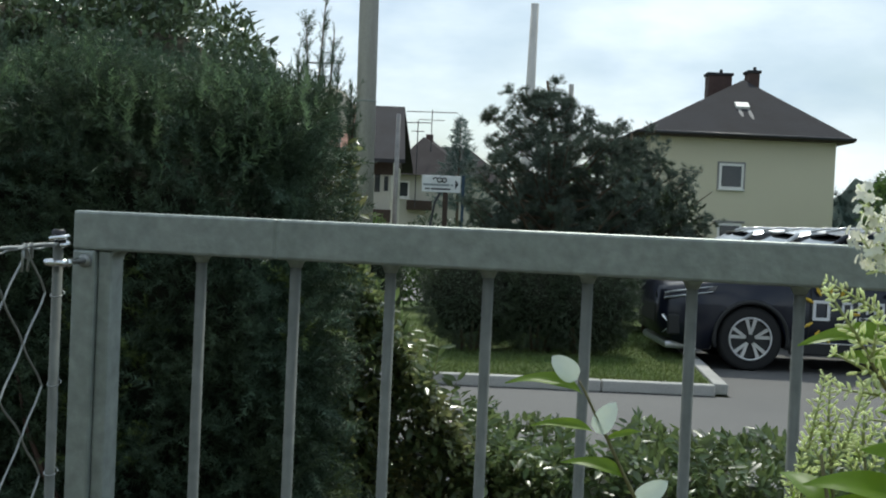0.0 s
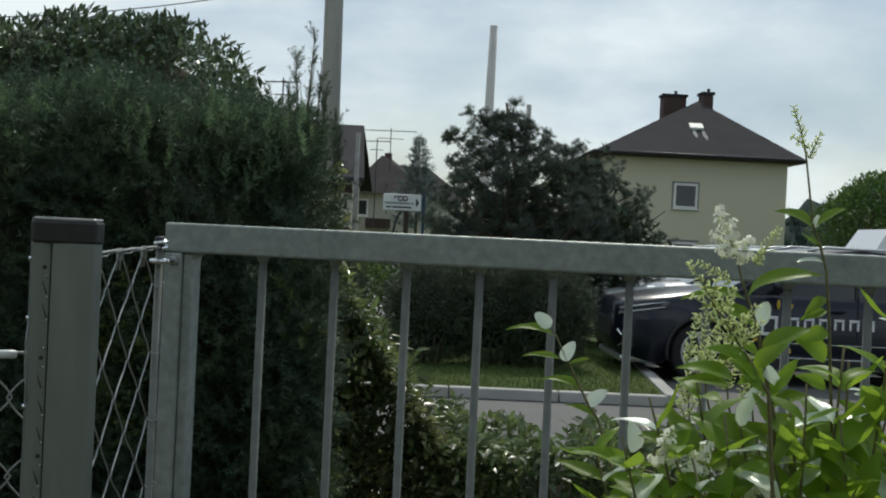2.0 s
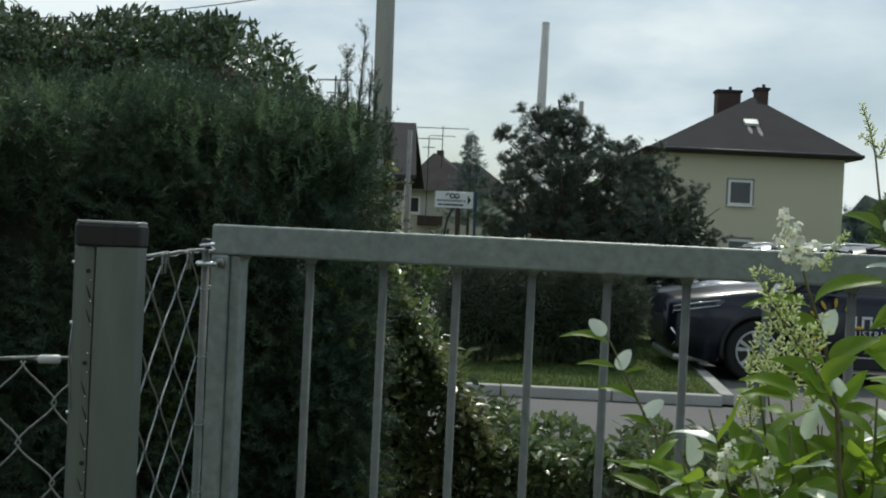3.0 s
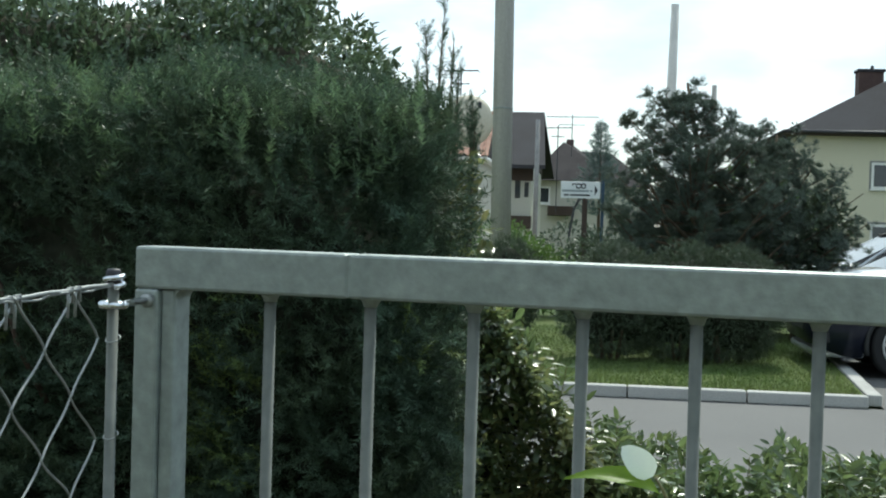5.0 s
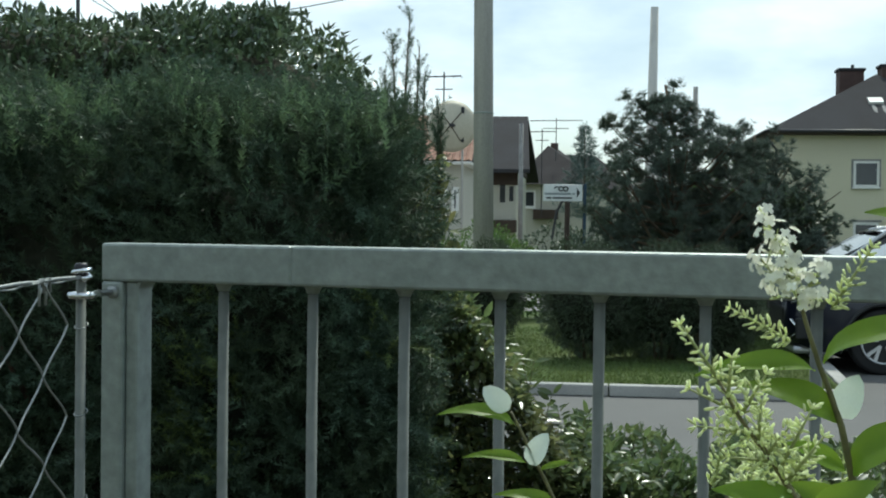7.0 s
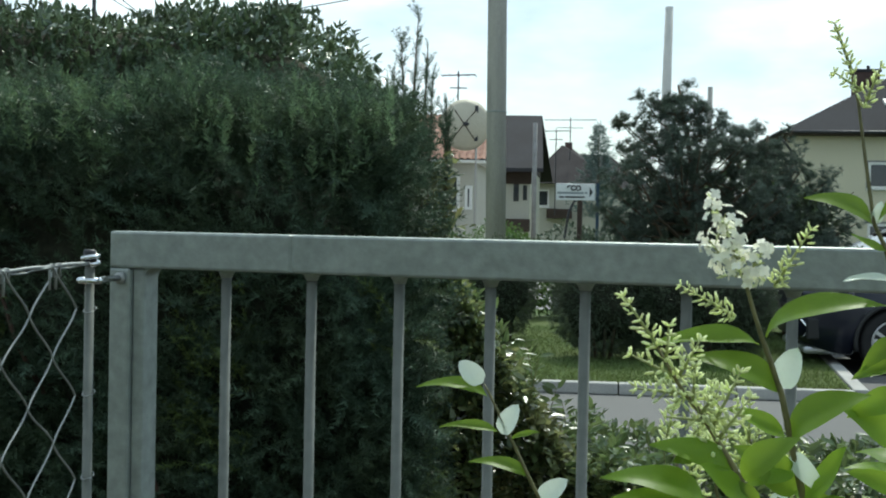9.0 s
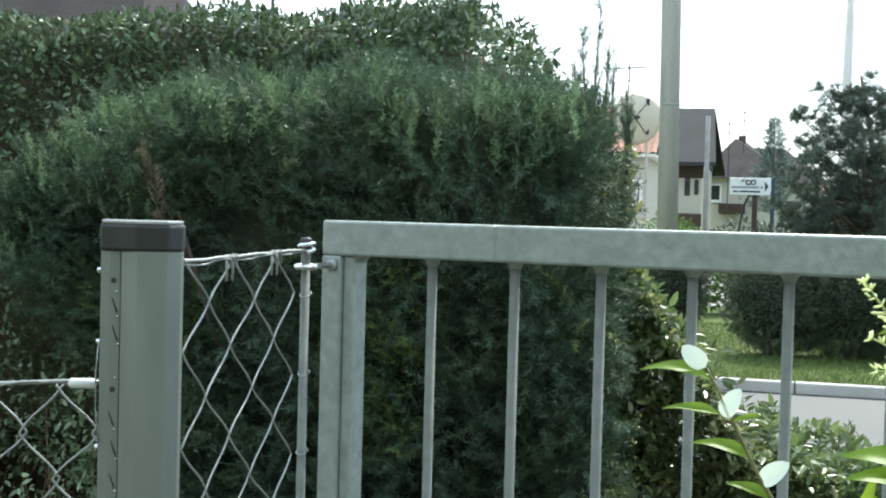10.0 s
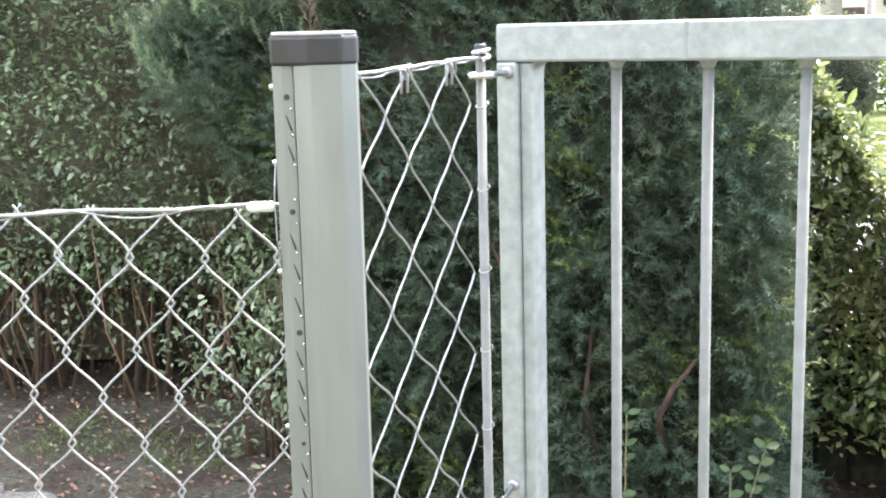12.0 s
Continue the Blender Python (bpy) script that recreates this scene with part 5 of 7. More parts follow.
for dx, ln in ((-0.15, 0.75), (0.22, 0.95)):
    stv = [(dx - 0.05, -0.25, 0.012), (dx + 0.05, -0.25, 0.012), (dx + 0.09, -0.25 - ln * 0.6, 0.012), (dx + 0.04, -0.25 - ln, 0.012), (dx - 0.03, -0.25 - ln * 0.9, 0.012), (dx - 0.07, -0.25 - ln * 0.5, 0.012)]
    st = hull(stv + [(x, y, 0.002) for x, y, z in stv], [(0, 1, 2, 3, 4, 5), (11, 10, 9, 8, 7, 6)] + [(i, (i + 1) % 6, (i + 1) % 6 + 6, i + 6) for i in range(6)])
    part("lime_streak", st, M_STREAK, cream, "pale lime streak below the skylight", tilt_)

# gabled house behind the big pole
ga = thing("house", spot(0, 50), "pale rendered house with a steep dark roof and timber gable", "house")
part("wall", box(-7.2, -2.45, 0, 9, 0, 3.75), M_WHITE_RENDER, ga)
part("gable_cladding", hull([(-2.40, -0.3, 3.76), (-2.40, 9.3, 3.76), (-2.40, 4.5, 5.9), (-2.6, -0.3, 3.76), (-2.6, 9.3, 3.76), (-2.6, 4.5, 5.9)],
                          [(0, 1, 2), (3, 5, 4), (0, 3, 4, 1), (1, 4, 5, 2), (2, 5, 3, 0)]), M_WOOD, ga, "dark timber gable")
part("roof", hull([(-7.9, -1.0, 3.75), (-1.88, -1.0, 3.75), (-2.2, 4.5, 6.3), (-7.9, 4.5, 6.3), (-1.88, 10.0, 3.75), (-7.9, 10.0, 3.75),
                   (-7.9, -1.0, 3.60), (-1.88, -1.0, 3.60), (-2.2, 4.5, 6.13), (-7.9, 4.5, 6.13), (-1.88, 10.0, 3.60), (-7.9, 10.0, 3.60)],
                  [(0, 1, 2, 3), (3, 2, 4, 5), (6, 9, 8, 7), (9, 11, 10, 8), (0, 6, 7, 1), (1, 7, 8, 2), (2, 8, 10, 4), (4, 10, 11, 5), (0, 3, 9, 6), (3, 5, 11, 9)]),
     M_ROOF, ga, "steep dark roof")
part("upper_timber", box(-7.2, -2.38, -0.08, -0.004, 3.15, 3.74), M_WOOD, ga, "dark timber band under the eave")
part("shutter_window", box(-3.10, -2.88, -0.03, 0.02, 2.45, 3.15, 0.01), M_PANE, ga, "narrow dark window")
part("shutter_window", box(-2.72, -2.55, -0.03, 0.02, 2.5, 3.1, 0.01), M_PANE, ga, "narrow dark window")
part("balcony", box(-3.4, -2.40, -0.75, -0.004, 1.25, 1.75, 0.02), M_WOOD, ga, "dark timber balcony")
window(ga, -3.25, -2.7, 0.4, 1.2)

# hipped house further off
gb = thing("house", spot(0, 65), "pale house with a dark brown hipped roof and chimney", "house")
part("wall", box(-3.3, 1.05, 0, 9, 0, 3.72), M_WHITE_RENDER, gb)
part("roof", hull([(-3.5, -0.6, 3.70), (1.25, -0.6, 3.75), (1.6, 9.6, 3.75), (-3.4, 9.6, 3.75), (-1.68, 3.5, 5.95), (-1.2, 6.0, 5.95)],
                  [(0, 1, 4), (1, 2, 5, 4), (2, 3, 5), (3, 0, 4, 5), (0, 3, 2, 1)]), M_ROOF_BROWN, gb, "dark brown hipped roof")
part("chimney", box(-1.55, -1.15, 4.2, 4.8, 5.0, 6.15), M_BRICK, gb)
window(gb, -2.85, -2.2, 2.5, 3.4)
part("balcony", box(-2.3, -1.0, -0.7, -0.004, 1.9, 2.4, 0.02), M_WOOD, gb, "dark balcony")
gc = thing("house", spot(0.8, 78, 0, 20), "brown-roofed house between the trees", "house")
part("wall", box(-2.5, 2.5, 0, 7, 0, 3.9), M_WHITE_RENDER, gc)
part("roof", hull([(-3, -0.6, 3.9), (3, -0.6, 3.9), (3, 7.6, 3.9), (-3, 7.6, 3.9), (-1.5, 3.5, 6.2), (1.5, 3.5, 6.2)],
                  [(0, 1, 5, 4), (1, 2, 5), (2, 3, 4, 5), (3, 0, 4), (0, 3, 2, 1)]), M_ROOF_BROWN, gc, "brown roof")

# house with the red tiled roof and its dish
gd = thing("house", spot(0, 36), "pale house with a red tiled roof beside the pole", "house")
part("wall", box(-9.5, -3.25, 0, 7, 0, 3.30), M_WHITE_RENDER, gd)
part("eave", box(-10.0, -3.0, -0.45, 7.4, 3.24, 3.32, 0.01), M_FRAME, gd)
tiles = bmesh.new()
for r_ in range(9):
    for c_ in range(36):
        x = -10.0 + c_ * 0.195
        y, z = -0.45 + r_ * 0.30, 3.33 + r_ * 0.165
        vs = [tiles.verts.new(p) for p in ((x, y, z + 0.01), (x + 0.095, y, z + 0.055), (x + 0.19, y, z + 0.01), (x + 0.19, y + 0.34, z + 0.185), (x + 0.095, y + 0.34, z + 0.23), (x, y + 0.34, z + 0.185))]
        tiles.faces.new((vs[0], vs[1], vs[4], vs[5]))
        tiles.faces.new((vs[1], vs[2], vs[3], vs[4]))
tl = part("roof_tiling", tiles, M_TILE, gd, "red clay roof tiles")
tagged(tl, kind="stuff")
part("roof", hull([(-10, -0.44, 3.32), (-3.0, -0.44, 3.32), (-3.0, 7.4, 3.32), (-10, 7.4, 3.32), (-10, 2.25, 4.80), (-3.0, 2.25, 4.80)],
                  [(0, 1, 5, 4), (1, 2, 5), (2, 3, 4, 5), (3, 0, 4), (0, 3, 2, 1)]), M_ROOF_BROWN, gd)
window(gd, -4.15, -3.75, 1.9, 2.9)
window(gd, -3.6, -3.38, 1.9, 2.6, sill=False)
dish = thing("satellite_dish", spot(-3.42, 34.0, 0), "large beige satellite dish on a mast, seen from behind", "satellite dish")
db = bmesh.new()
rings = []
for q in range(7):
    rr_ = 0.70 * q / 6
    rings.append([db.verts.new((0.95 * rr_ * math.cos(a), -0.22 + 0.30 * (rr_ / 0.70) ** 2, 4.20 + rr_ * math.sin(a))) for a in np.linspace(0, 2 * math.pi, 33)[:-1]])
for a, b in zip(rings, rings[1:]):
    for i in range(32):
        db.faces.new((a[i], a[(i + 1) % 32], b[(i + 1) % 32], b[i]))
bmesh.ops.remove_doubles(db, verts=db.verts[:], dist=1e-5)
dob = part("reflector", db, M_DISH, dish, smooth=True)
sol = dob.modifiers.new("thickness", "SOLIDIFY")
sol.thickness = 0.02
for a0 in (0.8, 2.3, 3.9, 5.4):
    part("strut", tube([(0, -0.27, 4.20), (0.42 * math.cos(a0), -0.13, 4.20 + 0.52 * math.sin(a0))], 0.015, 6), M_WOOD, dish, "dark strut")
part("mast", tube([(0.30, 0.1, 0), (0.30, 0.1, 4.75)], 0.030, 10), M_POLE, dish, smooth=True)
part("mount", box(0.27, 0.36, -0.10, 0.02, 3.75, 4.72, 0.01), M_METAL_DARK, dish, "dark upright mount")
part("hub", tube([(0.0, -0.30, 4.20), (0.34, 0.05, 4.20)], 0.05, 8), M_METAL_DARK, dish)


def antenna(sx, sy, z0, z1, w, n=5):
    ob = thing("antenna", spot(sx, sy), "thin dark television antenna on a roof mast", "antenna")
    part("mast", tube([(0, 0, z0), (0, 0, z1)], 0.025, 6), M_METAL_DARK, ob)
    part("boom", tube([(-w, 0, z1 - 0.15), (w, 0, z1 - 0.12)], 0.022, 6), M_METAL_DARK, ob)
    for i in range(n):
        x = -w + 2 * w * i / (n - 1)
        part("element", tube([(x, -0.35, z1 - 0.14), (x, 0.35, z1 - 0.14)], 0.012, 5), M_METAL_DARK, ob)
    part("boom", tube([(-w * 0.5, 0, z1 - 0.55), (w * 0.5, 0, z1 - 0.55)], 0.018, 6), M_METAL_DARK, ob)


antenna(-4.3, 40.0, 3.0, 6.42, 0.55)
antenna(-1.2, 66.0, 5.0, 7.25, 1.35, 9)
antenna(-1.75, 60.0, 2.0, 6.2, 0.62)

# house behind the tall hedge, only its roof in view
ge = thing("house", spot(-15.2, 17.5, 0, 8), "house with a dark roof behind the tall hedge", "house")
part("wall", box(-5, 5, 0, 8, 0, 3.5), M_WHITE_RENDER, ge)
part("roof", hull([(-5.6, -0.6, 3.5), (5.9, -0.6, 3.2), (5.9, 8.6, 3.2), (-5.6, 8.6, 3.5), (-5.0, 4, 6.7), (3.9, 4, 6.7)],
                  [(0, 1, 5, 4), (1, 2, 5), (2, 3, 4, 5), (3, 0, 4), (0, 3, 2, 1)]), M_ROOF_BROWN, ge, "dark brown roof")


# ---- trees and shrubs across the street ----
def blob_points(n, c, rad, shell=0.55, squash=1.0):
    d = unit(rng.normal(size=(n, 3)))
    r = shell + (1 - shell) * rng.random(n) ** 0.6
    r = r * (1 + 0.18 * wobble(d, 3.1, c[0]) + 0.10 * wobble(d, 7.0, c[1]))
    return np.array(c) + d * r[:, None] * np.array(rad), d


def leafy_tree(name, m, h_trunk, r_trunk, blobs, n, size, TV, TF, leaf_mat, label, category="tree", tilt=0.8, seed=0, shell=0.55):
    """Trunk, limbs to each mass of the crown, and leaves in uneven masses."""
    ob = thing(name, m, label, category)
    r = random.Random(seed)
    part("trunk", tube([(0, 0, 0), (r.uniform(-0.05, 0.05), 0, h_trunk * 0.5), (r.uniform(-0.1, 0.1), 0, h_trunk)], [r_trunk, r_trunk * 0.8, r_trunk * 0.6], 10), M_BARK, ob, smooth=True)
    P, D = [], []
    vol = sum(b[3] * b[5] for b in blobs)
    for bx, by, bz, ax, ay, az in blobs:
        part("limb", tube([(0, 0, h_trunk * 0.55), (bx * 0.5, by * 0.5, (h_trunk * 0.55 + bz) / 2), (bx, by, bz + az * 0.3)], [r_trunk * 0.5, r_trunk * 0.35, r_trunk * 0.12], 7), M_BARK, ob, smooth=True)
        p, d = blob_points(int(n * ax * az / vol), (bx, by, bz), (ax, ay, az), shell)
        P.append(p)
        D.append(d)
    P, D = np.concatenate(P), np.concatenate(D)
    k = P[:, 2] > 0.05
    scatter("crown", P[k], D[k] + np.array([0, 0, 0.3]), size, TV, TF, leaf_mat, ob, tilt)
    return ob


# the pine: whorled branches with tufts
def pine(m, height, spread, label, count=46, seed=3, lean=0.0):
    ob = thing("pine_tree", m, label, "tree")
    r = random.Random(seed)
    part("trunk", tube([(0, 0, 0), (0.05, 0, height * 0.5), (lean, 0, height)], [0.09, 0.06, 0.015], 10), M_BARK, ob, smooth=True)
    P, D = [], []
    for i in range(count):
        f = (i + 0.5) / count
        z = height * (0.16 + 0.80 * f)
        a = i * 2.4 + r.uniform(-0.3, 0.3)
        ln = spread * (1 - f ** 2.7) * r.uniform(0.7, 1.12) + 0.12
        rise = ln * r.uniform(0.25, 0.6) + (0.35 * r.random() if i % 4 == 0 else 0)
        base = Vector((lean * f, 0, z - 0.1))
        tip = base + Vector((math.cos(a) * ln, math.sin(a) * ln * 0.8, rise))
        mid = base.lerp(tip, 0.55) + Vector((0, 0, -0.12 * ln))
        part("branch", tube([base, mid, tip], [0.025 * (1.2 - f), 0.016 * (1.2 - f), 0.006], 6), M_BARK, ob)
        for c in range(int(4 + 6 * ln)):
            g = r.uniform(0.10, 1.0) ** 0.55
            clump = (base.lerp(mid, g * 2) if g < 0.5 else mid.lerp(tip, g * 2 - 1)) + Vector((r.gauss(0, 0.075), r.gauss(0, 0.075), r.gauss(0.05, 0.055))) * (0.5 + 0.6 * ln)
            for k in range(9):
                P.append(clump + Vector((r.gauss(0, 0.034), r.gauss(0, 0.034), r.gauss(0, 0.026))))
                D.append((math.cos(a) * 0.5, math.sin(a) * 0.5, 0.8))
    scatter("foliage", np.array(P), np.array(D), 0.082, TUFT_V, TUFT_F, M_PINE, ob, 0.35)
    return ob


pine(spot(1.42, 16.2, 0.085), 3.2, 1.2, "dark green pine tree with upright branches on the lawn", 100, 3, -0.25)
pine(spot(1.25, 16.9, 0.085), 2.0, 0.85, "lower dark green pine behind the tall one", 60, 21, -0.1)
pine(spot(2.25, 16.6, 0.085), 2.6, 1.2, "dark green pine beside a taller one", 74, 9, 0.1)
leafy_tree("shrub", spot(2.60, 16.4, 0.085), 0.5, 0.04, [(0, 0, 1.1, 0.55, 0.5, 0.75), (0.35, 0, 1.45, 0.35, 0.35, 0.40), (-0.3, 0.1, 1.2, 0.5, 0.4, 0.5)], 2400, 0.10, LEAF_V, LEAF_F, M_DARK_SHRUB,
           "dark rounded evergreen shrub beside the pines", "shrub", seed=5)


def clipped_shrub(sx, sy, rx_, rz_, n, label, seed, gap=0.30):
    """A rounded dark shrub on several bare stems."""
    ob = thing("clipped_shrub", spot(sx, sy, 0.085), label, "shrub")
    r = random.Random(seed)
    for i in range(7):
        a = r.uniform(0, 6.28)
        part("stem", tube([(0.12 * math.cos(a), 0.1 * math.sin(a), -0.02), (rx_ * 0.35 * math.cos(a), 0.3 * math.sin(a), gap + 0.2)], [0.022, 0.012], 6), M_BARK, ob)
    P, D = blob_points(n, (0, 0, gap + rz_ * 0.78), (rx_, rx_ * 0.85, rz_), 0.72)
    k = P[:, 2] > gap * (0.45 + 0.5 * rng.random(n))
    scatter("foliage", P[k], D[k], 0.075, SPRIG_V, SPRIG_F, M_DARK_SHRUB, ob, 0.6)
    # dark ball within the leaves, coloured for the shade inside the shrub
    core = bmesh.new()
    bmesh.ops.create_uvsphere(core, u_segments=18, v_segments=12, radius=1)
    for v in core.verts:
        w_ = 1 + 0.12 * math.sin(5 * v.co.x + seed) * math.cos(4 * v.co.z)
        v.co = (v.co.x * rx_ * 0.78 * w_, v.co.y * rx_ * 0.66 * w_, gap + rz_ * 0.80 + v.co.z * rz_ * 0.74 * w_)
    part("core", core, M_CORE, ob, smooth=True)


clipped_shrub(0.26, 13.1, 0.54, 0.60, 5200, "dark clipped evergreen shrub on bare stems", 1, 0.12)
clipped_shrub(0.98, 13.3, 0.60, 0.62, 5600, "dark clipped evergreen shrub beside another", 2, 0.10)
clipped_shrub(1.46, 13.2, 0.56, 0.60, 5400, "dark clipped evergreen shrub at the end of the group", 3, 0.10)
clipped_shrub(-0.95, 14.9, 0.42, 0.60, 3600, "small dark clipped shrub near the pole", 4, 0.12)

# loose bushes along the back of the lawn
for i, (sx, sy, w, h, m_, nn) in enumerate(((-1.1, 18.6, 0.8, 0.62, M_TREE, 2600), (-2.4, 18.4, 0.9, 0.70, M_TREE, 2600), (0.2, 19.0, 0.8, 0.66, M_DARK_SHRUB, 2400),
                                           (1.4, 18.8, 0.9, 0.62, M_TREE, 2600), (2.6, 19.2, 0.8, 0.60, M_DARK_SHRUB, 2000), (-0.4, 27.0, 0.9, 0.75, M_DARK_SHRUB, 2000),
                                           (-2.2, 30.0, 0.8, 0.8, M_TREE, 1600), (4.6, 30.0, 1.0, 0.75, M_DARK_SHRUB, 1600), (-4.2, 19.5, 1.2, 0.7, M_TREE, 2000))):
    leafy_tree("bush", spot(sx, sy, 0.06), 0.4, 0.03, [(0, 0, h, w, 0.6, h), (w * 0.5, 0.1, h * 0.9, w * 0.6, 0.5, h * 0.8)], nn, 0.085, LEAF_V, LEAF_F, m_,
               "loose green bush behind the lawn", "bush", seed=i)

# broadleaf trees behind the parked cars, and the spruce
leafy_tree("tree", spot(14.9, 40), 1.8, 0.14, [(0, 0, 2.8, 1.3, 1.2, 1.4), (1.1, 0, 2.3, 1.0, 1.0, 1.1), (-0.9, 0.2, 2.3, 0.9, 0.9, 1.1), (0.3, 0, 3.6, 0.8, 0.8, 0.7)], 5200, 0.17, LEAF_V, LEAF_F, M_TREE,
           "green broadleaf tree beside the cream house", seed=11)
leafy_tree("tree", spot(17.8, 44), 1.6, 0.14, [(0, 0, 2.3, 1.5, 1.2, 1.3), (1.4, 0, 2.0, 1.2, 1.0, 1.0)], 3600, 0.18, LEAF_V, LEAF_F, M_TREE, "green broadleaf tree behind the parking area", seed=12)
leafy_tree("tree", spot(4.6, 38), 1.6, 0.14, [(0, 0, 2.3, 1.3, 1.2, 1.2), (1.2, 0, 1.9, 1.0, 1.0, 1.0), (-1.2, 0, 2.0, 1.0, 1.0, 1.0)], 3800, 0.17, LEAF_V, LEAF_F, M_TREE, "green tree behind the pines", seed=13)
sprp, sprd = [], []
for i in range(150):
    r = random.Random(3000 + i)
    z = (i + 0.5) / 150
    a = i * 2.4 + r.uniform(-0.4, 0.4)
    reach = (1 - z) ** 0.9 * 1.35 * r.uniform(0.55, 1.15) + 0.08
    for k in range(int(6 + 12 * reach)):
        f = r.uniform(0.15, 1.0)
        sprp.append((reach * f * math.cos(a) + r.gauss(0, 0.04), reach * f * math.sin(a) + r.gauss(0, 0.04), 1.9 + 4.0 * z + 0.28 * reach * f * f - 0.10 * reach * f + r.gauss(0, 0.03)))
        sprd.append((math.cos(a), math.sin(a), 0.35))
spruce = thing("spruce_tree", spot(0.28, 55), "blue-green spruce tree between the houses", "tree")
part("trunk", tube([(0, 0, 0), (0, 0, 5.85)], [0.09, 0.012], 8), M_BARK, spruce)
scatter("foliage", np.array(sprp), np.array(sprd), 0.24, SPRIG_V * np.array([1, 1.2, 0.9]), SPRIG_F, M_SPRUCE, spruce, 0.45)

# ---- far wooded hill and distant tree line ----
hill = thing("wooded_hill", spot(0, 0), "far wooded hill, blue-green in the haze", "hill", kind="structure")
hb = bmesh.new()
prev = None
for i in range(120):
    x = 60 + i * 3.2
    z = 21.5 + 9 * smoothstep(70, 260, x) + 1.6 * math.sin(i * 1.7) * math.sin(i * 0.61) + 0.8 * math.sin(i * 4.3) - 22 * (1 - smoothstep(60, 125, x))
    row = [hb.verts.new((x, 285, -1)), hb.verts.new((x + 0.6 * math.sin(i * 2.2), 297, z * 0.6)), hb.verts.new((x, 305, max(z, 0.5)))]
    if prev:
        hb.faces.new((prev[0], row[0], row[1], prev[1]))
        hb.faces.new((prev[1], row[1], row[2], prev[2]))
    prev = row
part("slope", hb, M_FOREST, hill)
nf = 2600
fx = rng.uniform(62, 430, nf)
fz_ = np.array([21.5 + 9 * smoothstep(70, 260, x) - 22 * (1 - smoothstep(60, 125, x)) for x in fx])
fu = rng.random(nf)
fp = np.stack([fx, 284 + 20 * fu, np.maximum(fz_ * fu, 0.0) + rng.normal(0, 0.6, nf)], 1)
scatter("forest", fp, np.tile((0, 0, 1.0), (nf, 1)), 4.2, TUFT_V * np.array([1, 0.45, 0.45]), TUFT_F, M_FOREST, hill, 0.15)
line = thing("tree_line", spot(0, 0), "distant line of trees behind the houses", "trees", kind="stuff")
nt_ = 9000
tx = rng.uniform(-90, 60, nt_)
tz = (2.0 + 1.1 * np.sin(tx * 0.31) * np.sin(tx * 0.13 + 1)) * rng.random(nt_) ** 0.7
scatter("wood", np.stack([tx, rng.uniform(92, 100, nt_), tz], 1), np.tile((0, 0, 1.0), (nt_, 1)), 0.75, LEAF_V, LEAF_F, M_FOREST, line, 0.9)


# ---- flowering privet in front of the gate ----
shrub = thing("flowering_privet", pose(0.72, -0.50, 0), "flowering privet shrub with fresh green leaves and white blossom", "shrub")
SO = Vector((0.72, -0.50, 0))


def blade(curve, fold, wide, blunt=0.8):
    """A privet leaf along x, length 1: bowed, folded at the midrib; a low blunt rounds its ends."""
    bm = bmesh.new()
    grid = []
    n = 10
    for i in range(n + 1):
        f = i / n
        half = wide * (math.sin(math.pi * f ** 0.85) ** blunt) * (1 - 0.15 * f) if 0 < i < n else 0.004
        row = []
        for s in (-1, -0.5, 0, 0.5, 1):
            z = -curve * (f - 0.25) ** 2 * 1.6 + fold * abs(s) * half + 0.012 * math.sin(f * 9 + s)
            row.append(bm.verts.new((f, s * half, z)))
        grid.append(row)
    for a, b in zip(grid, grid[1:]):
        for k in range(4):
            bm.faces.new((a[k], b[k], b[k + 1], a[k + 1]))
    me = bpy.data.meshes.new("leaf")
    bm.to_mesh(me)
    bm.free()
    me.materials.append(M_SHRUB_LEAF)
    me.polygons.foreach_set("use_smooth", [True] * len(me.polygons))
    return me


BLADES = [blade(0.25, 0.30, 0.20), blade(0.45, 0.22, 0.23), blade(0.08, 0.40, 0.19), blade(-0.15, 0.25, 0.22)]


PALE = blade(0.20, 0.34, 0.19, 0.5)
PALE.materials.clear()
PALE.materials.append(M_PALE_LEAF)
BLADES.append(PALE)


def leaf(base, tip, up=(0, 0, 1), kind=0, wide=1.0):
    """One leaf from base to tip, its upper side towards up."""
    base, tip = Vector(base), Vector(tip)
    ax = tip - base
    ln = ax.length
    x = ax.normalized()
    y = Vector(up).cross(x).normalized()
    z = x.cross(y)
    m = Matrix((x, y, z)).transposed().to_4x4()
    m.translation = base - SO
    child("leaf", BLADES[kind], shrub, m=m @ Matrix.Diagonal((ln, ln * wide, ln, 1)))


def stem(pts, r0, r1):
    pts = [Vector(p) - SO for p in pts]
    radii = [r0 + (r1 - r0) * i / (len(pts) - 1) for i in range(len(pts))]
    part("stem", tube(pts, radii, 8), M_STEM, shrub, smooth=True)


def bezier(a, b, c, n):
    a, b, c = Vector(a), Vector(b), Vector(c)
    return [a * (1 - f) ** 2 + b * 2 * f * (1 - f) + c * f * f for f in np.linspace(0, 1, n)]


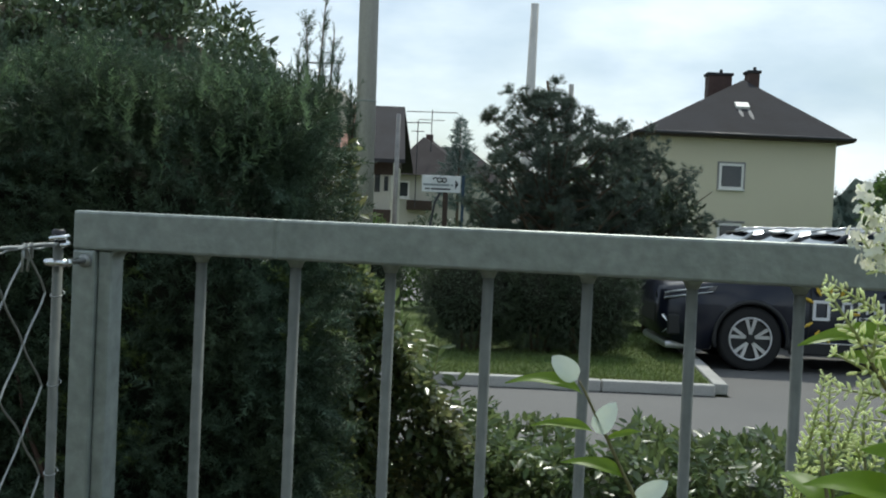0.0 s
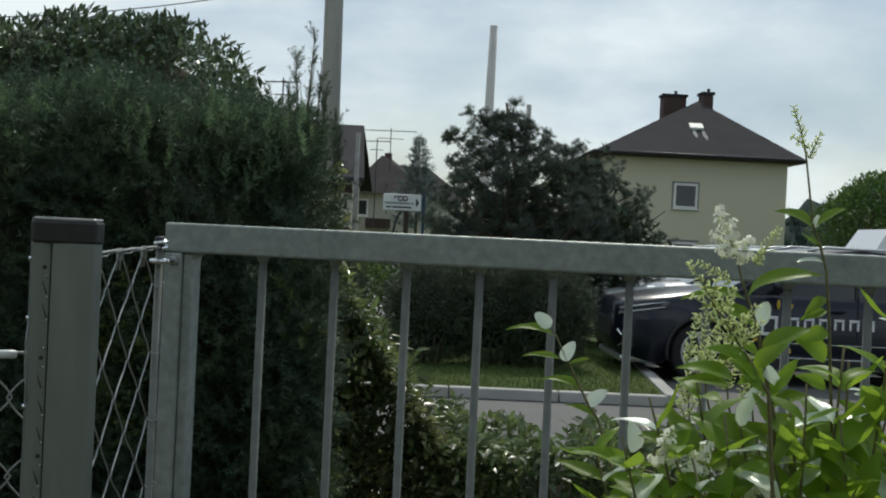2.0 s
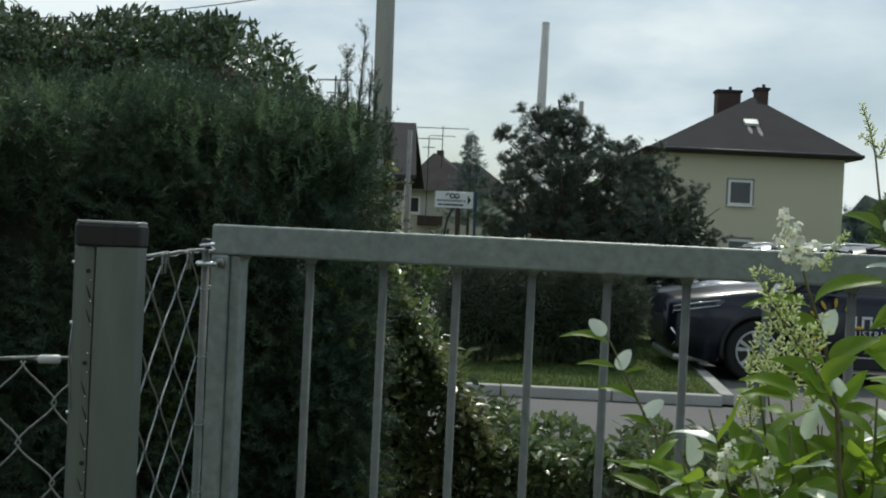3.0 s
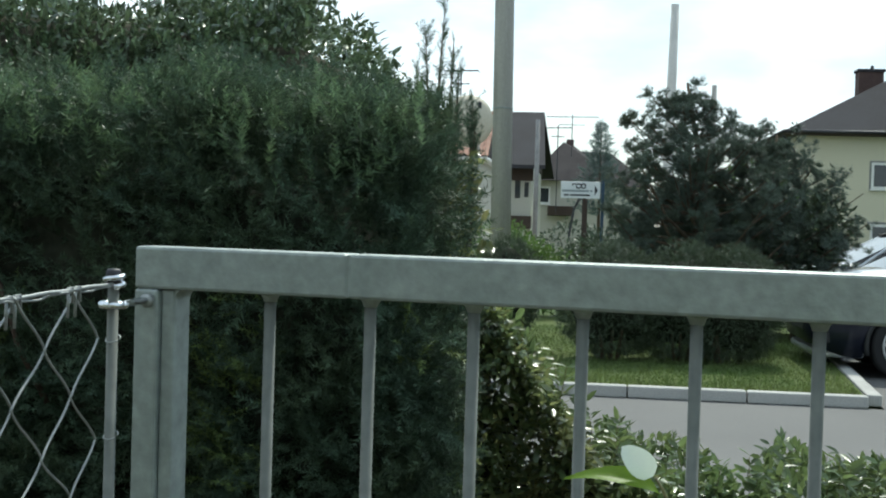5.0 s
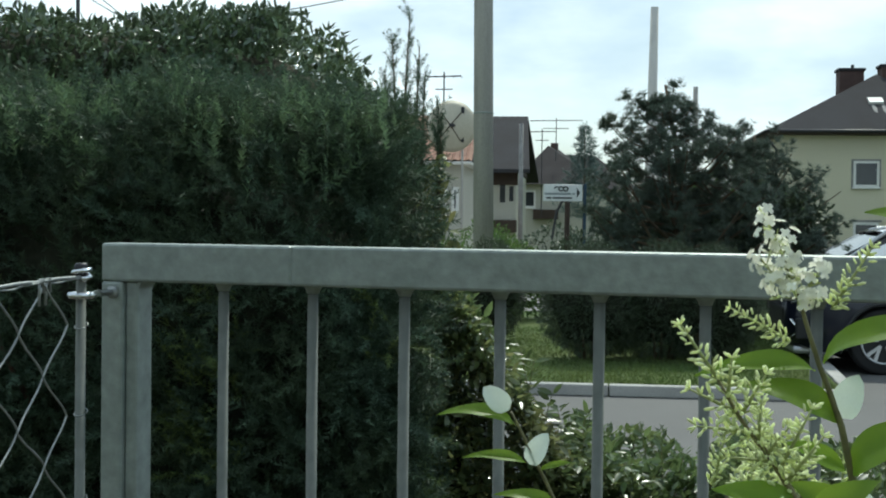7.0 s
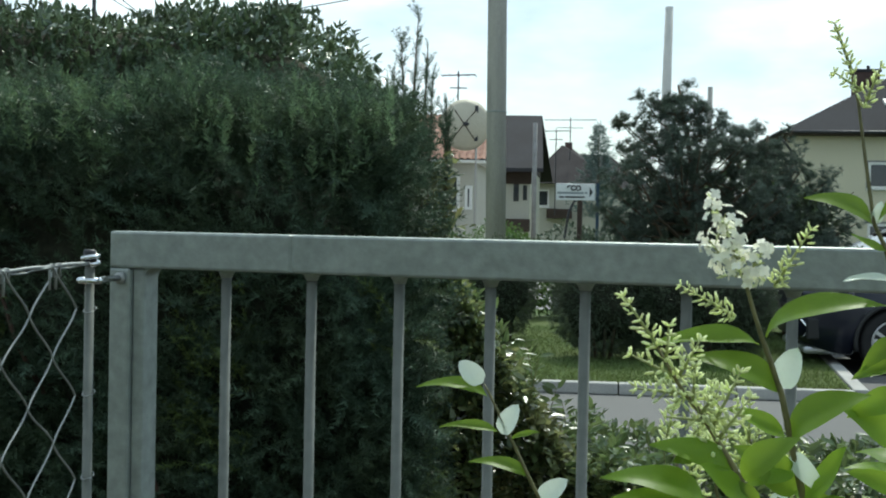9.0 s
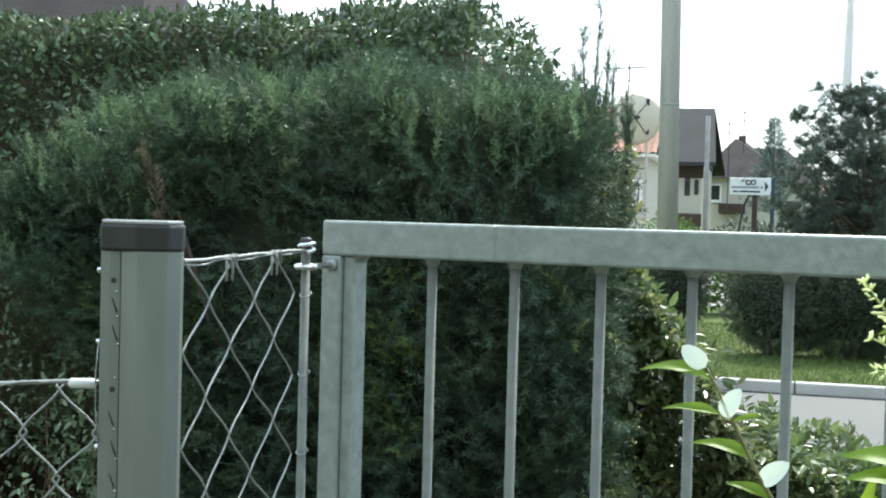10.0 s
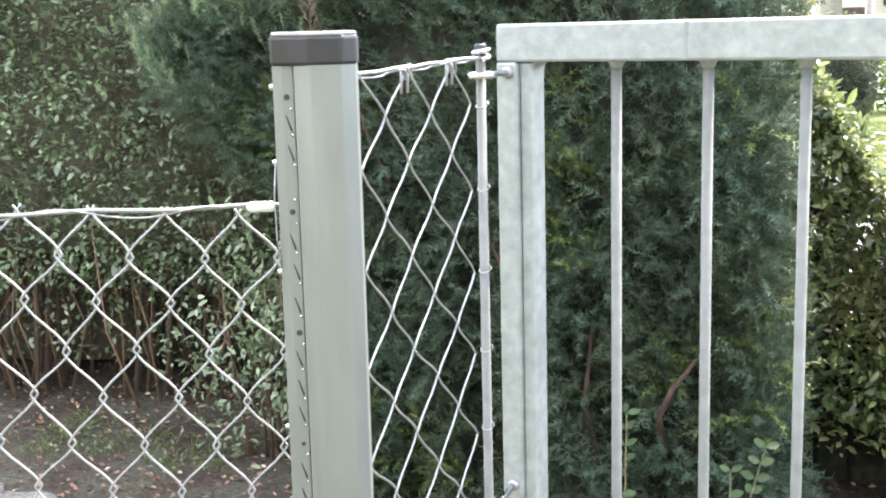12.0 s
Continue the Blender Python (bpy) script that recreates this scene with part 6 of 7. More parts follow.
def panicle(base, tip, spread, count, seed, open_share=0.0):
    """A flower spike: an axis with short side shoots, closed buds, and open four-petalled flowers near its top."""
    r = random.Random(seed)
    base, tip = Vector(base) - SO, Vector(tip) - SO
    ax = (tip - base).normalized()
    o1 = ax.orthogonal().normalized()
    o2 = ax.cross(o1)
    part("spike_axis", tube([base, base.lerp(tip, 0.5), tip], [0.0009, 0.0007, 0.0004], 5), M_BUD_STEM, shrub, smooth=True)
    bud = bmesh.new()
    bmesh.ops.create_icosphere(bud, subdivisions=1, radius=1)
    bv = np.array([v.co for v in bud.verts])
    bf = np.array([[v.index for v in f.verts] for f in bud.faces])
    bud.free()
    petal_v, petal_f = [(0, 0, 0)], []
    for k in range(4):
        a = k * math.pi / 2
        d, e = Vector((0, math.cos(a), math.sin(a))), Vector((0, -math.sin(a), math.cos(a)))
        b = len(petal_v)
        for p in (d * 0.40 + e * 0.42 + Vector((0.35, 0, 0)), d * 0.40 - e * 0.42 + Vector((0.35, 0, 0)), d * 1.0 + e * 0.34 + Vector((0.20, 0, 0)), d * 1.0 - e * 0.34 + Vector((0.20, 0, 0))):
            petal_v.append(tuple(p))
        petal_f += [(0, b, b + 1), (b, b + 2, b + 3), (b, b + 3, b + 1)]
    fv, ff = np.array(petal_v) + np.array([0.3, 0, 0]), np.array(petal_f)
    V1, F1, V2, F2 = [], [], [], []
    n1 = n2 = 0
    length = (tip - base).length
    pairs = max(4, int(length / 0.0040))
    twig = bmesh.new()
    for i in range(pairs + 1):
        f = i / pairs
        for s_ in (0, math.pi):
            a = i * 1.57 + s_ + r.uniform(-0.3, 0.3)
            out = o1 * math.cos(a) + o2 * math.sin(a)
            arm = spread * 1.25 * (1 - 0.85 * f) * r.uniform(0.7, 1.1)
            root = base.lerp(tip, f)
            d0 = (out * 0.85 + ax * 0.65).normalized()
            if arm > 0.004:
                e1 = d0.orthogonal().normalized() * 0.00035
                e2 = d0.cross(e1)
                ring_a = [twig.verts.new(root + e) for e in (e1, e2, -e1 - e2)]
                ring_b = [twig.verts.new(root + d0 * arm + e) for e in (e1, e2, -e1 - e2)]
                for k in range(3):
                    twig.faces.new((ring_a[k], ring_a[(k + 1) % 3], ring_b[(k + 1) % 3], ring_b[k]))
            steps = max(1, int(arm / 0.0027))
            for k in range(steps + 1):
                q = root + d0 * arm * (k / steps if steps else 1)
                for turn in ((0.0,) if k == steps else (0.9, -0.9)):
                    w = out.cross(ax)
                    d = (d0 * math.cos(turn) + w * math.sin(turn) + Vector((r.uniform(-0.3, 0.3), r.uniform(-0.3, 0.3), r.uniform(-0.2, 0.4)))).normalized()
                    s1 = d.orthogonal().normalized()
                    s2 = d.cross(s1)
                    if r.random() < open_share:
                        if r.random() < 0.45:
                            continue
                        sc = r.uniform(0.0026, 0.0036)
                        V2.append(np.array([(q + d * 0.002 + (d * v[0] + s1 * v[1] + s2 * v[2]) * sc) for v in fv]))
                        F2.append(ff + n2)
                        n2 += len(fv)
                    elif r.random() < 0.82:
                        sc = r.uniform(0.75, 1.1) * (1 - 0.25 * f)
                        V1.append(np.array([(q + d * 0.0018 + (d * v[0] * 0.0030 + s1 * v[1] * 0.00088 + s2 * v[2] * 0.00088) * sc) for v in bv]))
                        F1.append(bf + n1)
                        n1 += len(bv)
    twig_me = bpy.data.meshes.new("spike_twig")
    twig.to_mesh(twig_me)
    twig.free()
    twig_me.materials.append(M_BUD_STEM)
    child("spike_twig", twig_me, shrub, kind="stuff")
    if V1:
        child("bud_spike", mesh_np("bud_spike", np.concatenate(V1), np.concatenate(F1), M_BUD, True), shrub, "pale green closed buds", kind="stuff")
    if V2:
        child("blossom", mesh_np("blossom", np.concatenate(V2), np.concatenate(F2), M_FLOWER), shrub, "white open blossom", kind="stuff")


def leafy_stem(root, mid, tip, pairs, size, seed, first=0.35):
    """A shoot with pairs of leaves that face each other."""
    r = random.Random(seed)
    pts = bezier(root, mid, tip, 12)
    stem(pts, 0.0021, 0.0009)
    for i in range(pairs):
        f = first + (1 - first) * (i + 1) / pairs
        k = min(10, int(f * 11))
        p, d = pts[k], (pts[k + 1] - pts[k]).normalized()
        side = d.orthogonal().normalized()
        side = Matrix.Rotation(i * 1.57 + r.uniform(-0.4, 0.4), 3, d) @ side
        for s in (1, -1):
            ln = size * r.uniform(0.75, 1.15) * (1 - 0.3 * max(0, f - 0.8) / 0.2)
            q = p + (d * r.uniform(0.35, 0.8) + side * s * 0.9 + Vector((0, 0, r.uniform(-0.2, 0.25)))).normalized() * ln
            leaf(p, q, d + Vector((r.uniform(-0.3, 0.3), r.uniform(-0.5, 0.1), 0.5)), 4 if r.random() < 0.12 else r.randrange(4), r.uniform(0.9, 1.15))


# main flowering shoot
stem([(0.735, -0.51, 0.0), (0.775, -0.52, 0.75), (0.7569, -0.5300, 1.2798), (0.7464, -0.5300, 1.3239), (0.7403, -0.5300, 1.3517), (0.7345, -0.5300, 1.3683), (0.7301, -0.5300, 1.3794), (0.7251, -0.5300, 1.3948), (0.7205, -0.5300, 1.4103), (0.7123, -0.5300, 1.4314)], 0.0023, 0.0007)
panicle((0.7129, -0.5300, 1.4300), (0.7044, -0.5340, 1.4491), 0.0075, 40, 1, 0.8)
panicle((0.7169, -0.5300, 1.4101), (0.7032, -0.5340, 1.4283), 0.011, 40, 2, 0.85)
panicle((0.7206, -0.5300, 1.4074), (0.7299, -0.5340, 1.4242), 0.01, 40, 3, 0.85)
panicle((0.7154, -0.5300, 1.4158), (0.7182, -0.5340, 1.4287), 0.007, 40, 4, 0.7)
panicle((0.7355, -0.5300, 1.4056), (0.7523, -0.5340, 1.4342), 0.0065, 40, 5)
panicle((0.7166, -0.5300, 1.3902), (0.6897, -0.5340, 1.4048), 0.006, 40, 6)
leaf((0.7290, -0.5300, 1.3777), (0.6810, -0.5600, 1.3845), (0.1, -0.6, 0.8), 0, 0.62)
leaf((0.7300, -0.5300, 1.3817), (0.7714, -0.5600, 1.4136), (-0.4, -0.55, 0.8), 1, 0.72)
leaf((0.7400, -0.5300, 1.3539), (0.7073, -0.5500, 1.3799), (0.5, -0.55, 0.7), 1, 0.95)
leaf((0.7400, -0.5300, 1.3551), (0.7462, -0.5340, 1.3755), (-0.3, -1, 0.2), 4, 1.9)
leaf((0.7433, -0.5300, 1.3307), (0.7680, -0.5500, 1.3618), (-0.5, -0.6, 0.6), 1, 1.2)
leaf((0.7427, -0.5300, 1.3315), (0.7174, -0.5450, 1.3460), (0.3, -0.6, 0.7), 2, 1.1)
leaf((0.7488, -0.5300, 1.3038), (0.7252, -0.5500, 1.3289), (0.3, -0.8, 0.5), 0, 1.35)
leaf((0.7456, -0.5300, 1.3238), (0.7607, -0.5360, 1.3060), (-0.3, -1, 0.1), 4, 1.2)
leaf((0.7511, -0.5300, 1.2989), (0.7769, -0.5500, 1.3296), (-0.4, -0.6, 0.7), 3, 1.1)
leaf((0.7540, -0.5300, 1.2907), (0.7724, -0.5500, 1.3077), (-0.4, -0.6, 0.7), 1, 1.2)
leaf((0.7466, -0.5300, 1.3155), (0.7304, -0.5500, 1.3150), (0.3, -0.7, 0.7), 1, 1.2)
# budding shoot nearer the eye
stem([(0.75, -0.56, 0.3), (0.76, -0.585, 1.15), (0.7419, -0.6399, 1.3114), (0.7347, -0.6399, 1.3225), (0.7252, -0.6399, 1.3382), (0.7131, -0.6399, 1.3565), (0.7070, -0.6399, 1.3633), (0.7009, -0.6399, 1.3725), (0.6934, -0.6399, 1.3853)], 0.0019, 0.0006)
panicle((0.6946, -0.6399, 1.3837), (0.6803, -0.6436, 1.4045), 0.005, 40, 7)
panicle((0.6984, -0.6399, 1.3771), (0.7000, -0.6436, 1.3924), 0.004, 40, 8)
panicle((0.7038, -0.6399, 1.3707), (0.7129, -0.6436, 1.3868), 0.0065, 40, 9)
panicle((0.7014, -0.6399, 1.3712), (0.6840, -0.6436, 1.3796), 0.005, 40, 10)
panicle((0.7070, -0.6399, 1.3637), (0.6868, -0.6436, 1.3653), 0.0065, 40, 11)
panicle((0.7102, -0.6399, 1.3598), (0.7112, -0.6436, 1.3758), 0.005, 40, 12)
panicle((0.7179, -0.6399, 1.3496), (0.7297, -0.6436, 1.3745), 0.007, 40, 13)
panicle((0.7155, -0.6399, 1.3530), (0.6995, -0.6436, 1.3541), 0.007, 40, 14)
panicle((0.7204, -0.6399, 1.3450), (0.7341, -0.6436, 1.3642), 0.007, 40, 15)
panicle((0.7132, -0.6399, 1.3553), (0.7214, -0.6436, 1.3670), 0.006, 40, 16)
panicle((0.7228, -0.6399, 1.3417), (0.7021, -0.6436, 1.3443), 0.007, 40, 17)
leaf((0.7276, -0.6399, 1.3342), (0.6995, -0.6585, 1.3483), (0.2, -0.7, 0.7), 0, 1)
leaf((0.7305, -0.6399, 1.3297), (0.7471, -0.6492, 1.3508), (-0.3, -0.8, 0.5), 1, 1.2)
leaf((0.7347, -0.6399, 1.3225), (0.7135, -0.6585, 1.3359), (0.2, -0.7, 0.7), 3, 1.1)
leaf((0.7174, -0.6399, 1.3197), (0.6840, -0.6585, 1.3387), (0.2, -0.6, 0.8), 1, 0.85)
leaf((0.7123, -0.6399, 1.3396), (0.7031, -0.6492, 1.3353), (0, -0.9, 0.3), 3, 1.2)
leaf((0.7141, -0.6399, 1.3159), (0.6801, -0.6585, 1.3247), (0.2, -0.6, 0.8), 0, 0.85)
leaf((0.7384, -0.6399, 1.3169), (0.7263, -0.6492, 1.3306), (0.2, -0.8, 0.5), 1, 1.3)
# shoot with pale leaves, whitened for reflected sky, towards the gate
stem([(0.70, -0.50, 0.35), (0.665, -0.49, 1.10), (0.6105, -0.4600, 1.2586), (0.6017, -0.4600, 1.2711), (0.5928, -0.4600, 1.2870), (0.5820, -0.4600, 1.3080), (0.5748, -0.4600, 1.3210), (0.5686, -0.4600, 1.3330), (0.5649, -0.4600, 1.3389)], 0.0016, 0.0006)
leaf((0.5679, -0.4600, 1.3327), (0.5311, -0.4720, 1.3477), (0.4, -0.5, 0.8), 1, 0.62)
leaf((0.5642, -0.4600, 1.3395), (0.5500, -0.4630, 1.3519), (0.3, -1, 0.1), 4, 1.85)
leaf((0.5746, -0.4600, 1.3112), (0.5427, -0.4720, 1.3188), (0.3, -0.5, 0.8), 0, 0.62)
leaf((0.5761, -0.4600, 1.3099), (0.5855, -0.4630, 1.3278), (-0.2, -1, 0.1), 4, 1.7)
leaf((0.5939, -0.4600, 1.2865), (0.5651, -0.4720, 1.3020), (0.3, -0.6, 0.8), 1, 0.66)
leaf((0.6000, -0.4600, 1.2716), (0.6159, -0.4640, 1.2864), (-0.2, -1, 0.2), 4, 1.6)
leaf((0.6070, -0.4600, 1.2632), (0.5843, -0.4720, 1.2753), (0.3, -0.6, 0.8), 0, 0.8)
leaf((0.5820, -0.4600, 1.3070), (0.6011, -0.4680, 1.3149), (-0.2, -0.6, 0.8), 2, 0.7)
# leaves and twig reaching up at the side
stem([(0.83, -0.53, 0.9), (0.7970, -0.5200, 1.3707), (0.7935, -0.5200, 1.4039), (0.7872, -0.5200, 1.4260), (0.7817, -0.5200, 1.4384), (0.7776, -0.5200, 1.4649), (0.7728, -0.5200, 1.4984), (0.7669, -0.5200, 1.5209), (0.7612, -0.5200, 1.5365)], 0.0015, 0.0005)
panicle((0.7698, -0.5200, 1.5125), (0.7607, -0.5240, 1.5367), 0.004, 40, 18)
panicle((0.7755, -0.5200, 1.4956), (0.7829, -0.5240, 1.5145), 0.004, 40, 19)
panicle((0.7740, -0.5200, 1.5040), (0.7618, -0.5240, 1.5121), 0.0035, 40, 20)
leaf((0.7822, -0.5200, 1.4381), (0.7595, -0.5400, 1.4573), (0.4, -0.6, 0.7), 1, 0.95)
leaf((0.7827, -0.5200, 1.4387), (0.7992, -0.5400, 1.4573), (-0.4, -0.6, 0.7), 0, 1)
leaf((0.7827, -0.5200, 1.4381), (0.7845, -0.5230, 1.4487), (-0.2, -1, 0.1), 4, 1.5)
leaf((0.7883, -0.5200, 1.4246), (0.7693, -0.5350, 1.4301), (0.2, -0.6, 0.8), 3, 0.8)
leaf((0.7921, -0.5200, 1.4094), (0.7697, -0.5350, 1.4136), (0.1, -0.5, 0.9), 4, 0.7)
leaf((0.7941, -0.5200, 1.3817), (0.7790, -0.5350, 1.3712), (0.2, -0.7, 0.6), 1, 0.95)
leaf((0.7957, -0.5200, 1.3706), (0.7735, -0.5350, 1.3632), (0.2, -0.7, 0.6), 2, 0.9)
leaf((0.7974, -0.5200, 1.3540), (0.7752, -0.5350, 1.3484), (0.2, -0.8, 0.5), 1, 1.2)
leaf((0.7980, -0.5200, 1.3290), (0.7764, -0.5350, 1.3513), (0.3, -0.8, 0.5), 1, 1.3)
leaf((0.7986, -0.5200, 1.3067), (0.7759, -0.5350, 1.3187), (0.3, -0.8, 0.5), 0, 1.2)
# leaves and low blossom in the foot of the shrub
leaf((0.6465, -0.5000, 1.2268), (0.6002, -0.5120, 1.2457), (0.2, -0.7, 0.7), 0, 0.75)
leaf((0.6789, -0.5000, 1.2002), (0.6251, -0.5120, 1.2287), (0.2, -0.7, 0.7), 1, 0.8)
leaf((0.6889, -0.5000, 1.2399), (0.6521, -0.5120, 1.2645), (0.2, -0.7, 0.7), 1, 0.8)
leaf((0.6858, -0.5000, 1.2362), (0.6844, -0.5120, 1.2601), (0.2, -0.7, 0.7), 4, 1.3)
leaf((0.6459, -0.5000, 1.2390), (0.6425, -0.5120, 1.2648), (0.2, -0.7, 0.7), 4, 1.7)
leaf((0.7037, -0.5000, 1.2279), (0.6964, -0.5120, 1.2457), (0.2, -0.7, 0.7), 4, 1.4)
leaf((0.7472, -0.5000, 1.2515), (0.7029, -0.5120, 1.2859), (0.2, -0.7, 0.7), 1, 1.1)
leaf((0.7752, -0.5000, 1.2489), (0.7312, -0.5120, 1.2769), (0.2, -0.7, 0.7), 0, 1.1)
leaf((0.7694, -0.5000, 1.2245), (0.7104, -0.5120, 1.2458), (0.2, -0.7, 0.7), 1, 0.95)
leaf((0.7973, -0.5000, 1.2672), (0.7451, -0.5120, 1.2760), (0.2, -0.7, 0.7), 3, 0.95)
leaf((0.8129, -0.5000, 1.2280), (0.7714, -0.5120, 1.2552), (0.2, -0.7, 0.7), 0, 1.2)
leaf((0.8381, -0.5000, 1.2229), (0.7965, -0.5120, 1.2524), (0.2, -0.7, 0.7), 1, 1.2)
leaf((0.8298, -0.5000, 1.2554), (0.8029, -0.5120, 1.2905), (0.2, -0.7, 0.7), 1, 1.2)
leaf((0.8476, -0.5000, 1.2615), (0.8168, -0.5120, 1.2999), (0.2, -0.7, 0.7), 0, 1.2)
leaf((0.7302, -0.5000, 1.2165), (0.7096, -0.5120, 1.1956), (0.2, -0.7, 0.7), 2, 1)
leaf((0.7953, -0.5000, 1.2123), (0.7659, -0.5120, 1.2264), (0.2, -0.7, 0.7), 4, 1)
leaf((0.7733, -0.5000, 1.2870), (0.7393, -0.5120, 1.3012), (0.2, -0.7, 0.7), 3, 0.8)
panicle((0.7042, -0.5200, 1.2039), (0.6891, -0.5200, 1.2274), 0.012, 40, 41, 0.85)
panicle((0.7228, -0.5200, 1.2031), (0.7217, -0.5200, 1.2262), 0.012, 40, 42, 0.85)
panicle((0.7432, -0.5200, 1.2095), (0.7341, -0.5200, 1.2253), 0.012, 40, 43, 0.85)
panicle((0.7769, -0.5200, 1.2663), (0.7740, -0.5200, 1.2778), 0.012, 40, 44, 0.85)
stem([(0.7259, -0.5200, 1.1868), (0.7015, -0.5200, 1.2132), (0.6780, -0.5100, 1.2190), (0.6490, -0.5050, 1.2264)], 0.0016, 0.0008)
# upright bud spikes beside the flowering shoot
panicle((0.6997, -0.4740, 1.3215), (0.6997, -0.4740, 1.3495), 0.0045, 40, 45)
panicle((0.7003, -0.4740, 1.3175), (0.7057, -0.4740, 1.3335), 0.0045, 40, 46)
panicle((0.6990, -0.4740, 1.3145), (0.6927, -0.4740, 1.3295), 0.0045, 40, 47)
panicle((0.7006, -0.4740, 1.3035), (0.7087, -0.4740, 1.3195), 0.0045, 40, 48)
panicle((0.6989, -0.4740, 1.3025), (0.6917, -0.4740, 1.3165), 0.0045, 40, 49)
stem([(0.7297, -0.4540, 1.1895), (0.7037, -0.4740, 1.2895), (0.6997, -0.4740, 1.3295)], 0.0012, 0.0006)
panicle((0.7195, -0.4613, 1.3130), (0.7195, -0.4613, 1.3410), 0.0045, 40, 50)
panicle((0.7201, -0.4613, 1.3090), (0.7255, -0.4613, 1.3250), 0.0045, 40, 51)
panicle((0.7188, -0.4613, 1.3060), (0.7125, -0.4613, 1.3210), 0.0045, 40, 52)
panicle((0.7204, -0.4613, 1.2950), (0.7285, -0.4613, 1.3110), 0.0045, 40, 53)
panicle((0.7187, -0.4613, 1.2940), (0.7115, -0.4613, 1.3080), 0.0045, 40, 54)
stem([(0.7495, -0.4413, 1.1810), (0.7235, -0.4613, 1.2810), (0.7195, -0.4613, 1.3210)], 0.0012, 0.0006)
panicle((0.7415, -0.4613, 1.2990), (0.7415, -0.4613, 1.3270), 0.0045, 40, 55)
panicle((0.7421, -0.4613, 1.2950), (0.7475, -0.4613, 1.3110), 0.0045, 40, 56)
panicle((0.7408, -0.4613, 1.2920), (0.7345, -0.4613, 1.3070), 0.0045, 40, 57)
panicle((0.7424, -0.4613, 1.2810), (0.7505, -0.4613, 1.2970), 0.0045, 40, 58)
panicle((0.7407, -0.4613, 1.2800), (0.7335, -0.4613, 1.2940), 0.0045, 40, 59)
stem([(0.7715, -0.4413, 1.1670), (0.7455, -0.4613, 1.2670), (0.7415, -0.4613, 1.3070)], 0.0012, 0.0006)
panicle((0.6877, -0.4640, 1.2865), (0.6877, -0.4640, 1.3145), 0.0045, 40, 60)
panicle((0.6883, -0.4640, 1.2825), (0.6937, -0.4640, 1.2985), 0.0045, 40, 61)
panicle((0.6870, -0.4640, 1.2795), (0.6807, -0.4640, 1.2945), 0.0045, 40, 62)
panicle((0.6886, -0.4640, 1.2685), (0.6967, -0.4640, 1.2845), 0.0045, 40, 63)
panicle((0.6869, -0.4640, 1.2675), (0.6797, -0.4640, 1.2815), 0.0045, 40, 64)
stem([(0.7177, -0.4440, 1.1545), (0.6917, -0.4640, 1.2545), (0.6877, -0.4640, 1.2945)], 0.0012, 0.0006)
# lower leafy shoots
leafy_stem((0.74, -0.52, 0.90), (0.70, -0.53, 1.15), (0.655, -0.545, 1.292), 6, 0.060, 1)
leafy_stem((0.74, -0.52, 0.90), (0.72, -0.53, 1.18), (0.690, -0.545, 1.322), 6, 0.062, 2)
leafy_stem((0.75, -0.53, 0.90), (0.67, -0.56, 1.12), (0.635, -0.570, 1.262), 6, 0.060, 3)
leafy_stem((0.77, -0.53, 0.90), (0.80, -0.54, 1.18), (0.805, -0.560, 1.345), 7, 0.065, 4)
leafy_stem((0.78, -0.53, 0.90), (0.84, -0.53, 1.20), (0.845, -0.540, 1.400), 7, 0.065, 5)
leafy_stem((0.76, -0.53, 0.90), (0.78, -0.56, 1.15), (0.775, -0.585, 1.315), 6, 0.060, 6)
leafy_stem((0.78, -0.50, 0.90), (0.85, -0.47, 1.20), (0.880, -0.460, 1.380), 7, 0.065, 7)
leafy_stem((0.72, -0.50, 0.90), (0.64, -0.50, 1.15), (0.605, -0.500, 1.255), 5, 0.058, 8)
panicle((0.664, -0.578, 1.240), (0.672, -0.582, 1.268), 0.012, 46, 13, 0.8)
panicle((0.690, -0.580, 1.236), (0.702, -0.584, 1.262), 0.012, 46, 14, 0.8)
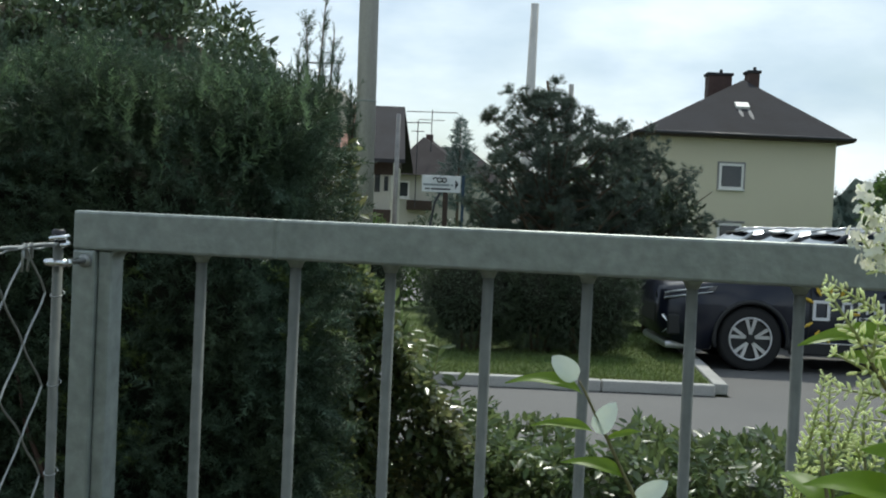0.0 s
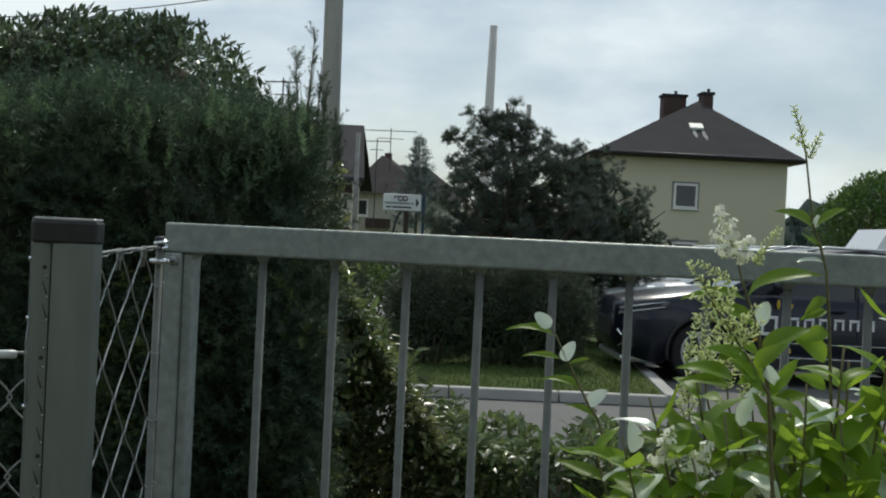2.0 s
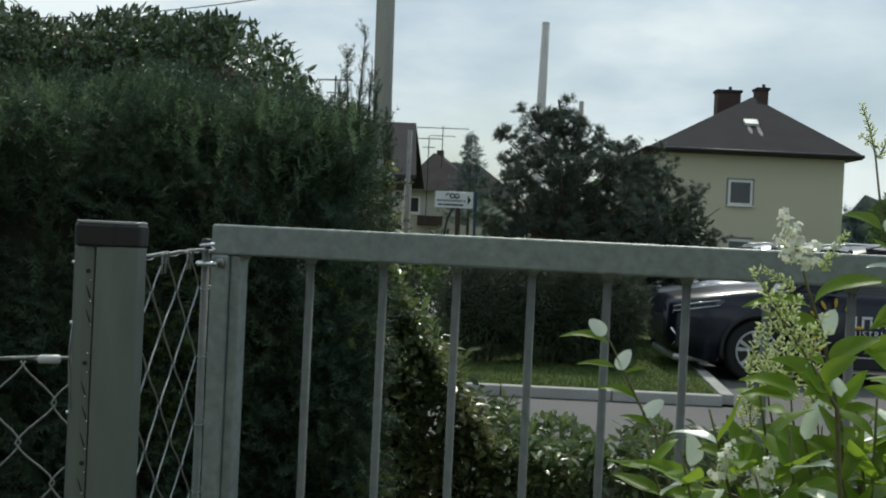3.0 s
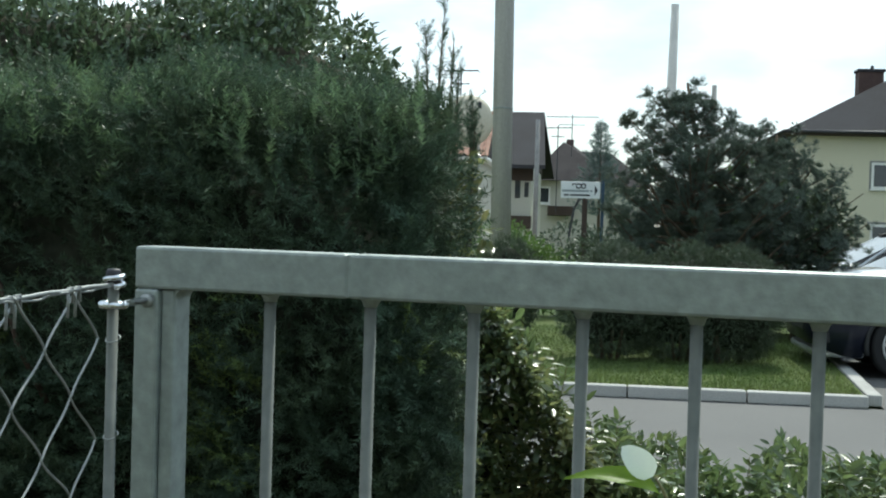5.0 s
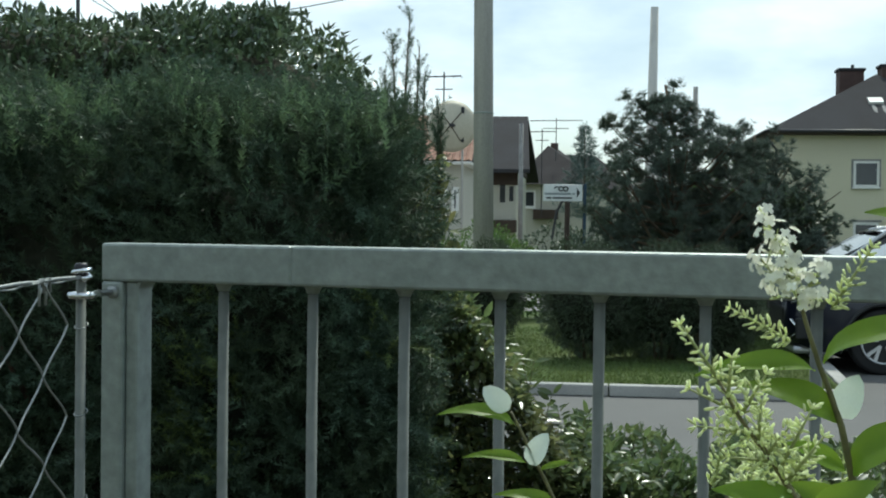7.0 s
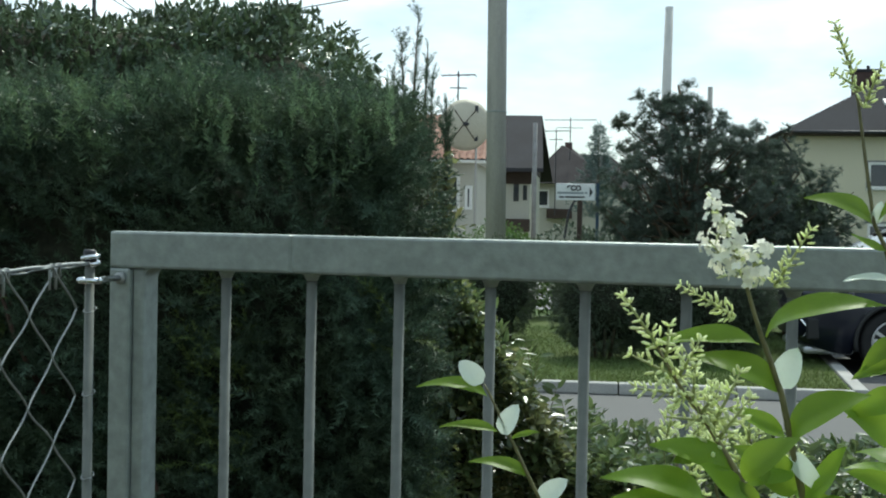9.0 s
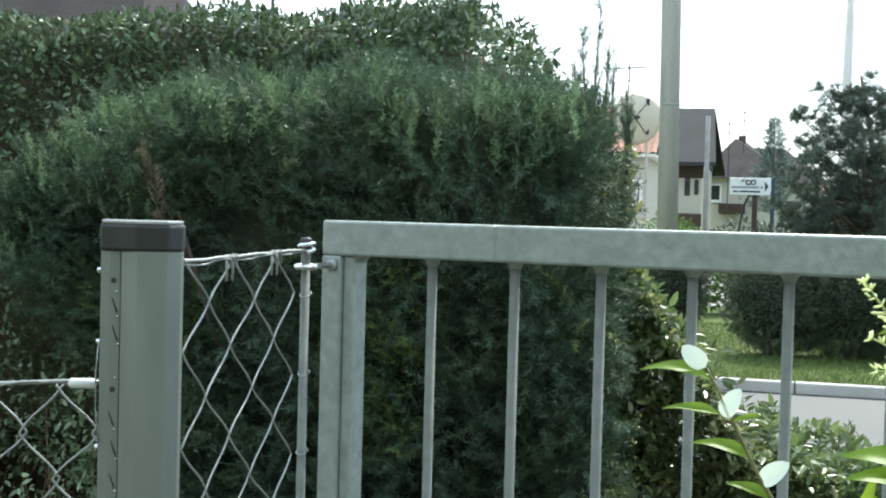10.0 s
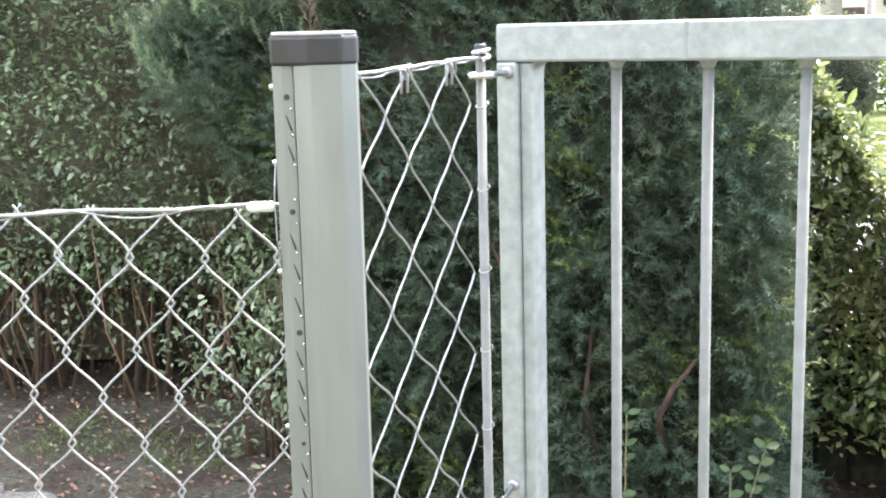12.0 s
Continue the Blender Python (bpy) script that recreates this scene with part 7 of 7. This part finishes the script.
panicle((0.684, -0.540, 1.322), (0.691, -0.536, 1.358), 0.006, 44, 15)
panicle((0.700, -0.545, 1.325), (0.708, -0.548, 1.356), 0.006, 40, 16)
leafy_stem((0.76, -0.52, 0.90), (0.74, -0.55, 1.10), (0.715, -0.570, 1.285), 6, 0.070, 21)
leafy_stem((0.78, -0.52, 0.90), (0.80, -0.52, 1.10), (0.765, -0.555, 1.300), 6, 0.070, 22)
leafy_stem((0.78, -0.50, 0.95), (0.82, -0.50, 1.20), (0.815, -0.520, 1.330), 6, 0.072, 23)
leafy_stem((0.80, -0.50, 0.95), (0.86, -0.50, 1.15), (0.870, -0.520, 1.310), 6, 0.072, 24)
leafy_stem((0.74, -0.50, 0.90), (0.69, -0.51, 1.10), (0.660, -0.520, 1.245), 5, 0.066, 25)
leafy_stem((0.80, -0.53, 0.95), (0.79, -0.57, 1.15), (0.745, -0.600, 1.275), 7, 0.055, 31)
leafy_stem((0.80, -0.53, 0.95), (0.83, -0.56, 1.15), (0.800, -0.590, 1.290), 7, 0.055, 32)
leafy_stem((0.82, -0.53, 0.95), (0.86, -0.55, 1.18), (0.850, -0.575, 1.345), 7, 0.058, 33)
leafy_stem((0.76, -0.53, 0.95), (0.73, -0.58, 1.12), (0.690, -0.610, 1.255), 6, 0.053, 34)
# broad leaves low in front
for i in range(46):
    r = random.Random(500 + i)
    b_ = Vector((r.uniform(0.66, 0.90), r.uniform(-0.60, -0.48), r.uniform(1.10, 1.27)))
    b_.z += 0.25 * max(0.0, b_.x - 0.76)
    q_ = b_ + Vector((r.uniform(-0.045, 0.03), r.uniform(-0.045, 0.0), r.uniform(0.005, 0.040)))
    leaf(b_, q_, (r.uniform(-0.5, 0.5), r.uniform(-0.7, 0.0), 0.8), 4 if r.random() < 0.1 else r.randrange(4), r.uniform(1.0, 1.3))
    stem([b_, b_ + Vector((r.uniform(-0.01, 0.03), 0.012, -0.05)), Vector((b_.x * 0.5 + 0.38, -0.52, b_.z - 0.14))], 0.0009, 0.0016)
